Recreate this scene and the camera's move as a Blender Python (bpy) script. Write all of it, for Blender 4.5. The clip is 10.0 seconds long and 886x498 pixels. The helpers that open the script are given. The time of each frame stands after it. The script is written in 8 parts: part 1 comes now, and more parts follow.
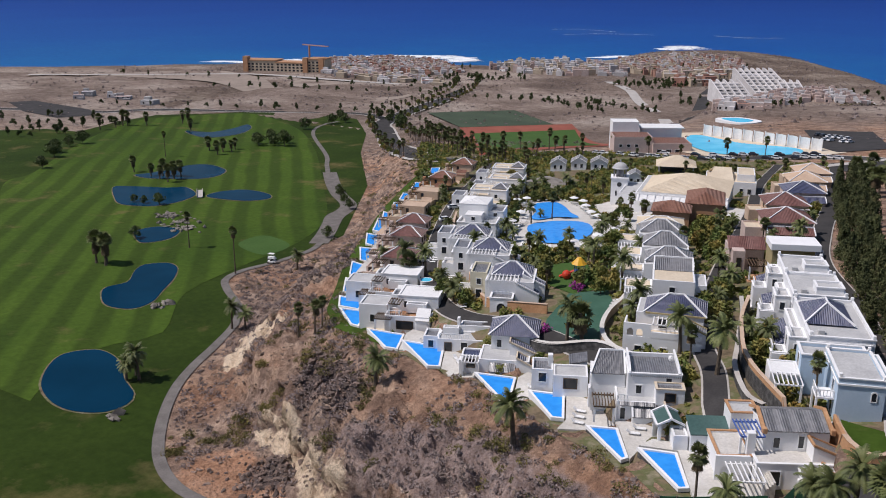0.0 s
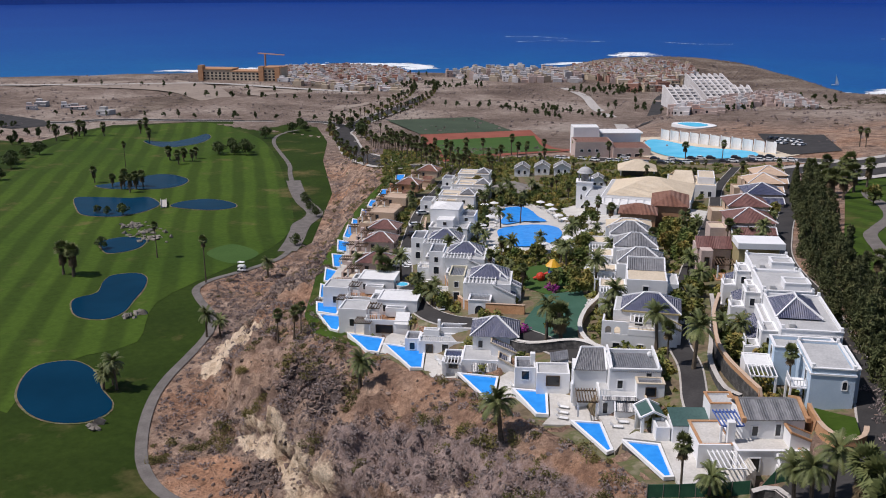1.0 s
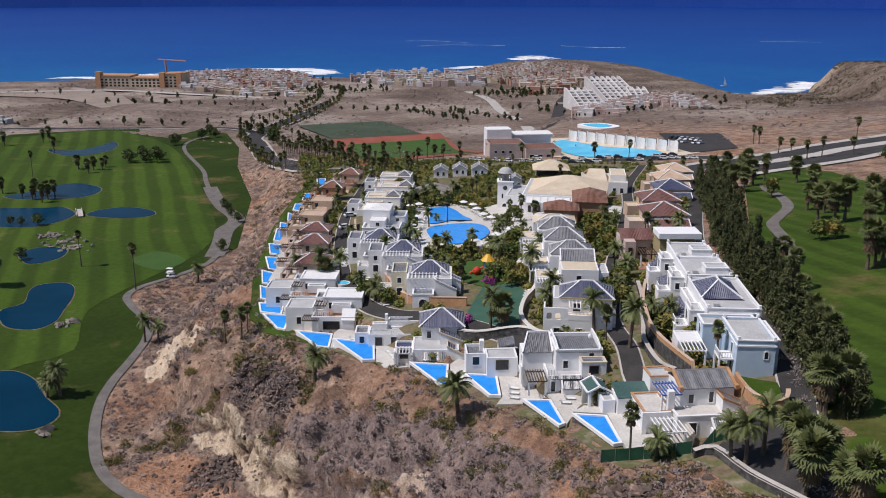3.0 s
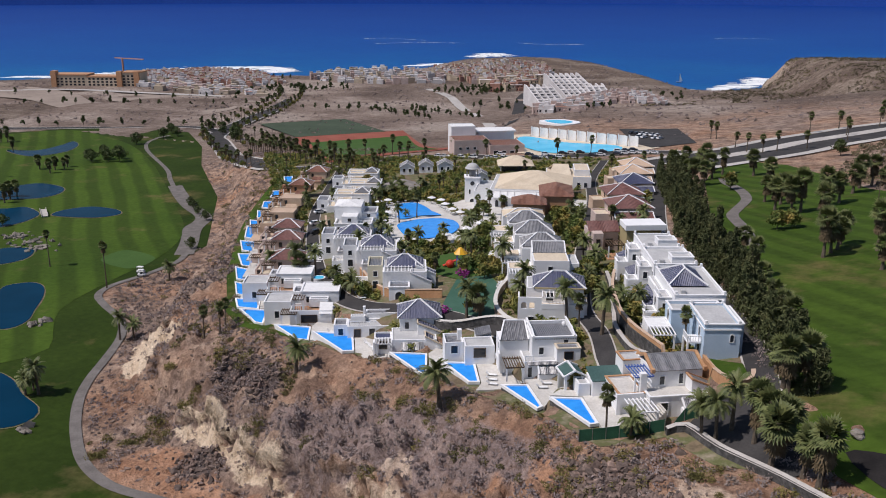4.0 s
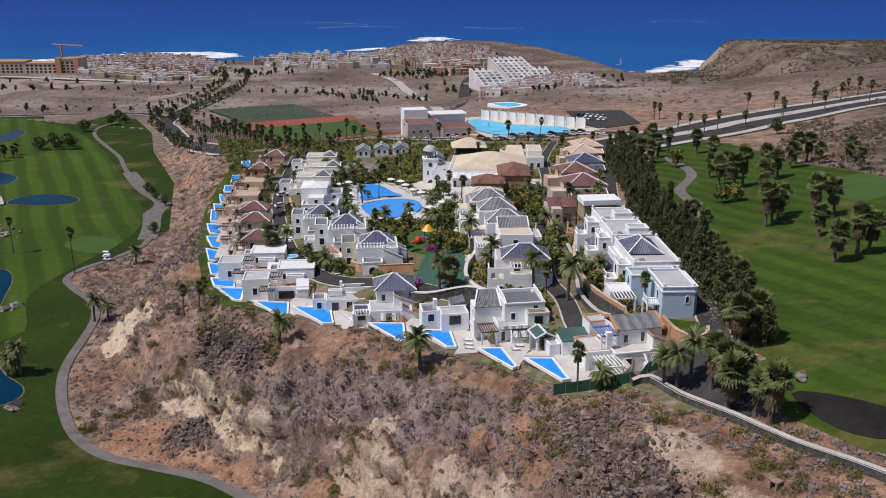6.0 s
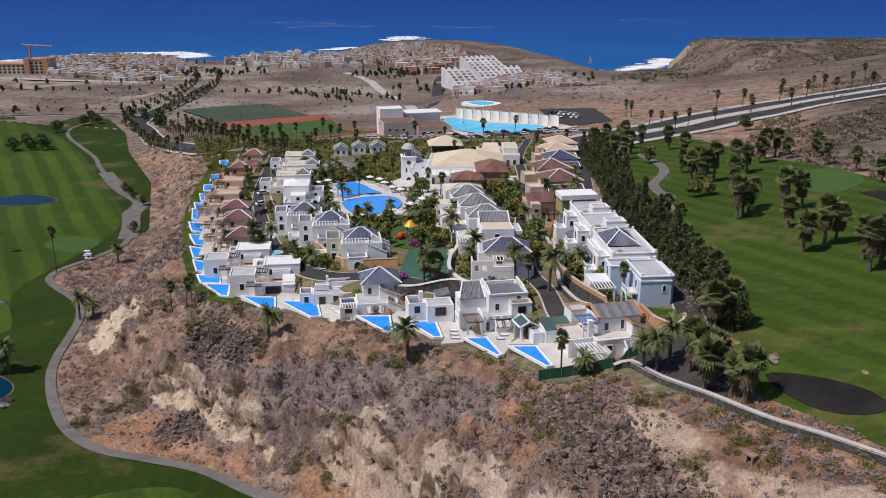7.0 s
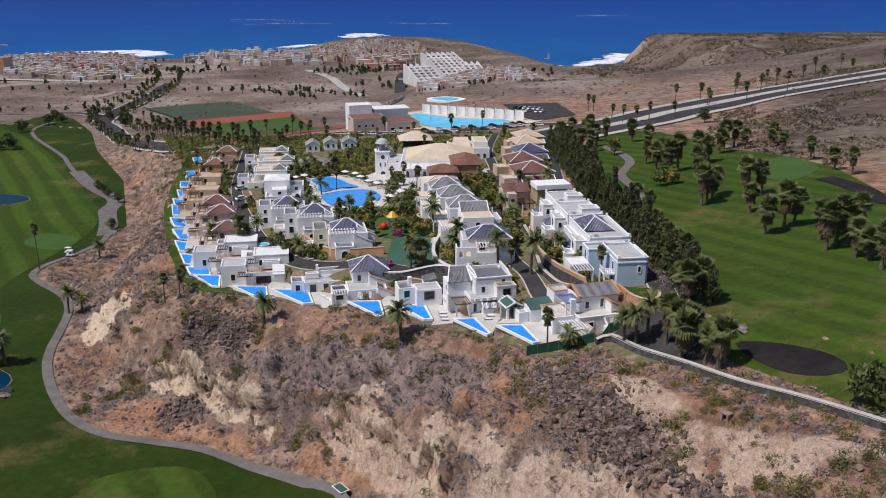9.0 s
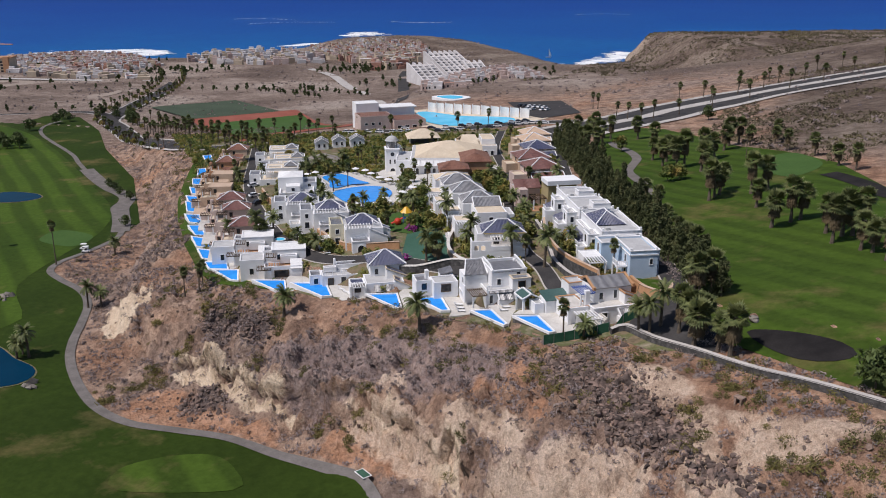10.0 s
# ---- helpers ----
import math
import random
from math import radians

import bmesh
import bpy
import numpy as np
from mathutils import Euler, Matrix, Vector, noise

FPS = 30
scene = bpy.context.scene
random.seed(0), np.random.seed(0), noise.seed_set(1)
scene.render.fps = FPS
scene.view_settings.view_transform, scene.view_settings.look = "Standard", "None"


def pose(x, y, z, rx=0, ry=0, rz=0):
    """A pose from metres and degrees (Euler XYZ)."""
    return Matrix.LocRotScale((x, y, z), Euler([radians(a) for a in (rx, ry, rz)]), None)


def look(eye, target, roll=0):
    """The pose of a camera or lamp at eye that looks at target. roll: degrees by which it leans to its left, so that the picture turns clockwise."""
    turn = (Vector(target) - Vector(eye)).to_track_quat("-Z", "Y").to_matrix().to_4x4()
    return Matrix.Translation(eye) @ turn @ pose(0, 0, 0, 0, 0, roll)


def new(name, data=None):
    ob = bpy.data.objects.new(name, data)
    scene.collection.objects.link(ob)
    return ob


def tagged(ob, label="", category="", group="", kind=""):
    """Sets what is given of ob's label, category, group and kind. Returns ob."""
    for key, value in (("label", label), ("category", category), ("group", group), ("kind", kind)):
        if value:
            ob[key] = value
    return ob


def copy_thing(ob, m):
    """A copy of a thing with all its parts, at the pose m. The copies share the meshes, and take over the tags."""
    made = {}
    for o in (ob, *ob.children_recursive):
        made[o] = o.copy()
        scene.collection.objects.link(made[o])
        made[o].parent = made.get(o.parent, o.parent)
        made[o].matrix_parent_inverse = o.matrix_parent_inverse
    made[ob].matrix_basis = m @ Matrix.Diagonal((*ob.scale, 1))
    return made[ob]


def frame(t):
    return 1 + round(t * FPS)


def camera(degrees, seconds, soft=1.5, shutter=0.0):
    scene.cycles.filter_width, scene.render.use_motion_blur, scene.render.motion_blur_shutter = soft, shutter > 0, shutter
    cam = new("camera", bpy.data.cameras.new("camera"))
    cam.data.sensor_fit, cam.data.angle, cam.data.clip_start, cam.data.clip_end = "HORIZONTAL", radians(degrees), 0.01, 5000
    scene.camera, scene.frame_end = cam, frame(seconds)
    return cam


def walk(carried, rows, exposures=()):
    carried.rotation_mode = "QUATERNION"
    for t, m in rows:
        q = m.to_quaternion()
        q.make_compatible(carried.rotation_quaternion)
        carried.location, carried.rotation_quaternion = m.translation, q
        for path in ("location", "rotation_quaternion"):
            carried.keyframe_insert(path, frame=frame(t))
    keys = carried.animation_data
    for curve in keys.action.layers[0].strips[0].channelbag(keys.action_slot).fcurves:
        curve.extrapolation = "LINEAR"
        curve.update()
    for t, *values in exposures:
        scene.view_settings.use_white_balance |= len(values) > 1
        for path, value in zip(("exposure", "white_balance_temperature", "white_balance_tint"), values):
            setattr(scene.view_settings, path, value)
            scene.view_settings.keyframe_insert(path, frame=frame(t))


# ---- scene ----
cam = camera(51.5, 10.0, soft=1.0)
PATH = [
    (0, (52.764, -97.753, 61.796), (51.518, -96.303, 61.208), 0.0),
    (0.5, (52.168, -100.553, 61.972), (50.957, -99.071, 61.392), -0.1),
    (1, (51.683, -103.431, 62.292), (50.509, -101.917, 61.719), -0.1),
    (1.5, (51.204, -106.52, 62.673), (50.075, -104.969, 62.107), -0.1),
    (2, (50.911, -109.615, 62.996), (49.826, -108.034, 62.429), -0.1),
    (2.5, (50.643, -112.83, 63.33), (49.6, -111.22, 62.763), 0.0),
    (4, (50.36, -122.191, 64.326), (49.436, -120.512, 63.756), 0.1),
    (4.5, (50.337, -125.424, 64.672), (49.446, -123.731, 64.087), 0.1),
    (5, (50.251, -128.594, 65.077), (49.39, -126.89, 64.479), 0.1),
    (5.5, (50.219, -131.844, 65.437), (49.383, -130.129, 64.836), 0.1),
    (7, (50.069, -141.177, 66.41), (49.317, -139.425, 65.806), 0.1),
    (7.5, (49.899, -144.195, 66.725), (49.174, -142.432, 66.12), 0.1),
    (8, (49.613, -147.105, 67.082), (48.918, -145.33, 66.475), 0.0),
    (8.5, (49.108, -150.213, 67.494), (48.435, -148.431, 66.885), 0.0),
    (9, (48.631, -153.226, 67.749), (47.964, -151.443, 67.138), -0.0),
    (9.5, (47.958, -156.277, 67.982), (47.292, -154.493, 67.37), -0.0),
    (10, (47.122, -159.386, 68.308), (46.456, -157.603, 67.694), -0.1),
]
walk(cam, [(t, look(eye, target, roll)) for t, eye, target, roll in PATH], [(0.0, -0.06, 6500, 17), (10.0, -0.06, 6500, 17)])

# ---- light ----
SUN_WAY = Vector((-0.361, -0.401, 0.842)).normalized()
world = bpy.data.worlds.new("sky")
scene.world = world
world.use_nodes = True
wn = world.node_tree.nodes
sky = wn.new("ShaderNodeTexSky")
sky.sky_type, sky.sun_disc = "NISHITA", False
sky.sun_elevation, sky.sun_rotation = math.asin(SUN_WAY.z), math.atan2(SUN_WAY.x, SUN_WAY.y)
sky.air_density, sky.dust_density, sky.ozone_density = 1.0, 0.6, 2.0
wn["Background"].inputs["Strength"].default_value = 0.085
world.node_tree.links.new(sky.outputs[0], wn["Background"].inputs["Color"])
sun = new("sun", bpy.data.lights.new("sun", "SUN"))
sun.data.energy, sun.data.angle, sun.data.color = 3.85, radians(0.53), (1.0, 0.965, 0.91)
sun.matrix_world = look(SUN_WAY * 400, (0, 0, 0))


# ---- plan of the land ----
RIM = [(-300, 330), (-272, 262), (-238, 222), (-196, 176), (-160, 128), (-128, 88), (-106, 55), (-93, 34), (-78, 22), (-50, 13),
       (-30, 9), (-12, 0), (3, -5), (16, -14), (25, -18), (38, -24), (52, -35), (72, -52), (110, -80), (260, -190)]
FOOT = [(-330, 330), (-318, 262), (-246, 196), (-186, 124), (-160, 92), (-150, 66), (-135, 36), (-116, 13), (-92, -2), (-62, -14),
        (-40, -21), (-24, -25), (-10, -33), (4, -46), (24, -62), (52, -80), (86, -104), (230, -230)]


def smooth(a, b, v):
    u = np.clip((v - a) / (b - a), 0, 1)
    return u * u * (3 - 2 * u)


def away(x, y, line):
    """Distance from points to a plan line."""
    best = np.full(np.shape(x), 1e9)
    for (ax, ay), (bx, by) in zip(line[:-1], line[1:]):
        dx, dy = bx - ax, by - ay
        u = np.clip(((x - ax) * dx + (y - ay) * dy) / (dx * dx + dy * dy), 0, 1)
        best = np.minimum(best, np.hypot(x - ax - u * dx, y - ay - u * dy))
    return best


def inside(x, y, ring):
    """Whether points lie in a plan polygon."""
    odd = np.zeros(np.shape(x), bool)
    for (ax, ay), (bx, by) in zip(ring, ring[1:] + ring[:1]):
        if ay != by:
            odd ^= ((ay > y) != (by > y)) & (x < (bx - ax) * (y - ay) / (by - ay) + ax)
    return odd


SEA = -68.0
MOUNDS = [(-220, 625, 9, 24), (-188, 650, 14, 28)]  # built-up knolls: place, height, spread
PADS = []  # levelled plots: plan ring and height
COAST = [(-1400, 100), (-1030, 560), (-950, 740), (-930, 850), (-905, 925), (-840, 940), (-775, 880), (-735, 900), (-725, 970), (-640, 1035),
         (-655, 1140), (-640, 1290), (-560, 1330), (-425, 1262), (-292, 1104), (-222, 992), (-190, 948), (-152, 1020), (-168, 1180), (-140, 1420),
         (60, 1600), (500, 1700), (1300, 1200), (1600, -300), (900, -1500), (-900, -1500)]


def depth(x, y):
    return -0.45 * x + 0.89 * y


def terrain(x, y):
    x, y = np.asarray(x, float), np.asarray(y, float)
    d = depth(x, y)
    side = 0.89 * x + 0.45 * y
    xs = np.where(x > -80, x, -80 + 0.5 * (x + 80))
    top = 0.3 + 0.125 * xs - 0.016 * y + 0.05 * np.maximum(0, x - 25)
    top = top + 3.0 * np.exp(-(((x + 40) / 70) ** 2 + ((y - 80) / 60) ** 2))
    low = -28 - 0.0245 * (-x - 120 + y)
    far = -43 - 0.034 * (d - 500)
    far = far + 34 * smooth(312, 376, side) * np.exp(-(((d - 880) / 320) ** 2))
    far = far + 14 * np.exp(-(((side - 60) / 150) ** 2 + ((d - 1290) / 190) ** 2))
    for mx, my, mh, mr in MOUNDS:
        far = far + mh * np.exp(-(((x - mx) / mr) ** 2 + ((y - my) / mr) ** 2))
    shift = 170 * smooth(-30, 50, side)
    top = top + (far - top) * smooth(300 + shift, 480 + 1.4 * shift, d)
    low = low + (far - low) * smooth(430, 560, d)
    df, dr = away(x, y, FOOT), away(x, y, RIM)
    top = top + (3.6 * smooth(3, 24, dr) - 1.3) * smooth(230, 120, d)
    on_top = inside(x, y, RIM + [(900, 0), (900, 1500), (-300, 1500)])
    below = inside(x, y, FOOT + [(230, -900), (-1500, -900), (-1500, 330)])
    u = np.where(on_top, 1.0, np.where(below, 0.0, df / (df + dr + 1e-6)))
    rise = np.interp(u, [0, 0.1, 0.26, 0.4, 0.7, 1], [0, 0.07, 0.22, 0.56, 0.84, 1])
    z = low + (top - low) * rise
    shore = np.where(inside(x, y, COAST), 1, -1) * away(x, y, COAST)
    z = SEA - 5 + (z - SEA + 5) * smooth(-14, 34, shore)
    for ring, level in PADS:
        z = np.where(inside(x, y, ring), np.minimum(z, level), z)
    return z


rng = np.random.default_rng(7)
FU, FW = (0.883, 0.469), (-0.469, 0.883)  # the resort's own axes: across and inland to seaward
YAW = 28.0


def loc(u, w):
    return u * FU[0] + w * FW[0], u * FU[1] + w * FW[1]


def zat(x, y):
    return float(terrain(np.array([x]), np.array([y]))[0])


# ---- materials ----
def shader(name):
    m = bpy.data.materials.new(name)
    m.use_nodes = True
    nt = m.node_tree
    return m, nt, nt.nodes["Principled BSDF"]


def add(nt, kind, **values):
    n = nt.nodes.new(kind)
    for k, v in values.items():
        n.inputs[k].default_value = v
    return n


def world_noise(nt, scale, detail=4.0, rough=0.55, stretch=None):
    n = add(nt, "ShaderNodeTexNoise", Scale=scale, Detail=detail, Roughness=rough)
    g = nt.nodes.new("ShaderNodeNewGeometry")
    if stretch:
        s = nt.nodes.new("ShaderNodeMapping")
        s.inputs["Scale"].default_value = stretch
        nt.links.new(g.outputs["Position"], s.inputs["Vector"])
        nt.links.new(s.outputs[0], n.inputs["Vector"])
    else:
        nt.links.new(g.outputs["Position"], n.inputs["Vector"])
    return n.outputs["Fac"]


def ramp(nt, fac, stops):
    r = nt.nodes.new("ShaderNodeValToRGB")
    els = r.color_ramp.elements
    while len(els) < len(stops):
        els.new(0.5)
    for e, (p, c) in zip(els, stops):
        e.position, e.color = p, (*c, 1)
    nt.links.new(fac, r.inputs[0])
    return r.outputs[0]


def mix(nt, fac, a, b, blend="MIX"):
    n = nt.nodes.new("ShaderNodeMix")
    n.data_type, n.blend_type = "RGBA", blend
    for sock, v in ((n.inputs[0], fac), (n.inputs[6], a), (n.inputs[7], b)):
        if isinstance(v, bpy.types.NodeSocket):
            nt.links.new(v, sock)
        elif isinstance(v, (int, float)):
            sock.default_value = v
        else:
            sock.default_value = (*v, 1)
    return n.outputs[2]


def calc(nt, op, a, b=0.5, c=None):
    n = nt.nodes.new("ShaderNodeMath")
    n.operation = op
    for sock, v in zip(n.inputs, (a, b, c)):
        if isinstance(v, bpy.types.NodeSocket):
            nt.links.new(v, sock)
        elif v is not None:
            sock.default_value = v
    return n.outputs[0]


def relief(nt, bsdf, height, strength=0.3, distance=0.1):
    b = add(nt, "ShaderNodeBump", Strength=strength, Distance=distance)
    nt.links.new(height, b.inputs["Height"])
    nt.links.new(b.outputs[0], bsdf.inputs["Normal"])


def plain(name, stops, scale, fine=None, rough=0.8, bump=0.2, dist=0.05, spec=0.3, metal=0.0, per_object=0.0, stretch=None, dirt=0.55, island=0.0):
    """A surface that varies over two scales between the given colours."""
    m, nt, b = shader(name)
    big = world_noise(nt, scale, 5.0, 0.6, stretch)
    col = ramp(nt, big, stops)
    small = world_noise(nt, fine or scale * 9, 4.0)
    col = mix(nt, dirt, col, ramp(nt, small, [(0.3, (0.62, 0.62, 0.62)), (0.7, (1.0, 1.0, 1.0))]), "MULTIPLY")
    if per_object:
        info = nt.nodes.new("ShaderNodeObjectInfo")
        v = calc(nt, "MULTIPLY_ADD", info.outputs["Random"], per_object, 1 - per_object)
        cv = nt.nodes.new("ShaderNodeCombineColor")
        for k in range(3):
            nt.links.new(v, cv.inputs[k])
        col = mix(nt, 1.0, col, cv.outputs[0], "MULTIPLY")
    if island:
        g = nt.nodes.new("ShaderNodeNewGeometry")
        tint = ramp(nt, g.outputs["Random Per Island"], [(0.0, (1 - island, 1 - island, 1 - island)), (0.5, (1.0, 0.95, 0.92)), (1.0, (1 + island, 1 + 0.75 * island, 1 + 0.6 * island))])
        col = mix(nt, 1.0, col, tint, "MULTIPLY")
    nt.links.new(col, b.inputs["Base Color"])
    b.inputs["Roughness"].default_value, b.inputs["Metallic"].default_value = rough, metal
    b.inputs["Specular IOR Level"].default_value = spec
    if bump:
        relief(nt, b, small, bump, dist)
    return m


def ground_surface():
    """Dry volcanic land: soils of several colours by the layers "pale", "red", "grey", "dark" and "far" of the mesh."""
    m, nt, b = shader("dry_hillside")
    big = world_noise(nt, 0.028, 6.0, 0.6)
    mid = world_noise(nt, 0.2, 6.0, 0.68)
    fine = world_noise(nt, 1.3, 6.0, 0.75)
    grit = world_noise(nt, 5.0, 4.0, 0.7)

    def layer(name):
        n = nt.nodes.new("ShaderNodeAttribute")
        n.attribute_name = name
        return n.outputs["Fac"]

    def ragged(name, edge=0.7, rough=1.6):
        return calc(nt, "MINIMUM", calc(nt, "MAXIMUM", calc(nt, "MULTIPLY_ADD", calc(nt, "ADD", layer(name), calc(nt, "MULTIPLY", calc(nt, "SUBTRACT", fine, 0.5), rough)), 1 / edge, -0.28 / edge), 0.0), 1.0)

    soil = ramp(nt, mid, [(0.3, (0.16, 0.11, 0.086)), (0.44, (0.28, 0.195, 0.15)), (0.56, (0.43, 0.31, 0.235)), (0.72, (0.6, 0.455, 0.35))])
    red = ramp(nt, big, [(0.38, (0.9, 0.93, 0.98)), (0.5, (1.03, 0.98, 0.94)), (0.62, (1.14, 0.94, 0.8))])
    col = mix(nt, 1.0, soil, red, "MULTIPLY")
    far = mix(nt, 1.0, ramp(nt, world_noise(nt, 0.011, 6.0, 0.62), [(0.36, (0.17, 0.128, 0.105)), (0.5, (0.29, 0.225, 0.185)), (0.62, (0.43, 0.36, 0.305))]),
              ramp(nt, mid, [(0.35, (0.68, 0.66, 0.64)), (0.6, (1.12, 1.12, 1.12))]), "MULTIPLY")
    col = mix(nt, layer("far"), col, far)
    col = mix(nt, layer("heath"), col, mix(nt, 1.0, ramp(nt, world_noise(nt, 0.02, 6.0, 0.65), [(0.36, (0.128, 0.095, 0.076)), (0.5, (0.191, 0.145, 0.115)), (0.62, (0.289, 0.234, 0.187))]),
                                           ramp(nt, mid, [(0.35, (0.62, 0.6, 0.58)), (0.6, (1.15, 1.15, 1.15))]), "MULTIPLY"))
    col = mix(nt, ragged("grey"), col, ramp(nt, mid, [(0.3, (0.19, 0.145, 0.132)), (0.52, (0.35, 0.265, 0.24)), (0.72, (0.52, 0.4, 0.345))]))
    col = mix(nt, ragged("red"), col, ramp(nt, mid, [(0.3, (0.36, 0.185, 0.108)), (0.5, (0.52, 0.29, 0.178)), (0.7, (0.65, 0.4, 0.27))]))
    col = mix(nt, ragged("tan", 0.8, 1.5), col, ramp(nt, mid, [(0.3, (0.46, 0.33, 0.24)), (0.46, (0.66, 0.5, 0.375)), (0.7, (0.8, 0.635, 0.5))]))
    col = mix(nt, ragged("pale", 0.4, 1.1), col, ramp(nt, mid, [(0.3, (0.5, 0.37, 0.25)), (0.46, (0.74, 0.58, 0.42)), (0.7, (0.86, 0.71, 0.54))]))
    col = mix(nt, ragged("dark"), col, ramp(nt, fine, [(0.3, (0.05, 0.042, 0.042)), (0.5, (0.12, 0.095, 0.09)), (0.7, (0.24, 0.19, 0.17))]))
    col = mix(nt, calc(nt, "MULTIPLY_ADD", calc(nt, "MAXIMUM", layer("pale"), layer("tan")), -0.5, 0.75), col, ramp(nt, fine, [(0.3, (0.5, 0.48, 0.47)), (0.6, (1.05, 1.05, 1.05))]), "MULTIPLY")
    col = mix(nt, 0.6, col, ramp(nt, grit, [(0.35, (0.55, 0.55, 0.55)), (0.6, (1.22, 1.22, 1.22))]), "MULTIPLY")
    nt.links.new(col, b.inputs["Base Color"])
    b.inputs["Roughness"].default_value, b.inputs["Specular IOR Level"].default_value = 0.95, 0.1
    furrow = world_noise(nt, 0.8, 4.0, 0.6, (1.0, 1.0, 0.12))
    relief(nt, b, calc(nt, "ADD", calc(nt, "MULTIPLY", calc(nt, "ADD", mid, furrow), 1.5), fine), 1.0, 0.8)
    return m


def lawn_surface(name, way, period, amount, dry, gain=1.0):
    """Mown grass with stripes along a direction, worn brown in places."""
    m, nt, b = shader(name)
    g = nt.nodes.new("ShaderNodeNewGeometry")
    dot = nt.nodes.new("ShaderNodeVectorMath")
    dot.operation = "DOT_PRODUCT"
    nt.links.new(g.outputs["Position"], dot.inputs[0])
    dot.inputs[1].default_value = (way[1], -way[0], 0)
    wob = world_noise(nt, 0.012, 2.0)
    ph = calc(nt, "MULTIPLY_ADD", dot.outputs["Value"], 2 * math.pi / period, calc(nt, "MULTIPLY", wob, 4.0))
    stripe = calc(nt, "MULTIPLY_ADD", calc(nt, "SINE", ph), 0.9, 0.5)
    big, fine = world_noise(nt, 0.018, 5.0, 0.6), world_noise(nt, 0.5, 5.0, 0.7)
    col = ramp(nt, fine, [(0.25, (0.027 * gain, 0.05 * gain, 0.0065 * gain)), (0.75, (0.05 * gain, 0.086 * gain, 0.013 * gain))])
    band = ramp(nt, stripe, [(0.1, (1 - amount, 1 - amount, 1 - amount)), (0.9, (1 + amount, 1 + amount, 1 + 0.5 * amount))])
    where = ramp(nt, world_noise(nt, 0.009, 3.0), [(0.25, (0.2, 0.2, 0.2)), (0.45, (1, 1, 1))])
    col = mix(nt, 1.0, col, mix(nt, where, (1, 1, 1), band), "MULTIPLY")
    bare = calc(nt, "MULTIPLY", ramp(nt, world_noise(nt, 0.045, 6.0, 0.65), [(dry, (0, 0, 0)), (dry + 0.16, (1, 1, 1))]), 0.75)
    col = mix(nt, bare, col, ramp(nt, fine, [(0.3, (0.11, 0.088, 0.036)), (0.7, (0.19, 0.145, 0.065))]))
    col = mix(nt, 0.7, col, ramp(nt, big, [(0.3, (0.62, 0.7, 0.62)), (0.7, (1.15, 1.08, 1.0))]), "MULTIPLY")
    nt.links.new(col, b.inputs["Base Color"])
    b.inputs["Roughness"].default_value, b.inputs["Specular IOR Level"].default_value = 0.95, 0.1
    relief(nt, b, fine, 0.4, 0.1)
    return m


def water_surface(name, deep, light, scale, rough, spec, bump):
    m, nt, b = shader(name)
    col = ramp(nt, world_noise(nt, scale, 4.0), [(0.3, deep), (0.7, light)])
    nt.links.new(col, b.inputs["Base Color"])
    b.inputs["Roughness"].default_value, b.inputs["Specular IOR Level"].default_value = rough, spec
    b.inputs["IOR"].default_value = 1.12
    relief(nt, b, world_noise(nt, 0.9, 3.0), bump, 0.05)
    return m


def sea_surface():
    """Open sea: greener over the shallows, deep blue far out, with a fine chop."""
    m, nt, b = shader("sea_water")
    g = nt.nodes.new("ShaderNodeNewGeometry")
    dot = nt.nodes.new("ShaderNodeVectorMath")
    dot.operation = "DOT_PRODUCT"
    nt.links.new(g.outputs["Position"], dot.inputs[0])
    dot.inputs[1].default_value = (-0.45, 0.89, 0)
    far = calc(nt, "MULTIPLY_ADD", dot.outputs["Value"], 1 / 2600, -1000 / 2600)
    far = calc(nt, "ADD", far, calc(nt, "MULTIPLY_ADD", world_noise(nt, 0.0035, 5.0, 0.6), 0.5, -0.25))
    col = ramp(nt, far, [(0.0, (0.005, 0.1, 0.29)), (0.18, (0.003, 0.068, 0.27)), (0.5, (0.002, 0.048, 0.245)), (1.0, (0.0015, 0.035, 0.21))])
    chop = world_noise(nt, 0.06, 5.0, 0.7, (1.0, 2.2, 1.0))
    col = mix(nt, 0.5, col, ramp(nt, chop, [(0.35, (0.72, 0.76, 0.8)), (0.65, (1.2, 1.15, 1.1))]), "MULTIPLY")
    nt.links.new(col, b.inputs["Base Color"])
    b.inputs["Roughness"].default_value, b.inputs["Specular IOR Level"].default_value = 0.6, 0.1
    relief(nt, b, chop, 0.3, 0.6)
    return m


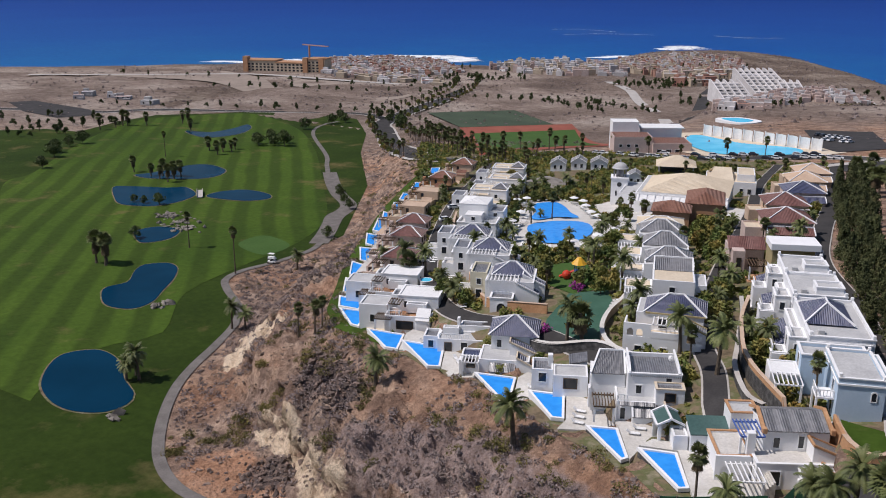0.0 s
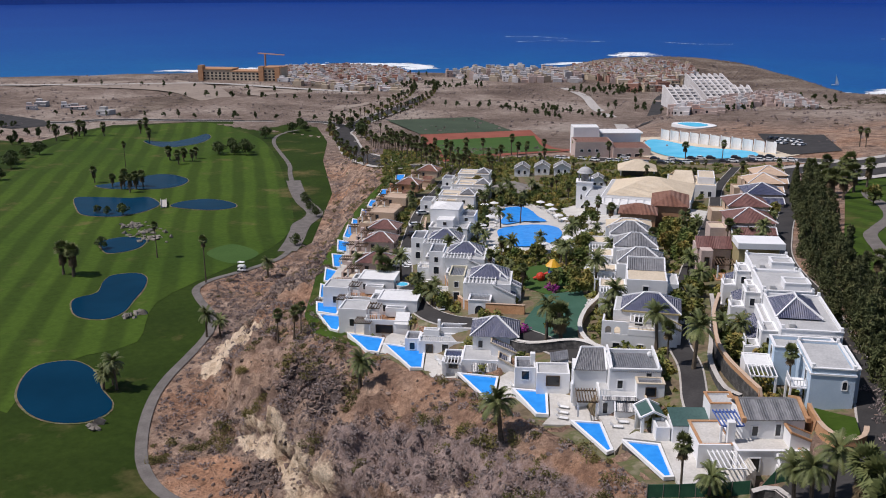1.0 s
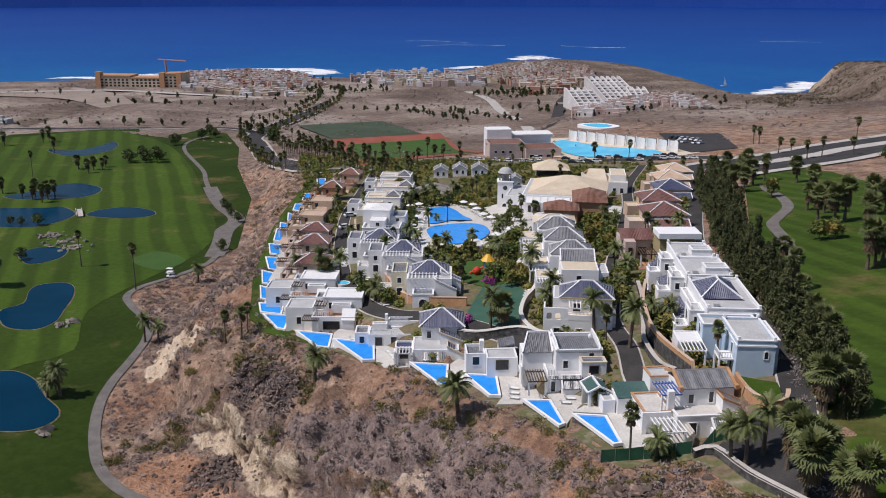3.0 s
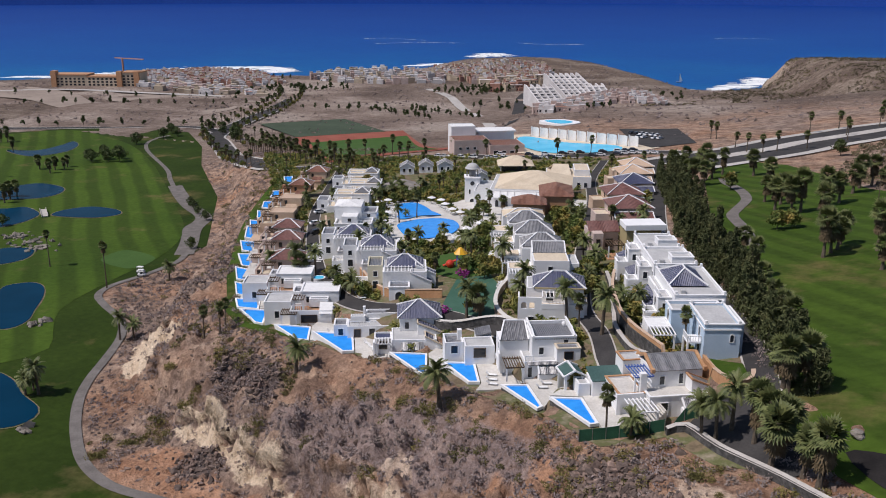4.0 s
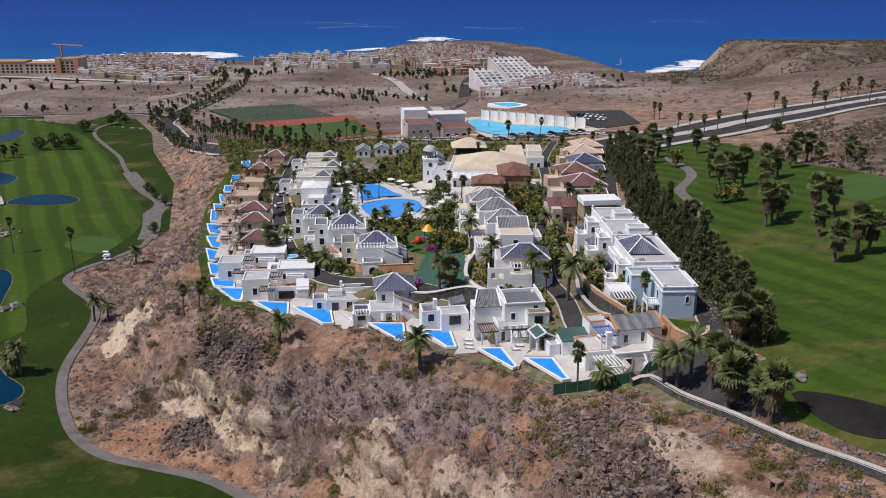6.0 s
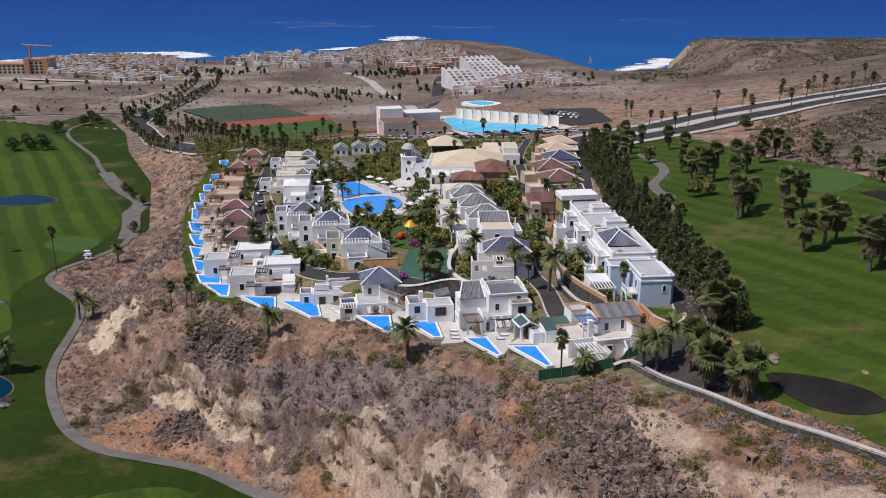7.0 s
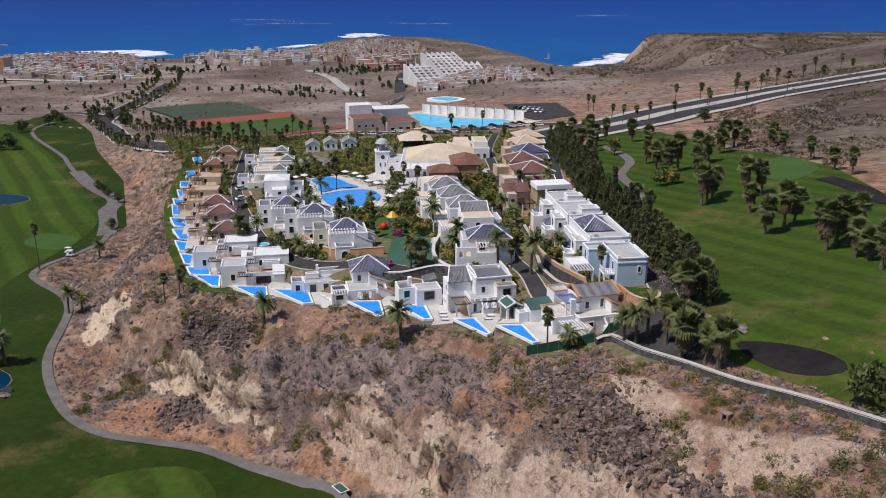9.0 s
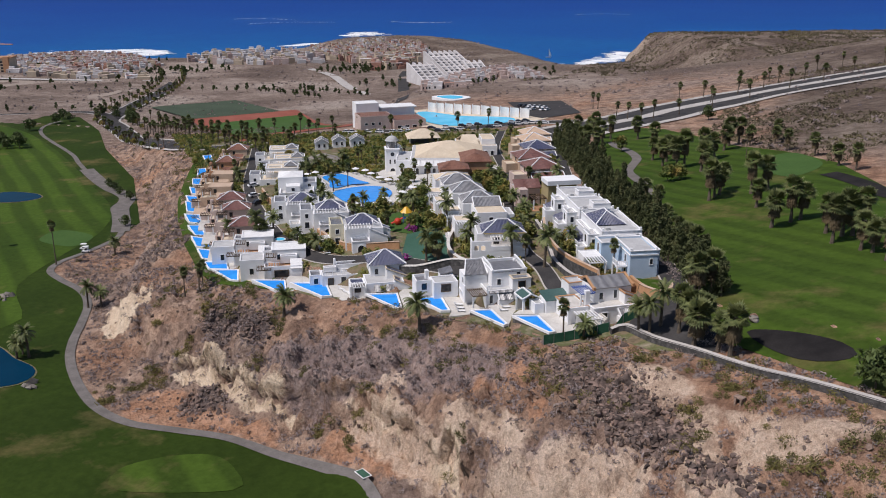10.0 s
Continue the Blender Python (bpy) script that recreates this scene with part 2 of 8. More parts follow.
def tile_surface(name, dark, light, pitch, glaze=False):
    """Rounded clay tiles in rows, by the part's own coordinates: courses run along x."""
    m, nt, b = shader(name)
    tc = nt.nodes.new("ShaderNodeTexCoord")
    sep = nt.nodes.new("ShaderNodeSeparateXYZ")
    nt.links.new(tc.outputs["Object"], sep.inputs[0])
    row = calc(nt, "SINE", calc(nt, "MULTIPLY", sep.outputs[0], 2 * math.pi / pitch))
    col = ramp(nt, world_noise(nt, 1.2, 5.0), [(0.3, dark), (0.7, light)])
    nt.links.new(mix(nt, 0.5, col, ramp(nt, world_noise(nt, 9.0), [(0.3, (0.5, 0.5, 0.5)), (0.7, (1, 1, 1))]), "MULTIPLY"), b.inputs["Base Color"])
    b.inputs["Roughness"].default_value, b.inputs["Specular IOR Level"].default_value = 0.42, 1.0 if glaze else 0.5
    b.inputs["IOR"].default_value = 1.65 if glaze else 1.5
    relief(nt, b, row, 0.6, 0.08)
    return m


M = {}
M["ground"] = ground_surface()
M["lawn"] = lawn_surface("mown_fairway", (-0.77, 0.64), 11.0, 0.19, 0.57, 1.2)
# unmown grass; the low gain also puts lens corner darkening into its colour
M["rough"] = lawn_surface("rough_grass_vignetted", (0.5, 0.8), 40.0, 0.06, 0.56, 0.68)
M["lawn_east"] = lawn_surface("mown_grass", (0.69, -0.73), 7.0, 0.14, 0.55, 1.14)
M["green"] = plain("putting_green", [(0.3, (0.052, 0.105, 0.026)), (0.7, (0.064, 0.122, 0.032))], 0.1, 2.0, 0.95, 0.1, spec=0.1)
M["turf"] = plain("dark_sports_turf", [(0.3, (0.055, 0.075, 0.05)), (0.7, (0.075, 0.1, 0.066))], 0.05, 1.0, 0.95, 0.1, spec=0.1)
M["track"] = plain("red_running_track", [(0.3, (0.25, 0.07, 0.045)), (0.7, (0.32, 0.1, 0.065))], 0.1, 2.0, 0.9, 0.1)
M["court"] = plain("green_court", [(0.3, (0.035, 0.1, 0.065)), (0.7, (0.05, 0.125, 0.085))], 0.2, 3.0, 0.85, 0.1)
M["sea"] = sea_surface()
M["pond"] = water_surface("pond_water", (0.002, 0.026, 0.055), (0.003, 0.036, 0.075), 0.05, 0.2, 0.07, 0.1)
M["pool"] = water_surface("pool_water", (0.02, 0.235, 0.7), (0.035, 0.31, 0.8), 0.6, 0.15, 0.1, 0.2)
M["pool_aqua"] = water_surface("shallow_pool_water", (0.05, 0.42, 0.66), (0.1, 0.52, 0.74), 0.1, 0.15, 0.1, 0.2)
M["foam"] = plain("sea_foam", [(0.3, (0.65, 0.72, 0.76)), (0.6, (0.9, 0.92, 0.92))], 0.05, 0.6, 0.9, 0.3, spec=0.1)
M["asphalt"] = plain("worn_asphalt", [(0.3, (0.04, 0.038, 0.038)), (0.7, (0.068, 0.064, 0.062))], 0.2, 3.0, 0.9, 0.2, spec=0.15)
M["path"] = plain("grey_path", [(0.3, (0.135, 0.122, 0.112)), (0.7, (0.21, 0.192, 0.178))], 0.3, 3.0, 0.95, 0.2, spec=0.1)
M["paving"] = plain("pale_paving", [(0.3, (0.52, 0.49, 0.44)), (0.7, (0.66, 0.64, 0.6))], 0.3, 3.0, 0.85, 0.1)
M["pavement"] = plain("concrete_pavement", [(0.3, (0.4, 0.37, 0.34)), (0.7, (0.54, 0.51, 0.47))], 0.2, 3.0, 0.9, 0.1)
M["soil"] = plain("garden_soil", [(0.3, (0.09, 0.07, 0.04)), (0.45, (0.2, 0.15, 0.095)), (0.55, (0.11, 0.12, 0.045)), (0.7, (0.3, 0.25, 0.18))], 0.22, 2.0, 0.95, 0.5)
M["gravel"] = plain("black_volcanic_gravel", [(0.3, (0.014, 0.013, 0.013)), (0.7, (0.032, 0.029, 0.028))], 0.2, 4.0, 0.95, 0.3, spec=0.1)
M["white"] = plain("white_render", [(0.25, (0.73, 0.73, 0.73)), (0.6, (0.8, 0.8, 0.8))], 0.35, 4.0, 0.8, 0.08, 0.02, dirt=0.14)
M["blue"] = plain("pale_blue_render", [(0.3, (0.42, 0.54, 0.66)), (0.7, (0.5, 0.61, 0.72))], 0.3, 4.0, 0.8, 0.08, 0.02, dirt=0.14)
M["cream"] = plain("cream_render", [(0.3, (0.6, 0.55, 0.4)), (0.7, (0.7, 0.65, 0.5))], 0.3, 4.0, 0.8, 0.08, 0.02, dirt=0.14)
M["ochre"] = plain("ochre_render", [(0.3, (0.36, 0.29, 0.15)), (0.7, (0.44, 0.36, 0.19))], 0.3, 4.0, 0.8, 0.08, 0.02)
M["terracotta"] = plain("terracotta_render", [(0.3, (0.42, 0.22, 0.12)), (0.7, (0.52, 0.3, 0.17))], 0.3, 4.0, 0.8, 0.1, 0.02)
M["tan"] = plain("sandy_pink_render", [(0.3, (0.5, 0.36, 0.26)), (0.7, (0.6, 0.45, 0.33))], 0.3, 4.0, 0.8, 0.1, 0.02)
M["rose"] = plain("dusty_rose_render", [(0.3, (0.55, 0.42, 0.37)), (0.7, (0.64, 0.52, 0.46))], 0.3, 4.0, 0.8, 0.1, 0.02)
M["orange"] = plain("orange_trim", [(0.3, (0.45, 0.24, 0.12)), (0.7, (0.56, 0.32, 0.17))], 0.5, 4.0, 0.8, 0.1, 0.02)
M["flatroof"] = plain("grey_flat_roof", [(0.3, (0.42, 0.42, 0.42)), (0.7, (0.54, 0.54, 0.53))], 0.3, 3.0, 0.9, 0.1)
M["creamroof"] = plain("cream_flat_roof", [(0.3, (0.6, 0.5, 0.37)), (0.7, (0.7, 0.6, 0.46))], 0.3, 3.0, 0.9, 0.1)
M["navy"] = tile_surface("navy_glazed_tiles", (0.02, 0.026, 0.075), (0.05, 0.06, 0.14), 0.32, True)
M["slate"] = tile_surface("grey_tiles", (0.12, 0.12, 0.13), (0.24, 0.24, 0.25), 0.34, True)
M["redtile"] = tile_surface("dull_red_tiles", (0.15, 0.068, 0.058), (0.25, 0.12, 0.1), 0.34)
M["browntile"] = tile_surface("brown_tiles", (0.2, 0.09, 0.06), (0.3, 0.15, 0.1), 0.34)
M["glass"] = plain("dark_window_glass", [(0.3, (0.012, 0.016, 0.022)), (0.7, (0.03, 0.036, 0.045))], 0.3, 2.0, 0.08, 0, spec=0.6)
M["stone"] = plain("dark_volcanic_stone", [(0.3, (0.035, 0.033, 0.033)), (0.55, (0.1, 0.095, 0.09)), (0.75, (0.2, 0.19, 0.18))], 1.2, 5.0, 0.95, 0.8, 0.15)
M["rock"] = plain("weathered_rock", [(0.3, (0.12, 0.09, 0.075)), (0.55, (0.25, 0.19, 0.155)), (0.8, (0.38, 0.3, 0.245))], 0.5, 4.0, 0.95, 0.8, 0.2, island=0.45)
M["lava"] = plain("brown_lava_rock", [(0.3, (0.08, 0.062, 0.055)), (0.55, (0.19, 0.145, 0.125)), (0.75, (0.34, 0.265, 0.23))], 0.8, 5.0, 0.95, 0.8, 0.15, island=0.55)
M["pond_rock"] = plain("pale_weathered_rock", [(0.3, (0.14, 0.12, 0.1)), (0.7, (0.32, 0.29, 0.25))], 0.6, 4.0, 0.95, 0.6, 0.15)
M["wood"] = plain("dark_timber", [(0.3, (0.07, 0.045, 0.03)), (0.7, (0.14, 0.095, 0.06))], 2.0, 9.0, 0.8, 0.2)
M["bark"] = plain("palm_bark", [(0.3, (0.08, 0.062, 0.045)), (0.7, (0.17, 0.135, 0.1))], 1.5, 9.0, 0.95, 0.6, 0.08)
M["frond"] = plain("palm_leaf", [(0.3, (0.08, 0.112, 0.034)), (0.7, (0.22, 0.235, 0.085))], 0.8, 3.0, 0.6, 0, per_object=0.35)
M["skirt"] = plain("dry_palm_leaf", [(0.3, (0.09, 0.065, 0.035)), (0.7, (0.17, 0.125, 0.07))], 0.8, 3.0, 0.9, 0.2)
M["leaf"] = plain("tree_leaf", [(0.3, (0.045, 0.075, 0.02)), (0.7, (0.13, 0.165, 0.05))], 0.7, 3.0, 0.7, 0, per_object=0.4)
M["conifer"] = plain("casuarina_leaf", [(0.3, (0.04, 0.056, 0.02)), (0.55, (0.115, 0.13, 0.05)), (0.78, (0.21, 0.185, 0.075))], 0.4, 3.0, 0.8, 0, per_object=0.3)
M["garden"] = plain("garden_leaf", [(0.28, (0.045, 0.082, 0.02)), (0.42, (0.12, 0.165, 0.036)), (0.54, (0.25, 0.245, 0.06)), (0.64, (0.4, 0.3, 0.08)), (0.76, (0.34, 0.17, 0.065))], 0.22, 3.0, 0.7, 0, per_object=0.4)
M["scrub"] = plain("dry_scrub", [(0.25, (0.18, 0.145, 0.135)), (0.5, (0.31, 0.25, 0.235)), (0.75, (0.27, 0.215, 0.15))], 0.09, 2.0, 0.9, 0)
M["green_scrub"] = plain("green_scrub_leaf", [(0.3, (0.085, 0.085, 0.03)), (0.55, (0.18, 0.155, 0.05)), (0.75, (0.29, 0.22, 0.075))], 0.15, 2.0, 0.9, 0)
M["heath_leaf"] = plain("heath_leaf", [(0.3, (0.09, 0.075, 0.05)), (0.55, (0.15, 0.125, 0.075)), (0.75, (0.2, 0.17, 0.08))], 0.03, 1.0, 0.9, 0)
M["metal"] = plain("dull_metal", [(0.3, (0.3, 0.3, 0.3)), (0.7, (0.4, 0.4, 0.4))], 2.0, 9.0, 0.4, 0, metal=0.8)


# ---- mesh helpers ----
def part(name, bm, material, parent=None, label="", smooth_faces=False):
    me = bpy.data.meshes.new(name)
    if isinstance(bm, bmesh.types.BMesh):
        bm.to_mesh(me)
        bm.free()
    else:
        me.from_pydata(bm[0], [], bm[1])
    me.materials.append(M[material] if isinstance(material, str) else material)
    if smooth_faces:
        me.polygons.foreach_set("use_smooth", [True] * len(me.polygons))
    ob = new(name, me)
    if parent is not None:
        ob.parent = parent
    if label:
        ob["label"] = label
    return ob


def thing(name, label, category, m, group="", kind=""):
    e = new(name)
    e.empty_display_size = 0.3
    e.matrix_world = m
    return tagged(e, label, category, group, kind)


def box(bm, x0, y0, z0, x1, y1, z1, bevel=0.0):
    v = [bm.verts.new(c) for c in ((x0, y0, z0), (x1, y0, z0), (x1, y1, z0), (x0, y1, z0), (x0, y0, z1), (x1, y0, z1), (x1, y1, z1), (x0, y1, z1))]
    fs = [bm.faces.new([v[i] for i in q]) for q in ((3, 2, 1, 0), (4, 5, 6, 7), (0, 1, 5, 4), (1, 2, 6, 5), (2, 3, 7, 6), (3, 0, 4, 7))]
    if bevel:
        es = list({e for f in fs for e in f.edges})
        bmesh.ops.bevel(bm, geom=es, offset=bevel, segments=1, affect="EDGES", profile=0.5)
    return v


def boxed(x0, y0, z0, x1, y1, z1, bevel=0.0):
    bm = bmesh.new()
    box(bm, x0, y0, z0, x1, y1, z1, bevel)
    return bm


def curve_points(pts, step=2.0):
    """A smooth run through plan points, at even steps."""
    p = np.array(pts, float)
    e = np.vstack([2 * p[0] - p[1], p, 2 * p[-1] - p[-2]])
    out = []
    for a, b, c, d in zip(e[:-3], e[1:-2], e[2:-1], e[3:]):
        n = max(2, int(np.linalg.norm(c - b) / step))
        t = np.linspace(0, 1, n, endpoint=False)[:, None]
        out.append(0.5 * (2 * b + (c - a) * t + (2 * a - 5 * b + 4 * c - d) * t**2 + (3 * b - a - 3 * c + d) * t**3))
    return np.vstack(out + [p[-1:]])


def closed_curve(pts, step=2.0):
    p = [tuple(q) for q in pts]
    c = curve_points(p[-2:] + p + p[:2], step)
    a = int(np.argmin(np.linalg.norm(c - p[0], axis=1)))
    k = [i for i in range(len(c)) if np.allclose(c[i], p[0])]
    return c[k[0]:k[-1]] if len(k) > 1 else c[a:]


def drape(name, ring, off, step, material, label="", level=None, kind="structure"):
    """A sheet that lies on the land within a plan polygon."""
    from mathutils.geometry import delaunay_2d_cdt
    ring = np.array(ring, float)
    out = []
    for a, b in zip(ring, np.roll(ring, -1, 0)):
        n = max(1, int(np.linalg.norm(b - a) / step))
        out += [a + (b - a) * k / n for k in range(n)]
    lo, hi = ring.min(0), ring.max(0)
    gx, gy = np.meshgrid(np.arange(lo[0], hi[0], step), np.arange(lo[1], hi[1], step))
    gx, gy = gx.ravel() + 0.013, gy.ravel() + 0.017
    rl = [tuple(q) for q in ring]
    keep = inside(gx, gy, rl) & (away(gx, gy, rl + rl[:1]) > step * 0.4)
    verts = [Vector(map(float, q)) for q in out] + [Vector((float(a), float(b))) for a, b in zip(gx[keep], gy[keep])]
    n = len(out)
    vs, _, fs, *_ = delaunay_2d_cdt(verts, [], [list(range(n))], 1, 1e-4)
    xy = np.array([tuple(v) for v in vs])
    z = np.full(len(xy), level) if level is not None else terrain(xy[:, 0], xy[:, 1]) + off
    ob = part(name, (np.c_[xy, z].tolist(), [list(q) for q in fs]), material, smooth_faces=True)
    return tagged(ob, label, kind=kind)


def ribbon(name, pts, width, off, material, label="", thick=0.0, kind="structure", step=2.0, edge=None):
    """A path, road or kerb along a plan line; thick gives it standing sides."""
    c = curve_points(pts, step)
    d = np.gradient(c, axis=0)
    d /= np.linalg.norm(d, axis=1)[:, None] + 1e-9
    s = np.c_[d[:, 1], -d[:, 0]]
    cols = []
    for o in ((-0.5, -0.17, 0.17, 0.5) if width > 2.5 else (-0.5, 0.5)):
        q = c + s * width * o
        cols.append(np.c_[q, terrain(q[:, 0], q[:, 1]) + off])
    if thick:
        zt = np.max([k[:, 2] for k in cols], 0)
        lo0, lo1 = cols[0].copy(), cols[-1].copy()
        lo0[:, 2] -= off + 0.6
        lo1[:, 2] -= off + 0.6
        for k in cols:
            k[:, 2] = zt
        cols = [lo0] + cols + [lo1]
    n, m = len(c), len(cols)
    v = np.stack(cols, 1).reshape(-1, 3)
    f = [(i * m + j, (i + 1) * m + j, (i + 1) * m + j + 1, i * m + j + 1) for i in range(n - 1) for j in range(m - 1)]
    f = [q[::-1] for q in f]
    if thick:
        f += [tuple(range(m)), tuple(range((n - 1) * m, n * m))[::-1]]
    return tagged(part(name, (v.tolist(), f), material), label, kind=kind)

# ---- pool terraces ----
def prism(ring, z0, z1, bm=None):
    bm = bm or bmesh.new()
    ring = [tuple(p) for p in ring]
    if sum(a[0] * b[1] - b[0] * a[1] for a, b in zip(ring, ring[1:] + ring[:1])) < 0:
        ring = ring[::-1]
    lo, hi = [bm.verts.new((x, y, z0)) for x, y in ring], [bm.verts.new((x, y, z1)) for x, y in ring]
    bm.faces.new(hi)
    bm.faces.new(lo[::-1])
    for k in range(len(ring)):
        n = (k + 1) % len(ring)
        bm.faces.new((lo[k], lo[n], hi[n], hi[k]))
    return bm


def grown(ring, by):
    """A convex plan ring moved outwards by a distance."""
    p = np.array(ring, float)
    if sum(a[0] * b[1] - b[0] * a[1] for a, b in zip(p, np.roll(p, -1, 0))) < 0:
        p = p[::-1]
    e = np.roll(p, -1, 0) - p
    n = np.c_[e[:, 1], -e[:, 0]] / np.linalg.norm(e, axis=1)[:, None]
    out = []
    for k in range(len(p)):
        n0, n1 = n[k - 1], n[k]
        m = n0 + n1
        out.append(tuple(p[k] + m * by / max(0.35, m @ n1)))
    return out


POOLS = [
    ([(2.0, 0.6), (7.1, 0.3), (8.4, -8.2), (7.1, -8.6)], 0.75, "stone"),
    ([(-5.3, 7.8), (-0.8, 7.9), (0.9, -0.1), (0.0, -0.9)], -0.55, "stone"),
    ([(-15.1, 20.3), (-9.4, 20.1), (-8.7, 11.9), (-10.6, 11.9)], -2.0, "white"),
    ([(-25.4, 29.0), (-18.2, 28.5), (-18.0, 20.1), (-19.0, 19.3)], -3.9, "stone"),
    ([(-42.6, 45.3), (-33.9, 43.6), (-32.7, 35.0), (-35.0, 34.7)], -6.2, "white"),
    ([(-52.1, 53.6), (-43.9, 52.2), (-43.3, 44.8), (-45.9, 45.2)], -8.0, "white"),
    ([(-63.4, 69.4), (-56.5, 68.6), (-55.9, 59.8), (-57.9, 60.6)], -10.3, "white"),
    ([(-66.6, 78.6), (-60.2, 77.6), (-59.3, 71.0), (-64.6, 72.2)], -11.0, "white"),
    ([(-70.4, 94.4), (-65.0, 91.6), (-63.4, 83.1), (-67.8, 84.6)], -12.1, "white"),
    ([(-74.3, 111.3), (-68.2, 107.8), (-66.7, 98.6), (-71.5, 100.5)], -13.4, "white"),
    ([(-77.6, 128.3), (-73.4, 128.0), (-70.3, 115.9), (-73.8, 116.6)], -14.8, "white"),
    ([(-81.0, 146.0), (-75.6, 144.0), (-73.6, 133.0), (-78.1, 135.3)], -15.8, "white"),
    ([(-83.4, 166.4), (-78.6, 163.8), (-76.8, 150.0), (-81.1, 152.3)], -16.6, "white"),
    ([(-84.6, 176.4), (-79.6, 174.2), (-77.9, 164.0), (-82.4, 166.6)], -17.1, "white"),
    ([(-85.3, 191.8), (-80.2, 189.1), (-78.4, 178.6), (-83.2, 181.4)], -17.6, "white"),
    ([(-86.0, 206.8), (-81.4, 206.8), (-80.0, 195.0), (-84.9, 197.6)], -17.9, "white"),
    ([(-86.1, 225.5), (-82.8, 225.9), (-80.2, 212.9), (-84.9, 213.3)], -18.1, "white"),
    ([(-88.1, 259.6), (-84.4, 260.8), (-81.9, 246.8), (-85.3, 246.0)], -19.6, "white"),
]
DECKS = [
    ([(2.2, 1.3), (7.3, 0.9), (9.0, -11.6), (16.8, -12.8), (17.0, -4.0), (12.0, 2.5), (4.0, 3.5)], 0.82, "paving"),
    ([(-0.6, 8.2), (1.1, -0.4), (3, 4.4), (8, 7.8), (4, 10.2), (-1.4, 10.4)], -0.5, "paving"),
    ([(-9.1, 20.4), (-8.4, 11.6), (-9.4, 8.6), (-4.5, 9.2), (-1.0, 10.9), (-4, 18), (-8, 20.5)], -1.9, "paving"),
    ([(-17.9, 28.8), (-17.5, 19.6), (-13.5, 22), (-11.5, 24), (-13, 30), (-16.6, 31.3)], -3.9, "paving"),
    ([(-33.6, 44), (-32.4, 34.5), (-30, 31), (-25.2, 30), (-25, 37), (-28, 41)], -6.1, "paving"),
    ([(-43.7, 52.5), (-43, 44.6), (-36, 45.5), (-36.5, 50), (-39, 54), (-43, 55)], -7.9, "paving"),
    ([(-56.3, 69), (-55.6, 59.6), (-49, 54), (-40, 56), (-49, 62)], -9.6, "creamroof"),
    ([(-60, 78), (-59, 71), (-52, 72), (-48, 74), (-56, 80)], -10.8, "paving"),
]
for u, w, z, m in ((-63, 88, -11.8, 0), (-67, 108, -13.0, 0), (-70.5, 128, -14.5, 0), (-75, 150, -15.9, 1), (-78, 178, -17.3, 1), (-79, 200, -17.8, 1), (-78, 230, -18.3, 1)):
    DECKS.append(([(u - 3.6, w + 6), (u - 3.0, w - 7), (u + 8, w - 5), (u + 9, w + 2), (u, w + 8)], z, "tan" if m else "paving"))
for ring, z, _ in POOLS:
    PADS.append((grown([loc(u, w) for u, w in ring], 1.3), z - 0.6))
for ring, z, _ in DECKS:
    PADS.append((grown([loc(u, w) for u, w in ring], 0.9), z - 0.35))
PADS.append(([loc(u, w) for u, w in ((15, -12.2), (17, -12.4), (24.5, -11), (25.2, -5), (26.4, 0), (26, 3.2), (16, 4))], 0.6))


# ---- land and sea ----
PALE_ROCK = [
    [(-81, 2), (-69, 0), (-57, -5), (-48, -8), (-39, -10), (-38, -10), (-42, -11), (-49, -10), (-55, -10), (-62, -5), (-69, -4), (-78, -1)],
    [(-117, 20), (-125, 34), (-117, 35), (-110, 34), (-101, 22), (-104, 16), (-111, 16)],
    [(-38, -10), (-27, -12), (-18, -17), (-16, -17), (-20, -15), (-29, -12), (-37, -10)],
    [(-22, -14), (-15, -19), (-10, -21), (-2, -27), (-2, -24), (3, -31), (-3, -28), (-9, -22), (-20, -15)],
]
TAN_SOIL = [
    [(-6, -20), (-1, -20), (5, -23), (11, -27), (15, -30), (12, -34), (4, -27), (-1, -27)],
    [(26, -16), (33, -18), (39, -26), (36, -28), (32, -26), (28, -22)],
    [(42, -31), (51, -35), (58, -37), (64, -40), (64, -44), (58, -42), (55, -45), (48, -43), (44, -42), (46, -37)],
    [(24, -33), (31, -36), (35, -41), (35, -45), (25, -43)],
    [(14, -33), (24, -34), (31, -37), (36, -44), (30, -50), (12, -44), (6, -34)],
    [(36, -28), (42, -30), (44, -40), (50, -46), (44, -52), (38, -46), (39, -36)],
    [(-24, -11), (-17, -9), (-14, -14), (-18, -15)],
    [(-30, -13), (-18, -15), (-8, -21), (0, -26), (3, -32), (-4, -31), (-12, -25), (-24, -18)],
]
RED_SOIL = [
    [(-81, -18), (-83, -8), (-79, -2), (-71, -6), (-59, -10), (-53, -13), (-45, -12), (-39, -20), (-46, -18), (-55, -17), (-67, -19), (-75, -20)],
    [(-32, -21), (-29, -16), (-20, -15), (-9, -22), (-3, -28), (-16, -25), (-22, -23)],
    [(4, -12), (7, -11), (11, -18), (7, -19)],
    [(11, -24), (14, -22), (18, -29), (13, -27)],
    [(-4, -16), (1, -14), (3, -19), (0, -18)],
]
GREY_SOIL = [
    [(-47, 1), (-21, 1), (3, -8), (11, -13), (4, -17), (-5, -16), (-13, -17), (-23, -12), (-30, -12), (-39, -10), (-44, -9), (-52, -3)],
    [(4, -30), (14, -32), (21, -33), (24, -42), (6, -32)],
]
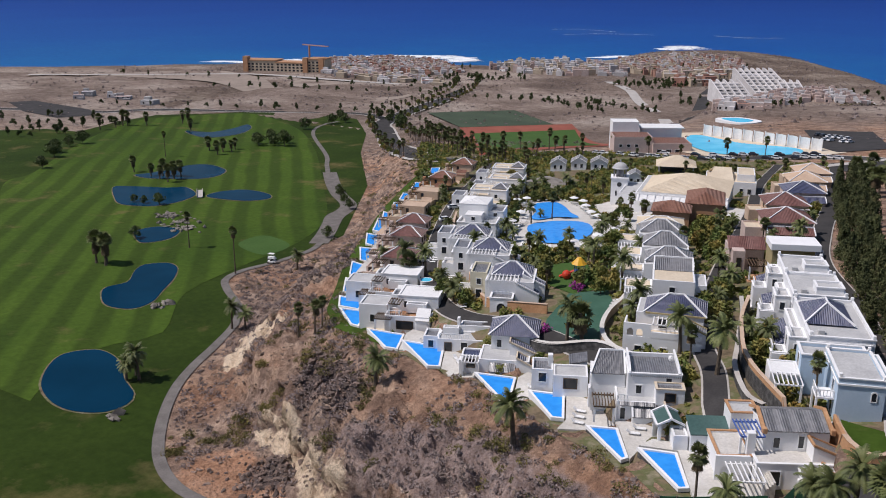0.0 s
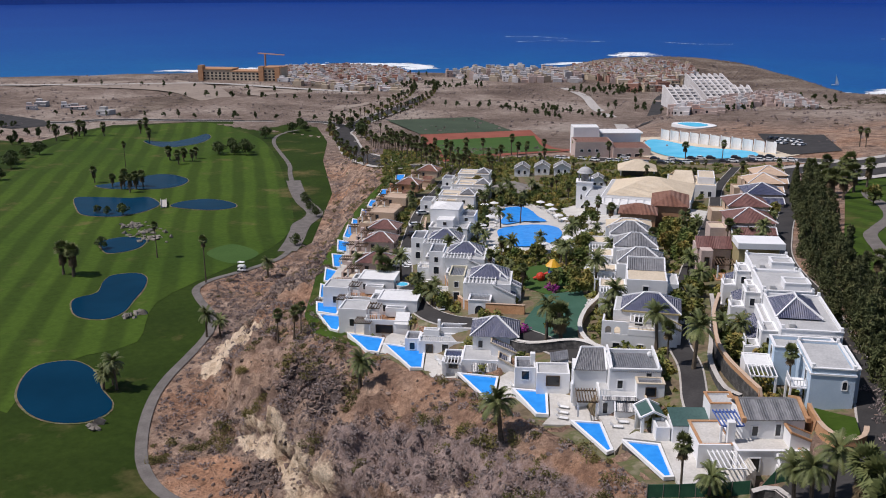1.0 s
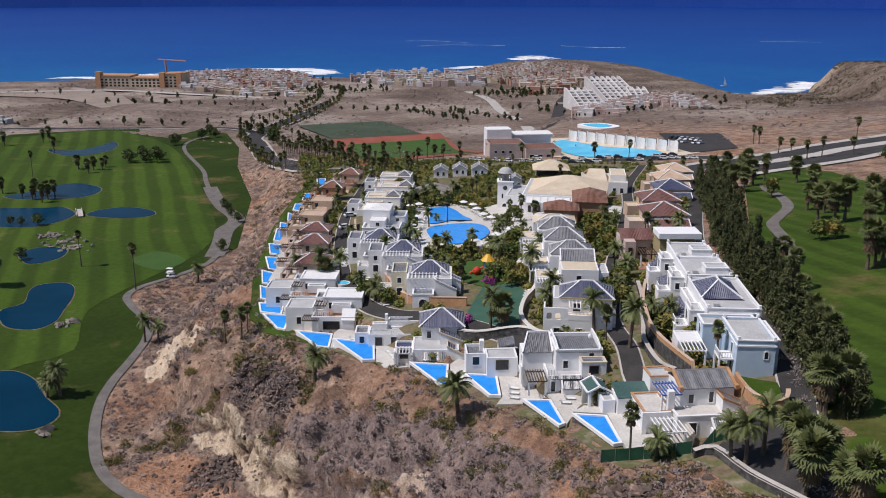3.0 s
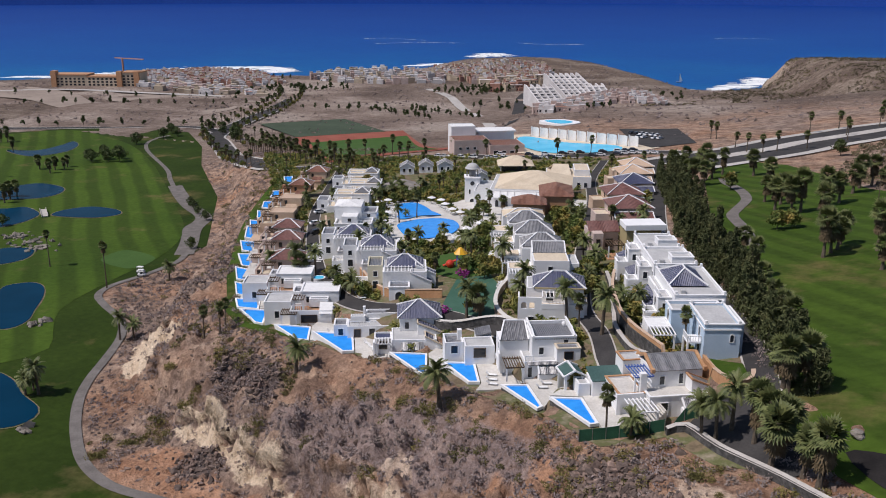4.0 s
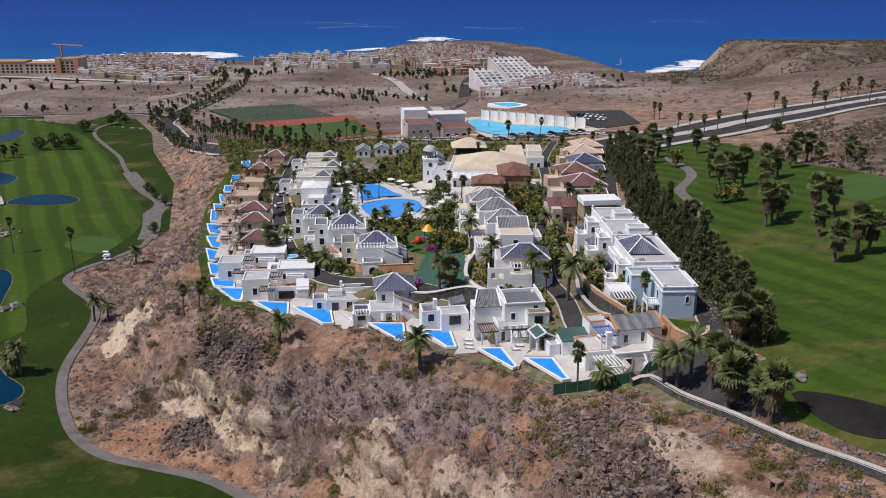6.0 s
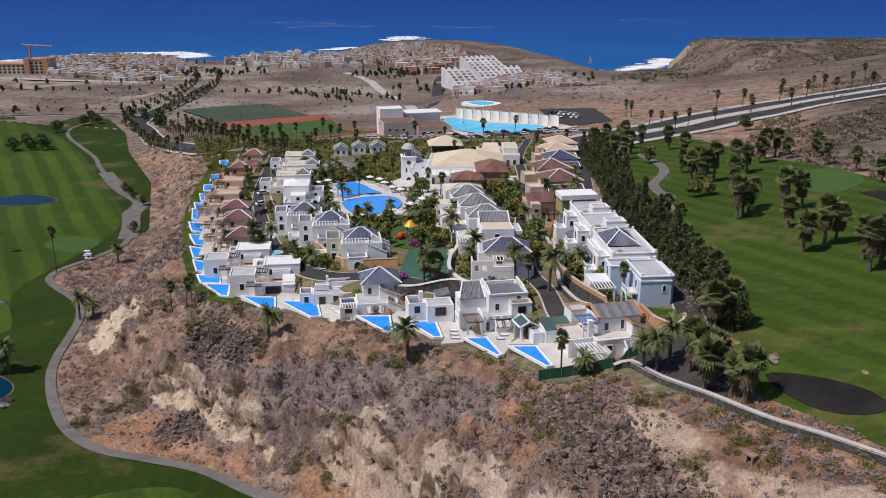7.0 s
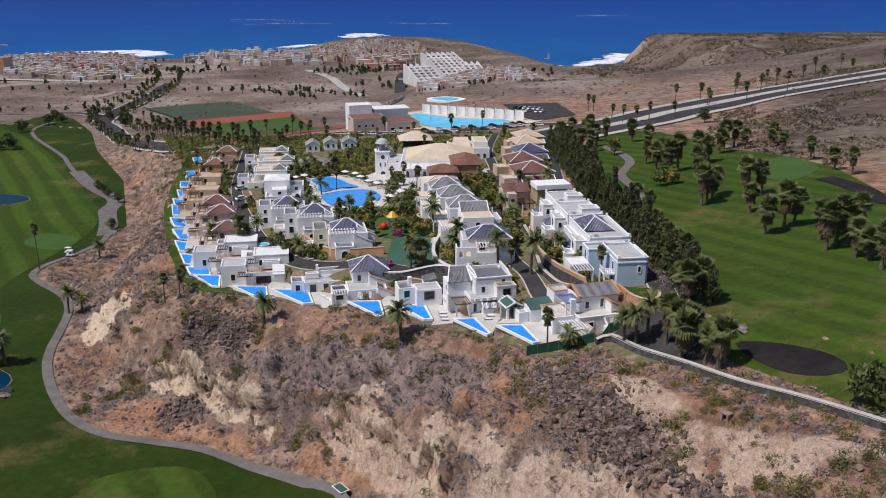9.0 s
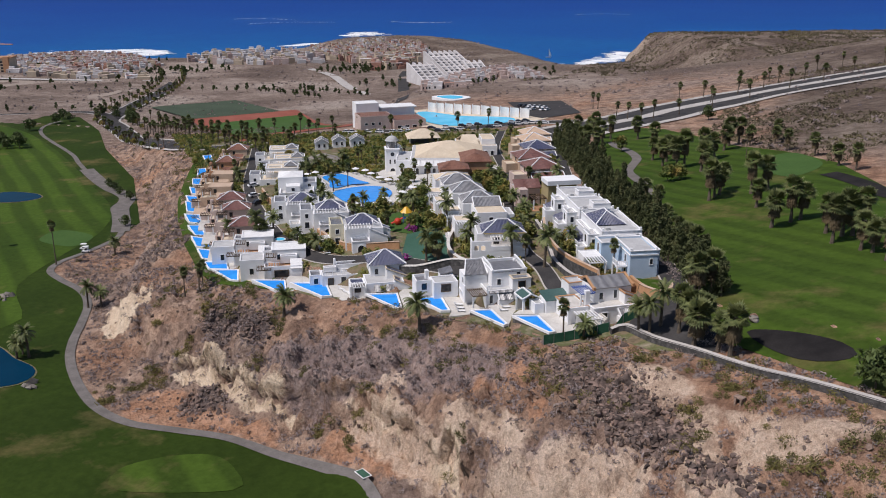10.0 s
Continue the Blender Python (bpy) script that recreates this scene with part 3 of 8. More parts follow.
DARK_ROCK = [
    [(13, -14), (18, -15), (27, -22), (32, -27), (37, -32), (39, -36), (36, -40), (31, -33), (24, -28), (20, -22), (16, -20)],
    [(-78, 9), (-74, 15), (-57, 8), (-54, 2), (-62, 2), (-73, 6)],
    [(-72, -7), (-63, -5), (-59, -11), (-67, -13)],
    [(39, -41), (45, -42), (48, -46), (43, -45)],
]
CLIFF = [(-81, 2), (-70, 0), (-57, -5), (-48, -8), (-39, -10)]
GULLY = [(-607, 319), (-693, 402), (-715, 463), (-720, 524), (-672, 489), (-638, 419), (-604, 352), (-577, 307)]
CRAG = [(-38, -9), (-33, -11), (-27, -12), (-20, -16), (-14, -19), (-10, -21), (-3, -26), (-2, -24), (3, -31)]


def soil_layer(x, y, rings):
    """How far points lie in the ragged plan patches, 0 to 1."""
    out = np.zeros(np.shape(x))
    for a, b, s in ((0.0, 0.0, 0.3), (1.3, 2.1, 0.7), (2.9, 4.0, 1.0), (4.4, 0.7, 1.3)):
        px = x + s * (np.sin(0.42 * y + a + np.sin(0.3 * x)) + 0.6 * np.sin(1.1 * x - 0.8 * y + b))
        py = y + s * (np.sin(0.47 * x + b + np.sin(0.35 * y)) + 0.6 * np.sin(0.9 * x + 1.2 * y + a))
        hit = np.zeros(np.shape(x), bool)
        for ring in rings:
            hit |= inside(px, py, ring)
        out += 0.25 * hit
    return out


def make_ground():
    """One sheet round the hill's foot out to the far shore, finer where it is near and seen."""
    ox, oy = 50.0, -160.0
    fine = np.radians(np.arange(84, 152, 0.17))
    rest = np.radians(np.linspace(152, 444, 74)[:-1])
    ang = np.r_[fine, rest]
    rad = [2.0]
    while rad[-1] < 2300:
        r = rad[-1]
        rad.append(r + (9 if r < 90 else 0.5 if r < 215 else max(0.6, (r - 150) * 0.0115)))
    rad = np.array(rad)
    R, A = np.meshgrid(rad, ang, indexing="ij")
    x, y = ox + R * np.cos(A), oy + R * np.sin(A)
    z = terrain(x, y)
    df, dr = away(x, y, FOOT), away(x, y, RIM)
    mid = ~inside(x, y, RIM + [(900, 0), (900, 1500), (-300, 1500)]) & ~inside(x, y, FOOT + [(230, -900), (-1500, -900), (-1500, 330)])
    amp = np.where(mid, np.minimum(1, np.minimum(df, dr) / 9), 0) * smooth(420, 300, depth(x, y)) * smooth(700, 400, R)
    far = smooth(420, 700, depth(x, y)) * smooth(0, 60, np.where(inside(x, y, COAST), 1, -1) * away(x, y, COAST))
    bump = np.zeros_like(z)
    for i, j in zip(*np.where((amp > 0.02) & (R < 520))):
        p = Vector((x[i, j], y[i, j], z[i, j] * 1.5))
        big = noise.noise(p * 0.055)
        gully = 1 - abs(noise.noise(p * 0.11 + Vector((7, 3, 1)))) * 2.2
        crag = noise.turbulence(p * 0.3, 4, False) - 0.5
        hz = z[i, j] + 3.0 * big
        ledge = (hz * 0.3) % 1.0
        ledge = 1.6 * (min(1.0, ledge * 3.2) - ledge) * (0.4 + 0.6 * noise.noise(p * 0.03 + Vector((2, 9, 4))))
        grain = noise.turbulence(p * 0.85, 3, True) - 0.45 if R[i, j] < 260 else 0.0
        bump[i, j] = amp[i, j] * (2.2 * big - 1.7 * max(0, gully) + 2.2 * crag + 0.75 * grain + ledge + 0.3)
    for i, j in zip(*np.where(far > 0.02)):
        p = Vector((x[i, j], y[i, j], 0))
        bump[i, j] += far[i, j] * (2.2 * noise.noise(p * 0.006) + 1.6 * noise.noise(p * 0.025) + 1.5 * noise.turbulence(p * 0.05, 3, True) * (p.x > -180))
    z = z + bump
    near = (R < 260) & mid
    for line, high, deep in ((CLIFF, 3.0, 1.9), (CRAG, 2.2, 1.3)):
        gap = np.where(near, away(x, y, line), 99.0)
        up = np.where(inside(x, y, line + [(line[-1][0], 60), (line[0][0], 60)]), 1.0, -1.0)
        rag = 0.6 + 0.4 * np.sin(0.5 * x + 1.2 * np.sin(0.37 * y)) * np.sin(0.31 * x + 0.6 * y + 1)
        z = z + up * high * rag * np.exp(-gap / 4.5) * np.minimum(1, gap / 0.35 + 0.15)
        push = up * deep * rag * np.clip(1 - gap / 1.8, 0, 1)
        rib = np.abs(np.sin(0.55 * x + 1.4 * np.sin(0.33 * y) + 0.5 * np.sin(1.7 * x)))
        push = push - np.where(up < 0, 1.5 * rib * np.exp(-(((gap - 3.0) / 2.4) ** 2)), 0)
        x, y = x - 0.36 * push, y - 0.93 * push
    n, m = R.shape
    k = np.arange(n * m).reshape(n, m)
    a, b = k[:-1], k[1:]
    quads = np.stack([a, b, np.roll(b, -1, 1), np.roll(a, -1, 1)], -1).reshape(-1, 4)
    verts = np.stack([x, y, z], -1).reshape(-1, 3).tolist() + [[ox, oy, float(z[0].mean())]]
    faces = quads.tolist() + [[int(k[0, (j + 1) % m]), n * m, int(k[0, j])][::-1] for j in range(m)]
    ob = part("ground", (verts, faces), "ground", smooth_faces=True)
    px, py = x.ravel(), y.ravel()
    close = (R < 520).ravel()
    for name, rings in (("pale", PALE_ROCK), ("tan", TAN_SOIL), ("red", RED_SOIL), ("grey", GREY_SOIL), ("dark", DARK_ROCK)):
        val = np.zeros(len(verts))
        val[:-1][close] = 0.95 * soil_layer(px[close], py[close], rings)
        ob.data.attributes.new(name, "FLOAT", "POINT").data.foreach_set("value", val)
    shore = np.where(inside(px, py, COAST), away(px, py, COAST), 999.0)
    val = np.zeros(len(verts))
    val[:-1] = 0.4 * smooth(62, 20, shore) * (px > -170) * (px < 40) * (py > 960)
    held = np.zeros(len(verts))
    ob.data.attributes["pale"].data.foreach_get("value", held)
    ob.data.attributes["pale"].data.foreach_set("value", np.maximum(val, held))
    val = np.r_[np.maximum(smooth(330, 480, depth(px, py)), smooth(70, 120, px) * smooth(100, 160, py)), 0.0]
    ob.data.attributes.new("far", "FLOAT", "POINT").data.foreach_set("value", val)
    side, dd = 0.89 * px + 0.45 * py, depth(px, py)
    val = np.r_[np.maximum.reduce((smooth(200, 300, side) * smooth(60, 130, py), smooth(25, 60, px) * smooth(120, 160, py), 1.0 * inside(px, py, GULLY), np.exp(-(((side - 110) / 170) ** 4 + ((dd - 1150) / 330) ** 4)))), 0.0]
    ob.data.attributes.new("heath", "FLOAT", "POINT").data.foreach_set("value", val)
    tagged(ob, "dry brown volcanic hillside and arid land down to the coast", "ground", kind="structure")
    return ob


ground = make_ground()


def make_sea():
    """Open water with its far edge lifted to the horizon."""
    ang = np.radians(np.linspace(0, 360, 97)[:-1])
    rad = [20, 400, 900, 1500, 2300, 3300, 4300, 4780, 4850]
    v, f = [[50, -150, SEA]], []
    for i, r in enumerate(rad):
        for a in ang:
            v.append([50 + r * math.cos(a), -150 + r * math.sin(a), SEA + (90 if r > 4800 else 0)])
    m = len(ang)
    for j in range(m):
        f.append([0, 1 + j, 1 + (j + 1) % m])
        for i in range(len(rad) - 1):
            f.append([1 + i * m + j, 1 + (i + 1) * m + j, 1 + (i + 1) * m + (j + 1) % m, 1 + i * m + (j + 1) % m])
    return tagged(part("water", (v, f), "sea"), "deep blue open sea with small waves", "sea", kind="structure")


make_sea()

# golf course, lower and upper
PATH_LOW = [(-425, 345), (-419, 321), (-392, 292), (-326, 243), (-299, 219), (-253, 180), (-222, 158), (-212, 140), (-192, 120), (-180, 104),
            (-177, 86), (-177, 71), (-173, 62), (-164, 56), (-148, 48), (-137, 38), (-128, 25), (-121, 14), (-113, 4), (-101, -7), (-88, -16),
            (-76, -20), (-64, -19.5), (-52, -19), (-39, -22), (-30, -23.5), (-20, -26), (-12, -33), (-2, -46), (20, -66)]
FAIRWAY = FOOT[1:4] + PATH_LOW[9:28] + [(4, -52), (24, -66)] + FOOT[15:] + [(200, -420), (-400, -420), (-620, 100), (-556, 196), (-525, 203), (-549, 246), (-555, 282), (-530, 314), (-509, 350), (-475, 365), (-426, 364), (-370, 318)]
MOWN = [(-364, 79), (-401, 113), (-491, 193), (-541, 255), (-533, 293), (-507, 330), (-431, 309), (-352, 257), (-261, 182), (-213, 140), (-191, 107), (-182, 76), (-171, 46), (-147, 23), (-149, 10), (-148, -4), (-143, -21)]
drape("lawn", FAIRWAY[::-1], 0.10, 7.0, "rough", "rough grass with worn brown patches, its green darkened for lens vignetting")
drape("lawn", closed_curve(MOWN, 8.0), 0.17, 7.0, "lawn", "striped bright green mown fairway")
EAST = [(38, -8), (43, -13), (53, -22), (65, -33), (90, -54), (200, -140), (260, 40), (140, 90), (73, 84), (63, 123), (49, 149), (33, 170), (17, 205), (0, 236), (-19, 251), (-26, 234), (-21, 197), (2, 107), (22, 51), (32, 17), (36, -1)]
drape("lawn", EAST, 0.10, 6.0, "lawn_east", "green upper fairway with brown patches beneath palms")
ribbon("path", PATH_LOW, 2.4, 0.24, "path", "grey cart path winding along the foot of the slope")
ribbon("path", [(-285, 208), (-262, 189), (-242, 174), (-221, 160), (-209, 141), (-194, 123), (-184, 110)], 7.0, 0.22, "path", "wide grey gravel siding beside the cart path")
ribbon("path", [(-17, 206), (-13, 193), (-5, 175), (1, 155), (2, 137), (3, 126), (10, 107), (15, 90)], 3.2, 0.24, "path", "grey curving cart path on the upper course")
ribbon("path", [(60, 108), (64, 100), (69, 88), (73, 76), (92, 52)], 5.0, 0.24, "gravel", "dark cart path at the edge of the upper course")
drape("ground_bed", closed_curve([(45, -10), (48, -10), (54, -13), (59, -17), (61, -21), (58, -22), (53, -20), (48, -15)]), 0.2, 3.0, "gravel", "bed of black volcanic sand in the lawn")
drape("lawn", closed_curve([(-65, -37), (-60, -30), (-51, -26), (-43, -30), (-40, -36), (-60, -43)]), 0.2, 4.0, "lawn", "mown tee lawn below the slope")
drape("lawn", closed_curve([(-205, 91), (-208, 105), (-190, 102), (-187, 88)]), 0.2, 4.0, "green", "smooth pale putting green")
drape("lawn", closed_curve([(40, 131), (50, 146), (59, 123), (50, 107)]), 0.2, 4.0, "green", "smooth pale putting green")
PONDS = [
    [(-138, -14), (-148, -7), (-152, -1), (-149, 5), (-143, 6), (-135, 4), (-127, 0), (-118, -3), (-114, -7), (-114, -12), (-119, -16), (-127, -17)],
    [(-188, 29), (-194, 34), (-194, 41), (-203, 49), (-207, 55), (-203, 61), (-196, 60), (-187, 53), (-178, 43), (-171, 35), (-170, 28), (-178, 25)],
    [(-250, 78), (-250, 87), (-240, 90), (-232, 83), (-230, 76), (-233, 70), (-242, 73)],
    [(-334, 118), (-329, 124), (-313, 133), (-308, 139), (-291, 133), (-284, 123), (-282, 114), (-284, 106), (-297, 100), (-313, 106)],
    [(-283, 133), (-287, 142), (-282, 153), (-267, 154), (-258, 148), (-261, 139), (-272, 134)],
    [(-354, 141), (-353, 150), (-357, 173), (-351, 182), (-332, 179), (-321, 168), (-320, 156), (-330, 147), (-342, 140)],
    [(-472, 251), (-454, 258), (-457, 278), (-464, 295), (-447, 285), (-432, 263), (-433, 242), (-450, 242)],
]
for ring in PONDS:
    c = closed_curve(ring, 2.0)
    mid = c.mean(0)
    d = c - mid
    bank = mid + d * (1 + 0.55 / np.linalg.norm(d, axis=1)[:, None])
    drape("ground_bank", bank, 0.21, 4.0, "soil", "bare earth bank round a pond")
    drape("water", c, 0.3, 4.0, "pond", "dark blue still pond on the golf course")

# roads
ROADS = [
    ("road", [(8, 12), (6, 15), (1, 25), (-6, 36), (-13, 54), (-21, 76), (-32, 111), (-48, 158), (-67, 210), (-80, 262)], 3.3, "grey asphalt street climbing through the villas"),
    ("road", [(-6, 18), (-24, 26), (-40, 31), (-52, 32), (-62, 36), (-72, 44), (-82, 54), (-100, 76), (-116, 97), (-139, 130), (-164, 173), (-185, 210)], 3.6, "grey asphalt lane behind the pool villas"),
    ("road", [(40, -14), (34, -7), (33, 4), (30, 16), (25, 30), (10, 62), (-6, 91), (-16, 121), (-29, 167), (-47, 227), (-60, 268)], 4.2, "grey service road beside a dense tree row"),
    ("road", [(-330, 300), (-263, 239), (-212, 210), (-180, 250), (-148, 261), (-119, 263), (-96, 274), (-73, 286), (-20, 268)], 9.0, "grey asphalt road past the sports ground"),
    ("road", [(-472, 520), (-450, 470), (-420, 405), (-394, 357), (-372, 337), (-320, 290)], 12.0, "asphalt avenue between rows of palms"),
    ("road", [(-760, 170), (-644, 243), (-600, 264), (-580, 298), (-519, 338), (-448, 386), (-400, 372)], 8.0, "asphalt road at the edge of the golf course"),
]
for name, pts, wid, lab in ROADS:
    ribbon(name, pts, wid + (0.6 if wid < 6 else 3.0), 0.22, "pavement", "pale concrete pavement beside the road")
    ribbon(name, pts, wid, 0.30, "asphalt", lab)
BOUL = [(-46, 244), (-36, 256)] + [(-15, 279), (-5, 297), (12, 317), (32, 338), (60, 354), (93, 368)] + [(225, 424)]
c = curve_points(BOUL, 6.0)
d = np.gradient(c, axis=0)
side = np.c_[d[:, 1], -d[:, 0]] / np.linalg.norm(d, axis=1)[:, None]
for off, wid, mat, lab in ((-21.0, 5.6, "pavement", "pale pavement along the dual carriageway"), (22.3, 5.6, "pavement", "pale pavement along the dual carriageway"), (0.0, 9.0, "pavement", "pale paved median of the dual carriageway"),
                           (-11.2, 14.6, "asphalt", "asphalt carriageway beside a pale median"), (11.7, 15.6, "asphalt", "asphalt carriageway beside a pale median")):
    ribbon("road" if mat == "asphalt" else "pavement", c + side * off, wid, 0.36 if mat == "asphalt" else 0.5, mat, lab)

# sports ground
drape("ground_track", [(-342, 379), (-297, 448), (-170, 300), (-205, 228)], 0.3, 8.0, "track", "red running track")
drape("lawn", [(-316, 362), (-279, 424), (-182, 296), (-214, 240)], 0.42, 8.0, "green", "green sports pitch inside the track")
drape("lawn", [(-413, 426), (-375, 486), (-304, 436), (-342, 380)], 0.4, 8.0, "turf", "dark green football pitch")

# ---- buildings ----
FOOTPRINTS = []


def note_footprint(h, x0, y0, x1, y1):
    m = h.matrix_basis
    FOOTPRINTS.append((m[0][3], m[1][3], m[0][0], m[1][0], x0, y0, x1, y1))


def walls(h, x0, y0, x1, y1, z0, z1, mat="white", roof="flatroof", rim=0.45, thick=0.28, coping=None):
    """A rendered block with a parapet round a sunken flat roof."""
    note_footprint(h, x0, y0, x1, y1)
    bm = bmesh.new()
    o = [bm.verts.new((x, y, z)) for z in (z0, z1) for x, y in ((x0, y0), (x1, y0), (x1, y1), (x0, y1))]
    i = [bm.verts.new((x, y, z)) for z in (z1, z1 - rim) for x, y in ((x0 + thick, y0 + thick), (x1 - thick, y0 + thick), (x1 - thick, y1 - thick), (x0 + thick, y1 - thick))]
    for k in range(4):
        n = (k + 1) % 4
        bm.faces.new((o[k], o[n], o[4 + n], o[4 + k]))
        bm.faces.new((o[4 + k], o[4 + n], i[n], i[k]))
        bm.faces.new((i[k], i[n], i[4 + n], i[4 + k]))
    bm.faces.new(i[4:][::1])
    w = part("wall", bm, mat, h)
    part("roof", boxed(x0 + thick + 0.02, y0 + thick + 0.02, z1 - rim + 0.01, x1 - thick - 0.02, y1 - thick - 0.02, z1 - rim + 0.07), roof, h)
    if coping:
        bm = bmesh.new()
        e = 0.1
        for b in ((x0 - e, y0 - e, x1 + e, y0 + thick), (x0 - e, y1 - thick, x1 + e, y1 + e), (x0 - e, y0 + thick, x0 + thick, y1 - thick), (x1 - thick, y0 + thick, x1 + e, y1 - thick)):
            box(bm, b[0], b[1], z1 - 0.02, b[2], b[3], z1 + 0.14)
        part("coping", bm, coping, h)
    return w


def plain_block(h, x0, y0, z0, x1, y1, z1, mat="white", name="wall"):
    return part(name, boxed(x0, y0, z0, x1, y1, z1, bevel=0.04), mat, h)


def slope_roof(h, corners, mat="slate", thick=0.16, rib=0.42, name="roof", trim=None):
    """A pitched sheet through four corners (eave left, eave right, ridge right, ridge left), with ribs of half-round tiles running up it."""
    a, b, c, d = (Vector(p) for p in corners)
    nrm = (b - a).cross(d - a).normalized()
    bm = bmesh.new()
    lo = [bm.verts.new(p - nrm * thick) for p in (a, b, c, d)]
    hi = [bm.verts.new(p) for p in (a, b, c, d)]
    bm.faces.new(hi)
    bm.faces.new(lo[::-1])
    for k in range(4):
        n = (k + 1) % 4
        bm.faces.new((lo[k], lo[n], hi[n], hi[k]))
    r = part(name, bm, mat, h)
    count = int((b - a).length / (rib * 0.8))
    if count > 1:
        bm = bmesh.new()
        for k in range(count):
            t0, t1 = (k + 0.3) / count, (k + 0.8) / count
            tm = (t0 + t1) / 2
            v = []
            for e0, e1 in ((a, b), (d, c)):
                v += [bm.verts.new(e0.lerp(e1, t0) + nrm * 0.005), bm.verts.new(e0.lerp(e1, tm) + nrm * 0.075), bm.verts.new(e0.lerp(e1, t1) + nrm * 0.005)]
            bm.faces.new((v[0], v[1], v[4], v[3]))
            bm.faces.new((v[1], v[2], v[5], v[4]))
            bm.faces.new((v[0], v[2], v[1]))
        tagged(part("tiling", bm, mat, r), kind="stuff")
    if trim:
        bm = bmesh.new()
        for p, q in ((a, d), (b, c), (d, c)):
            bar(bm, p + nrm * 0.08, q + nrm * 0.08, 0.26)
        part("ridge", bm, trim, r)
    return r


def bar(bm, p, q, w, h=None):
    """A squared bar from p to q."""
    p, q = Vector(p), Vector(q)
    d = (q - p).normalized()
    s = d.cross(Vector((0, 0, 1)))
    s = s.normalized() if s.length > 1e-3 else Vector((1, 0, 0))
    u = s.cross(d)
    s, u = s * w / 2, u * (h or w) / 2
    v = [bm.verts.new(e + i * s + j * u) for e in (p, q) for i, j in ((-1, -1), (1, -1), (1, 1), (-1, 1))]
    for k in range(4):
        n = (k + 1) % 4
        bm.faces.new((v[k], v[4 + k], v[4 + n], v[n]))
    bm.faces.new(v[:4])
    bm.faces.new(v[4:][::-1])


def hip_roof(h, x0, y0, x1, y1, z, rise, mat="navy", trim="white", over=0.35):
    """A hipped roof of four tiled slopes with pale hip ridges."""
    x0, y0, x1, y1 = x0 - over, y0 - over, x1 + over, y1 + over
    w, d = x1 - x0, y1 - y0
    if w >= d:
        r0, r1 = Vector((x0 + d / 2, (y0 + y1) / 2, z + rise)), Vector((x1 - d / 2, (y0 + y1) / 2, z + rise))
    else:
        r0, r1 = Vector(((x0 + x1) / 2, y0 + w / 2, z + rise)), Vector(((x0 + x1) / 2, y1 - w / 2, z + rise))
    A, B, C, D = (Vector((x, y, z)) for x, y in ((x0, y0), (x1, y0), (x1, y1), (x0, y1)))
    faces = ((A, B, r1, r0), (B, C, r1), (C, D, r0, r1), (D, A, r0)) if w >= d else ((A, B, r0), (B, C, r1, r0), (C, D, r1), (D, A, r0, r1))
    bm = bmesh.new()
    for f in faces:
        bm.faces.new([bm.verts.new(p) for p in f])
    bm.faces.new([bm.verts.new(p) for p in (D, C, B, A)])
    bmesh.ops.remove_doubles(bm, verts=bm.verts, dist=0.01)
    r = part("roof", bm, mat, h)
    bm = bmesh.new()
    for f in faces:
        a, b = f[0], f[1]
        top = (f[3], f[2]) if len(f) == 4 else (f[2], f[2])
        nrm = (b - a).cross(f[2] - a).normalized()
        count = max(2, int((b - a).length / 0.32))
        for k in range(1, count):
            t = k / count
            p = a.lerp(b, t)
            ups = (top[0] + top[1]) / 2 - (a + b) / 2
            l0, l1 = (top[0] - a).dot((b - a).normalized()), (top[1] - a).dot((b - a).normalized())
            s = t * (b - a).length
            reach = min(1, s / max(l0, 1e-3), ((b - a).length - s) / max((b - a).length - l1, 1e-3))
            q = p + ups * reach
            along = (b - a).normalized() * 0.09
            v = [bm.verts.new(c) for c in (p - along, p + nrm * 0.065, p + along, q - along, q + nrm * 0.065, q + along)]
            bm.faces.new((v[0], v[1], v[4], v[3]))
            bm.faces.new((v[1], v[2], v[5], v[4]))
    tagged(part("tiling", bm, mat, r), kind="stuff")
    if trim:
        bm = bmesh.new()
        ends = ((A, r0), (D, r0), (B, r1), (C, r1)) if w >= d else ((A, r0), (B, r0), (C, r1), (D, r1))
        for p, q in ends:
            bar(bm, p + Vector((0, 0, 0.1)), q + Vector((0, 0, 0.1)), 0.24)
        if (r1 - r0).length > 0.2:
            bar(bm, r0 + Vector((0, 0, 0.1)), r1 + Vector((0, 0, 0.1)), 0.24)
        part("ridge", bm, trim, r)
    return r


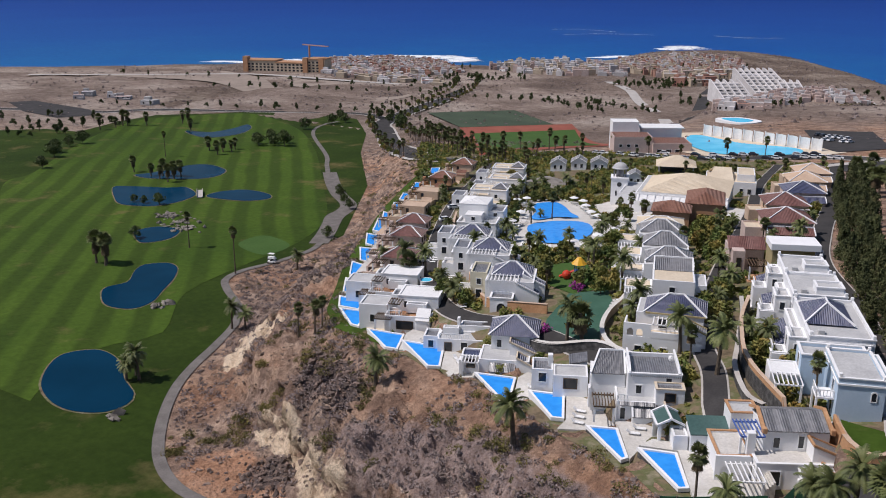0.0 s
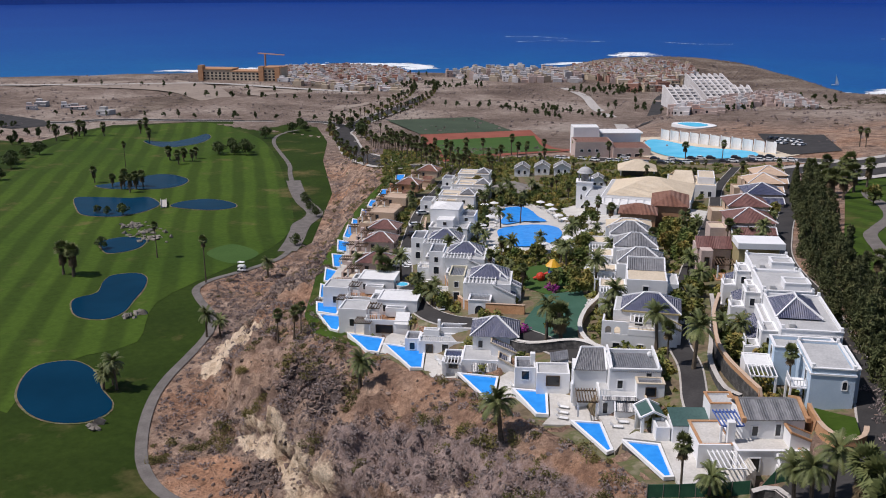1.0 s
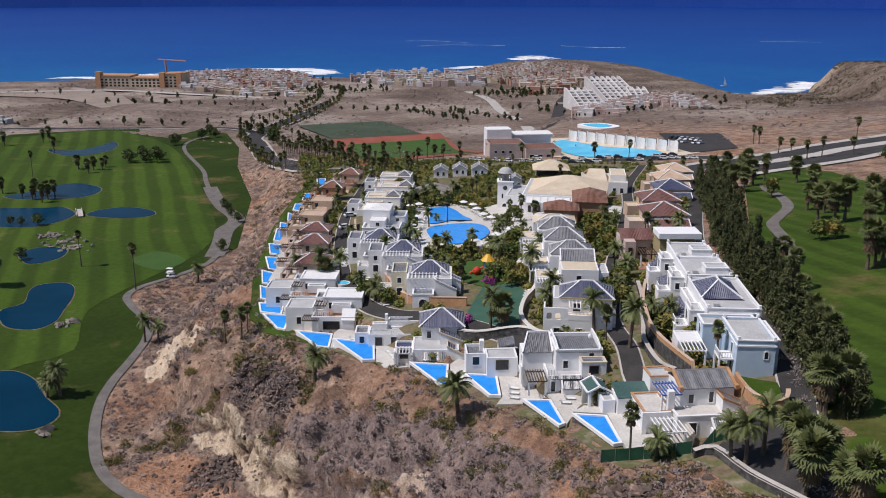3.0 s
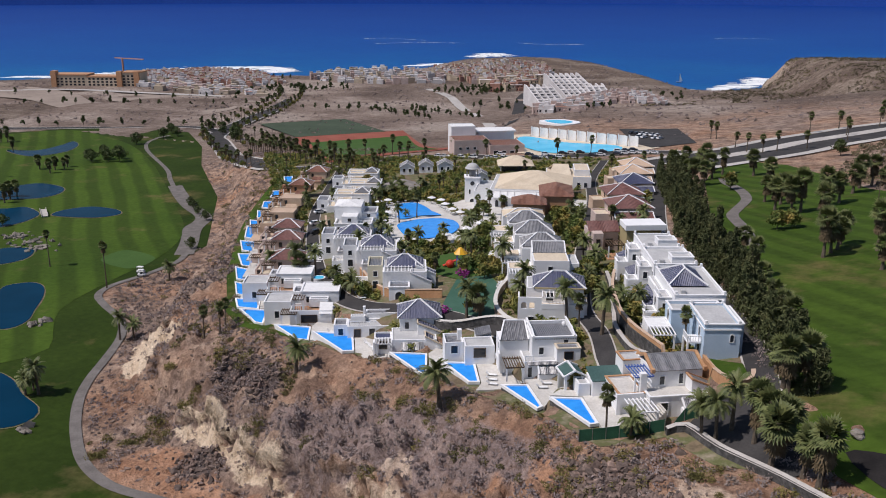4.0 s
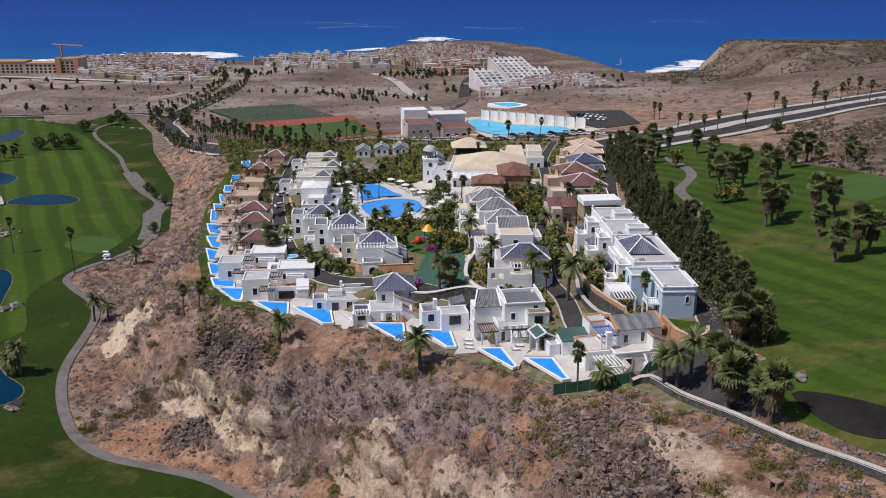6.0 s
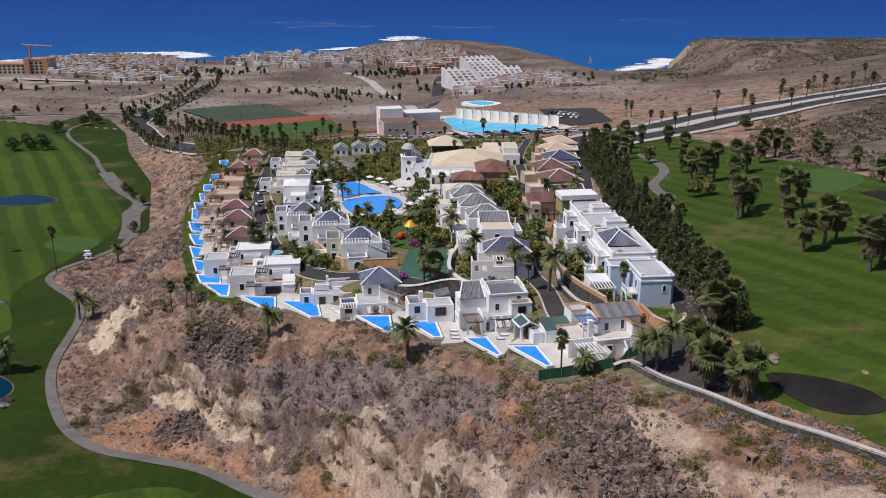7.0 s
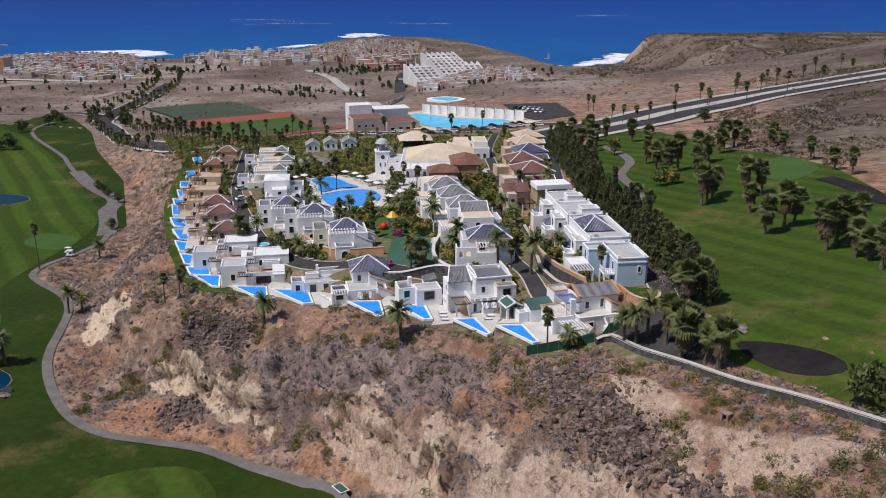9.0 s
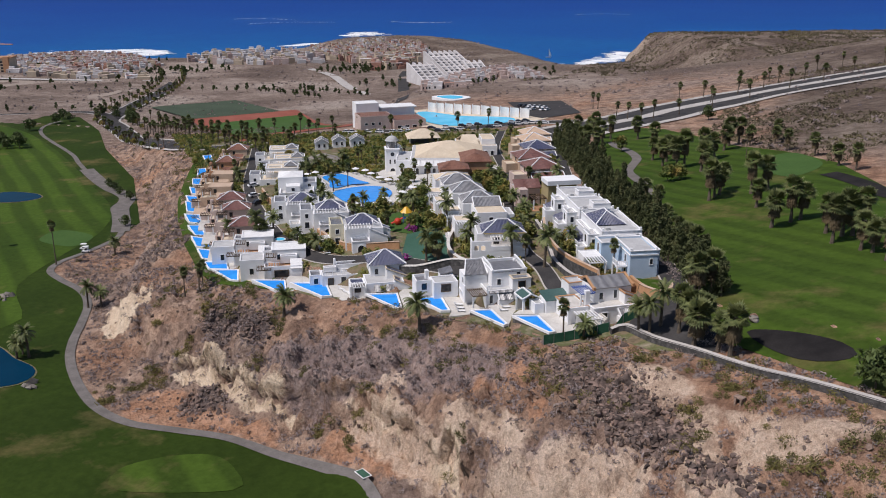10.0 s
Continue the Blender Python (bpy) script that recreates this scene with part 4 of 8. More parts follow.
def window(h, x, y, z, w, t, face="front", frame_mat="white", arched=False, name="window"):
    """A framed pane set on a wall: x, y, z is the middle of its sill; face tells the side it looks to."""
    bm = bmesh.new()
    f = 0.12
    outline = [(-w / 2, 0), (w / 2, 0), (w / 2, t)] + ([(w / 2 * math.cos(a), t + w / 2 * math.sin(a)) for a in np.linspace(0.3, math.pi - 0.3, 6)] if arched else []) + [(-w / 2, t)]
    cx, cz = 0, t / 2
    inner = [(px * (1 - 2 * f / w), cz + (pz - cz) * (1 - 2 * f / t)) for px, pz in outline]
    n = len(outline)
    ov = [bm.verts.new((px, -0.07, pz)) for px, pz in outline]
    iv = [bm.verts.new((px, -0.07, pz)) for px, pz in inner]
    ob_, ib = [bm.verts.new((px, 0.05, pz)) for px, pz in outline], [bm.verts.new((px, 0.0, pz)) for px, pz in inner]
    for k in range(n):
        m = (k + 1) % n
        bm.faces.new((ov[k], ov[m], iv[m], iv[k]))
        bm.faces.new((ob_[k], ob_[m], ov[m], ov[k]))
        bm.faces.new((iv[k], iv[m], ib[m], ib[k]))
    fr = part(name, bm, frame_mat, h)
    bm = bmesh.new()
    bm.faces.new([bm.verts.new((px, -0.02, pz)) for px, pz in inner])
    part("pane", bm, "glass", fr)
    fr.matrix_local = pose(x, y, z, rz={"front": 0, "right": 90, "back": 180, "left": -90}[face])
    return fr


def pergola(h, x0, y0, x1, y1, z0, z1, mat="wood", posts=True, step=0.6):
    """Two beams on posts with slats laid across, each a piece of its own."""
    p = part("pergola", boxed(x0, y0 - 0.08, z1 - 0.2, x1, y0 + 0.08, z1), mat, h)
    part("beam", boxed(x0, y1 - 0.08, z1 - 0.2, x1, y1 + 0.08, z1), mat, p)
    n = max(2, int((x1 - x0) / step))
    slat = None
    for k in range(n + 1):
        x = x0 + (x1 - x0) * k / n
        if slat is None:
            slat = part("slat", boxed(-0.07, y0 - 0.3, z1 + 0.01, 0.07, y1 + 0.3, z1 + 0.16), mat, p)
            ob = slat
        else:
            ob = new("slat", slat.data)
            ob.parent = p
        ob.location.x = x
    if posts:
        for x in (x0 + 0.15, x1 - 0.15):
            part("post", boxed(x - 0.14, y0 - 0.14, z0, x + 0.14, y0 + 0.14, z1 - 0.2), "white", p)
    return p


def house(label, u, w, yaw=0.0, z=None, name="villa", category="house", group="", sink=0.0):
    x, y = loc(u, w)
    return thing(name, label, category, pose(x, y, (zat(x, y) if z is None else z) - sink, rz=YAW + yaw), group)


M["greenroof"] = plain("teal_awning_roof", [(0.3, (0.045, 0.1, 0.09)), (0.7, (0.07, 0.13, 0.12))], 0.4, 3.0, 0.7, 0.1)
M["bluepaint"] = plain("blue_painted_timber", [(0.3, (0.06, 0.12, 0.36)), (0.7, (0.1, 0.17, 0.45))], 1.0, 5.0, 0.5, 0.05)
M["thatch"] = plain("grey_thatch", [(0.3, (0.2, 0.18, 0.16)), (0.7, (0.32, 0.29, 0.26))], 0.5, 6.0, 0.95, 0.6, 0.08)
M["canvas"] = plain("white_canvas", [(0.3, (0.74, 0.74, 0.73)), (0.7, (0.84, 0.84, 0.83))], 1.0, 5.0, 0.8, 0.05)
M["fence_mesh"] = plain("green_windbreak_mesh", [(0.3, (0.015, 0.07, 0.04)), (0.7, (0.03, 0.11, 0.06))], 0.6, 6.0, 0.8, 0.1)
M["rubber"] = plain("dark_rubber", [(0.3, (0.02, 0.02, 0.02)), (0.7, (0.04, 0.04, 0.04))], 1.0, 5.0, 0.7, 0.1)


def stair_gable(h, x0, y0, x1, y1, z_lo, z_hi, roof="navy", wall="white", trim="white", base=-2.0):
    """A stair wing whose tiled roof falls towards the viewer's right."""
    bm = bmesh.new()
    pts = [(x0, base), (x1, base), (x1, z_lo), (x0, z_hi)]
    f0 = [bm.verts.new((x, y0, z)) for x, z in pts]
    f1 = [bm.verts.new((x, y1, z)) for x, z in pts]
    bm.faces.new(f0)
    bm.faces.new(f1[::-1])
    for k in range(4):
        n = (k + 1) % 4
        bm.faces.new((f0[n], f0[k], f1[k], f1[n]))
    part("wall", bm, wall, h)
    e = 0.06
    slope_roof(h, ((x1, y0, z_lo + e), (x1, y1, z_lo + e), (x0, y1, z_hi + e), (x0, y0, z_hi + e)), roof, trim=trim, rib=0.5)


def rail(h, x0, y0, x1, y1, z, mat="white", height=0.95, step=0.4):
    """A balustrade: a hand rail with thin uprights between two points of a terrace."""
    a, b = Vector((x0, y0, z)), Vector((x1, y1, z))
    up = Vector((0, 0, height))
    bm = bmesh.new()
    bar(bm, a + up, b + up, 0.12)
    top = part("balustrade", bm, mat, h)
    n = max(2, int((b - a).length / step))
    for k in range(n + 1):
        p, q = a.lerp(b, k / n), 0.08 if k % 5 else 0.14
        part("baluster", boxed(p.x - q / 2, p.y - q / 2, z - 0.05, p.x + q / 2, p.y + q / 2, z + height - 0.06), mat, top)
    return top


def arch_wall(h, x0, x1, y, z0, z1, thick, openings, mat="white", name="arcade"):
    """A free wall with round-headed openings: (centre, width, spring height)."""
    cols = [x0]
    bm = bmesh.new()

    def slab(pts):
        f = [bm.verts.new((px, y, pz)) for px, pz in pts]
        k = [bm.verts.new((px, y + thick, pz)) for px, pz in pts]
        bm.faces.new(f)
        bm.faces.new(k[::-1])
        for i in range(len(pts)):
            n = (i + 1) % len(pts)
            bm.faces.new((f[n], f[i], k[i], k[n]))

    edge = x0
    for c, w, s in openings:
        slab([(edge, z0), (c - w / 2, z0), (c - w / 2, z1), (edge, z1)])
        arc = [(c + w / 2 * math.cos(a), s + w / 2 * math.sin(a)) for a in np.linspace(math.pi, 0, 9)]
        for (ax, az), (bx, bz) in zip(arc[:-1], arc[1:]):
            slab([(ax, az), (bx, bz), (bx, z1), (ax, z1)])
        edge = c + w / 2
    slab([(edge, z0), (x1, z0), (x1, z1), (edge, z1)])
    bmesh.ops.remove_doubles(bm, verts=bm.verts, dist=0.001)
    return part(name, bm, mat, h)


def steps(h, x0, y0, x1, y1, z0, z1, n, mat="paving"):
    for k in range(n):
        part("step", boxed(x0 + (x1 - x0) * k / n, y0, z0 - 0.5, x0 + (x1 - x0) * (k + 1) / n, y1, z0 + (z1 - z0) * (k + 1) / n), mat, h)


# villa with orange trim at the cliff's corner
h = house("white two-storey villa with orange trim and grey tiled roof", 16.2, -6.2, 9, z=1.0)
walls(h, 0, 0, 10.2, 8.2, -3.5, 3.1, "white", "paving", 0.2, coping="white")
walls(h, 1.6, 3.6, 9.6, 9.6, 2.9, 5.7, "white", "flatroof", 0.3)
slope_roof(h, ((1.7, 3.4, 5.75), (9.5, 3.4, 5.75), (9.5, 7.0, 7.0), (1.7, 7.0, 7.0)), "slate", rib=0.36)
slope_roof(h, ((9.5, 10.0, 5.85), (1.7, 10.0, 5.85), (1.7, 7.04, 7.0), (9.5, 7.04, 7.0)), "slate", rib=0.36)
for x in (1.25, 9.55):
    bm = bmesh.new()
    bar(bm, (x + 0.2, 3.2, 5.85), (x + 0.2, 7.02, 7.2), 0.45, 0.35)
    bar(bm, (x + 0.2, 7.02, 7.2), (x + 0.2, 10.1, 5.95), 0.45, 0.35)
    part("gable_trim", bm, "orange", h, "orange rendered gable edge")
    part("trim_block", boxed(x - 0.05, 3.0, 5.55, x + 0.55, 3.7, 6.25, 0.05), "orange", h)
stair_gable(h, 6.9, 1.0, 11.4, 3.5, 3.2, 5.1, "slate", "white", "orange", 0)
stair_gable(h, 8.0, -1.0, 11.0, 0.9, 1.5, 2.9, "slate", "white", "orange", -2)
slope_roof(h, ((5.0, -1.7, 1.5), (9.2, -1.7, 1.5), (9.2, 0.0, 2.7), (5.0, 0.0, 2.7)), "slate", rib=0.36, trim="white")
plain_block(h, 5.0, -1.5, -2.5, 9.2, 0.0, 1.3)
walls(h, -4.2, 1.8, -0.02, 8.5, -3.0, 3.0, "white", "paving", 0.3, coping="orange")
arch_wall(h, -4.6, -0.4, 1.45, -2.5, 3.2, 0.32, [(-3.4, 1.1, 1.2)])
plain_block(h, -0.75, 2.2, 2.9, 0.25, 3.1, 6.0, name="chimney_wall")
pergola(h, -1.5, 2.8, 1.4, 6.8, 2.9, 5.3, "bluepaint", posts=False, step=0.45)
plain_block(h, -1.6, 2.6, 2.9, -1.3, 2.9, 5.2, name="post")
pergola(h, -3.5, -3.2, 0.2, 0.9, 0.0, 2.5, "white", step=0.55)
steps(h, -0.4, -2.8, 1.6, 1.0, 0.0, 2.2, 8)
slope_roof(h, ((-6.4, 7.8, 2.6), (-0.6, 7.8, 2.6), (-0.6, 11.8, 3.4), (-6.4, 11.8, 3.4)), "greenroof", rib=5, trim=None)
plain_block(h, -6.3, 8.2, -2, -0.7, 11.6, 2.5)
walls(h, -8.4, 8.6, -6.5, 11.6, -2, 1.9, "white", "flatroof", 0.3)
walls(h, -1.2, 9.0, 2.4, 12.6, 0, 5.3, "white", "flatroof", 0.35, coping="orange")
for x, z, wd, ht in ((3.2, 3.3, 1.0, 1.6), (6.2, 3.3, 0.9, 1.9)):
    window(h, x, 3.58, z, wd, ht, "front")
window(h, 2.2, -0.02, 0.1, 1.6, 2.1, "front")
window(h, 1.55, 6.2, 3.4, 1.0, 1.5, "left")
window(h, 9.65, 6.5, 3.4, 1.0, 1.4, "right")

# white villa with the rounded tiled roof
h = house("white terraced villa with grey tiles and sunken roof terraces", -1.2, 10.9, 6, z=-0.7)
walls(h, 0, 0, 8.2, 6.5, -3, 3.0, "white", "flatroof", 0.25)
walls(h, 1.6, 2.2, 9.2, 9.8, 2.8, 6.4, "white", "slate", 0.5, coping="white")
bm = bmesh.new()
for k in range(24):
    x = 2.0 + k * 0.3
    box(bm, x, 2.02, 6.0, x + 0.14, 2.19, 6.14)
part("dentil_course", bm, "slate", h, "row of dark tile ends under the parapet")
for x in (1.75, 8.75):
    for p, q in (((x + 0.1, 2.2, 6.5), (x + 0.1, 4.6, 7.1)), ((x + 0.1, 4.6, 7.1), (x + 0.1, 9.6, 7.1))):
        bm = bmesh.new()
        bar(bm, p, q, 0.3, 0.4)
        part("parapet", bm, "white", h)
walls(h, 5.4, -0.2, 9.4, 2.15, 2.8, 5.2, "white", "slate", 0.3, coping="creamroof")
slope_roof(h, ((-3.6, 4.6, 5.1), (1.4, 4.6, 5.1), (1.4, 9.0, 7.0), (-2.2, 9.0, 7.0)), "slate", rib=0.34, trim="white")
plain_block(h, -3.5, 4.9, -2, 1.5, 9.2, 5.0)
slope_roof(h, ((-6.6, 13.6, 2.5), (-3.7, 13.6, 3.0), (-3.7, 16.4, 3.4), (-6.6, 16.4, 2.8)), "slate", rib=0.4)
plain_block(h, -6.5, 13.55, -2, -3.7, 16.2, 2.3)
walls(h, -9.0, 9.2, -3.72, 13.5, -3.5, 2.3, "white", "flatroof", 0.35)
walls(h, -12.4, 11.4, -9.05, 16.0, -3.5, 2.2, "white", "slate", 0.6)
plain_block(h, -9.9, 13.8, 1.4, -9.1, 14.8, 3.6, name="chimney")
rail(h, -3.6, 4.4, -3.6, 9.0, 0.0)
window(h, -6.4, 9.18, 0.1, 2.2, 1.8, "front", "wood")
window(h, -10.7, 11.38, 0.0, 1.4, 1.7, "front")
window(h, 7.4, 2.18, 5.0, 1.0, 1.0, "front")
window(h, 7.4, -0.22, 3.2, 1.6, 1.5, "front", "wood")
plain_block(h, -3.9, 3.4, 0, -3.6, 4.9, 3.2, name="wall")
pergola(h, -3.3, -0.9, -0.3, 3.0, 0.0, 2.5, "wood", posts=True, step=0.4)
stair_gable(h, 6.6, -1.6, 9.6, 1.4, 1.2, 3.2, "slate", "white", "creamroof", -2)
slope_roof(h, ((2.2, -1.5, 1.3), (6.4, -1.5, 1.3), (6.4, 0.0, 2.6), (2.2, 0.0, 2.6)), "slate", rib=0.34, trim="white")
plain_block(h, 2.2, -1.3, -2.5, 6.4, -0.02, 1.1)
slope_roof(h, ((0.4, -0.55, 2.6), (5.6, -0.55, 2.6), (5.6, 0.0, 2.95), (0.4, 0.0, 2.95)), "slate", rib=0.34)
window(h, 3.2, 2.18, 3.2, 1.0, 1.5, "front")
window(h, 0.9, -0.02, 0.1, 0.9, 2.0, "front")
window(h, -3.52, 6.0, 3.0, 0.9, 1.4, "left")
rail(h, 0.1, 0.15, 1.5, 0.15, 3.0)
window(h, 9.22, 6.0, 3.4, 1.0, 1.4, "right")
part("satellite_dish", (lambda b: (bmesh.ops.create_cone(b, cap_ends=True, segments=14, radius1=0.45, radius2=0.2, depth=0.18, matrix=pose(8.3, 7.8, 6.6, 60, 0, 20)), b)[1])(bmesh.new()), "canvas", h)

# villa with the navy hipped roof
h = house("white villa with a navy hipped roof and stepped terraces", -25.0, 31.0, 4, z=-5.2)
walls(h, 0, 0, 8.6, 6.5, -3, 3.0, "white", "flatroof", 0.2)
walls(h, 1.6, 5.0, 9.4, 12.2, 2.9, 5.6, "white", "flatroof", 0.1)
hip_roof(h, 1.6, 5.0, 9.4, 12.2, 5.6, 2.4, "navy", over=0.5)
stair_gable(h, 5.0, 2.6, 9.8, 4.9, 3.2, 5.2, "navy", "white", "creamroof", 0)
stair_gable(h, 6.4, -0.4, 11.0, 2.4, 1.2, 3.6, "navy", "white", "creamroof", -2)
slope_roof(h, ((1.8, -1.4, 1.4), (6.2, -1.4, 1.4), (6.2, 0.0, 2.5), (1.8, 0.0, 2.5)), "slate", rib=0.36)
plain_block(h, 1.9, -1.2, -2.5, 6.1, -0.02, 1.2)
walls(h, -9.0, 11.4, -0.05, 15.8, -3.2, 1.5, "white", "flatroof", 0.35)
walls(h, -11.8, 12.6, -9.05, 16.6, -3.2, 1.4, "white", "slate", 0.5)
walls(h, -8.4, 14.2, -5.4, 15.7, 1.4, 2.6, "white", "flatroof", 0.2)
walls(h, -5.3, 15.82, 1.5, 18.4, -2.5, 2.6, "white", "slate", 0.4)
plain_block(h, -5.9, 15.9, 1.0, -5.35, 16.8, 4.0, name="chimney")
walls(h, -3.4, 2.6, -0.02, 5.95, -3, 2.4, "white", "navy", 0.35)
rail(h, -8.6, 11.6, -3.2, 11.6, 1.5)
window(h, -10.4, 12.58, -0.9, 1.2, 1.6, "front")
window(h, -7.0, 11.38, -0.9, 1.4, 1.8, "front", "wood")
window(h, -1.7, 2.58, 0.1, 1.6, 1.7, "front", "wood")
window(h, 6.6, 4.98, 3.3, 1.2, 1.4, "front")
for x in (2.6, 3.7, 4.8):
    window(h, x, -1.22, -0.1, 0.9, 1.2, "front")
window(h, 3.0, 4.98, 3.2, 1.0, 1.6, "front")
window(h, 1.58, 8.6, 3.4, 1.0, 1.4, "left")
window(h, -4.0, 11.38, -0.9, 1.4, 2.0, "front")
plain_block(h, -3.6, 1.0, -2, -3.2, 2.6, 2.2, name="wall")
pergola(h, -3.0, -0.2, -0.1, 2.5, 0, 2.4, "white", step=0.5)


def white_flat_villa(u, w, yaw, z, tint="white"):
    """A stepped flat-roofed villa with a pergola on its roof terrace."""
    h = house("white stepped flat-roofed villa with roof terrace and timber pergola", u, w, yaw, z=z, group="flat-roofed pool villas")
    walls(h, 0, 0, 9.5, 4.5, -3, 3.1, tint, "terracotta", 0.5)
    walls(h, 2.0, 4.0, 10.4, 10.5, 2.7, 6.0, tint, "canvas", 0.12, coping="white")
    walls(h, -6.0, 2.6, -0.05, 8.5, -3, 4.2, tint, "flatroof", 0.35)
    walls(h, -0.2, 7.0, 2.0, 11.0, 0, 5.0, tint, "slate", 0.5)
    walls(h, 4.0, 2.4, 8.2, 4.0, 3.0, 4.9, tint, "slate", 0.35)
    slope_roof(h, ((6.4, -0.5, 2.5), (9.3, -0.5, 2.5), (9.3, 2.3, 4.2), (6.4, 2.3, 4.2)), "canvas", rib=9)
    plain_block(h, 6.5, -0.3, -2.5, 9.2, 2.3, 2.4)
    pergola(h, -1.8, -1.2, 1.6, 1.8, 0.0, 2.7, "wood", step=0.35)
    pergola(h, 0.6, 1.2, 3.0, 4.2, 2.9, 5.2, "wood", posts=True, step=0.5)
    window(h, 4.2, -0.02, 0.2, 3.6, 1.9, "front", "wood")
    window(h, -3.2, 2.58, 0.3, 1.2, 1.8, "front")
    window(h, 3.6, 3.98, 3.4, 1.0, 1.6, "front")
    window(h, 10.42, 7.0, 3.5, 1.2, 1.5, "right")
    rail(h, 0.3, 0.25, 3.6, 0.25, 3.1)
    stair_gable(h, 9.5, 0.6, 11.6, 3.4, 0.6, 3.0, "canvas", tint, None, -2)
    return h


white_flat_villa(-49.0, 55.6, 2, -8.6)
white_flat_villa(-58.0, 73.5, 1, -10.4)


def row_villa(u, w, yaw, z, wall, roof, hip, label):
    """A villa of the pool row: a hipped or flat main block behind a stepped roof terrace."""
    h = house(label, u, w, yaw, z=z, group="pool row villas")
    walls(h, 0, 0, 9.2, 5.0, -3, 3.0, wall, "creamroof", 0.5)
    walls(h, 2.2, 4.6, 10.2, 11.4, 2.8, 5.6, wall, roof if not hip else "flatroof", 0.2)
    if hip:
        hip_roof(h, 2.2, 4.6, 10.2, 11.4, 5.6, 1.9, roof, over=0.4)
    walls(h, -3.2, 1.4, -0.05, 4.6, -3, 1.5, wall, "creamroof", 0.3)
    walls(h, -2.0, 4.65, -0.05, 10.0, -3, 2.9, wall, "creamroof", 0.4)
    plain_block(h, -0.5, 4.4, 2.5, 0.6, 5.5, 5.6, wall, "chimney")
    slope_roof(h, ((5.2, -0.4, 2.4), (9.0, -0.4, 2.4), (9.0, 2.6, 4.0), (5.2, 2.6, 4.0)), roof, rib=0.45)
    plain_block(h, 5.3, -0.2, -2, 8.9, 2.5, 2.3, wall)
    pergola(h, -3.0, -1.6, -0.3, 1.2, -0.3, 2.2, "wood", step=0.5)
    pergola(h, 0.5, 1.5, 3.6, 4.4, 2.9, 5.0, "wood", step=0.5)
    window(h, 3.4, -0.02, 0.2, 2.2, 1.9, "front", "wood")
    window(h, 4.6, 4.58, 3.3, 1.0, 1.5, "front", "wood")
    window(h, 10.22, 7.0, 3.4, 1.1, 1.3, "right", "wood")
    window(h, 10.22, 9.6, 3.4, 1.1, 1.3, "right", "wood")
    window(h, -1.0, 4.63, 1.6, 1.0, 1.1, "front", "wood")
    return h


row_villa(-63.0, 90.0, 0, -11.6, "rose", "redtile", True, "dusty pink villa with a dull red hipped roof")
row_villa(-67.0, 112.0, 0, -12.6, "rose", "redtile", True, "dusty pink villa with a dull red hipped roof")
row_villa(-70.5, 131.0, -2, -14.2, "rose", "redtile", True, "pale pink villa with a red hipped roof")
row_villa(-76.5, 155.0, -2, -15.6, "tan", "tan", False, "sandy flat-roofed villa with roof terraces")
row_villa(-78.5, 182.0, -4, -17.2, "tan", "tan", False, "sandy flat-roofed villa with timber pergolas")
row_villa(-79.0, 205.0, -4, -17.6, "terracotta", "browntile", True, "terracotta villa with a brown hipped roof")
row_villa(-77.0, 234.0, -6, -18.4, "tan", "browntile", True, "sandy villa with a brown hipped roof")


def garden_villa(u, w, yaw, z, cream, label):
    """A villa of the inner ring with navy hips, a slatted terrace and a porch."""
    h = house(label, u, w, yaw, z=z, group="garden villas")
    walls(h, 0, 3.0, 9.6, 12.0, -2.5, 5.4, "white", "flatroof", 0.15)
    hip_roof(h, 1.2, 6.2, 8.6, 12.4, 5.5, 2.0, "navy", over=0.35)
    walls(h, -3.4, 6.5, -0.05, 13.5, -2.5, 5.8, "cream" if cream else "white", "slate", 0.5)
    walls(h, -6.4, 8.5, -3.45, 13.0, -2.5, 1.2, "white", "paving", 0.7)
    walls(h, 1.4, -0.6, 5.8, 2.95, -2.5, 3.1, "white", "slate", 0.35, coping="white")
    window(h, 3.6, -0.62, -0.2, 1.9, 1.6, "front", arched=True)
    pergola(h, 0.4, 2.4, 6.4, 6.0, 3.0, 5.7, "white", posts=True, step=0.75)
    stair_gable(h, 6.0, 2.2, 10.6, 4.4, 3.2, 5.4, "navy", "white", "white", -2)
    stair_gable(h, 7.2, 5.2, 11.6, 7.4, 4.0, 6.1, "navy", "white", "white", -2)
    window(h, -1.7, 6.48, 0.4, 1.4, 1.9, "front")
    window(h, -1.7, 6.48, 3.2, 1.1, 1.4, "front")
    window(h, -3.42, 9.8, 3.2, 1.0, 1.4, "left")
    window(h, 9.62, 9.6, 3.0, 1.0, 1.4, "right")
    window(h, 9.62, 9.6, 0.3, 1.2, 1.9, "right")
    rail(h, -6.3, 8.6, -3.6, 8.6, 1.2)
    return h


garden_villa(-28.6, 54.5, 3, -2.6, True, "white and cream villa with navy hips and slatted terrace")
garden_villa(-36.5, 75.0, 3, -4.0, False, "white villa with navy hipped roofs and a porch")
garden_villa(-44.5, 93.0, 2, -6.2, False, "white villa with navy hipped roofs and white ridges")

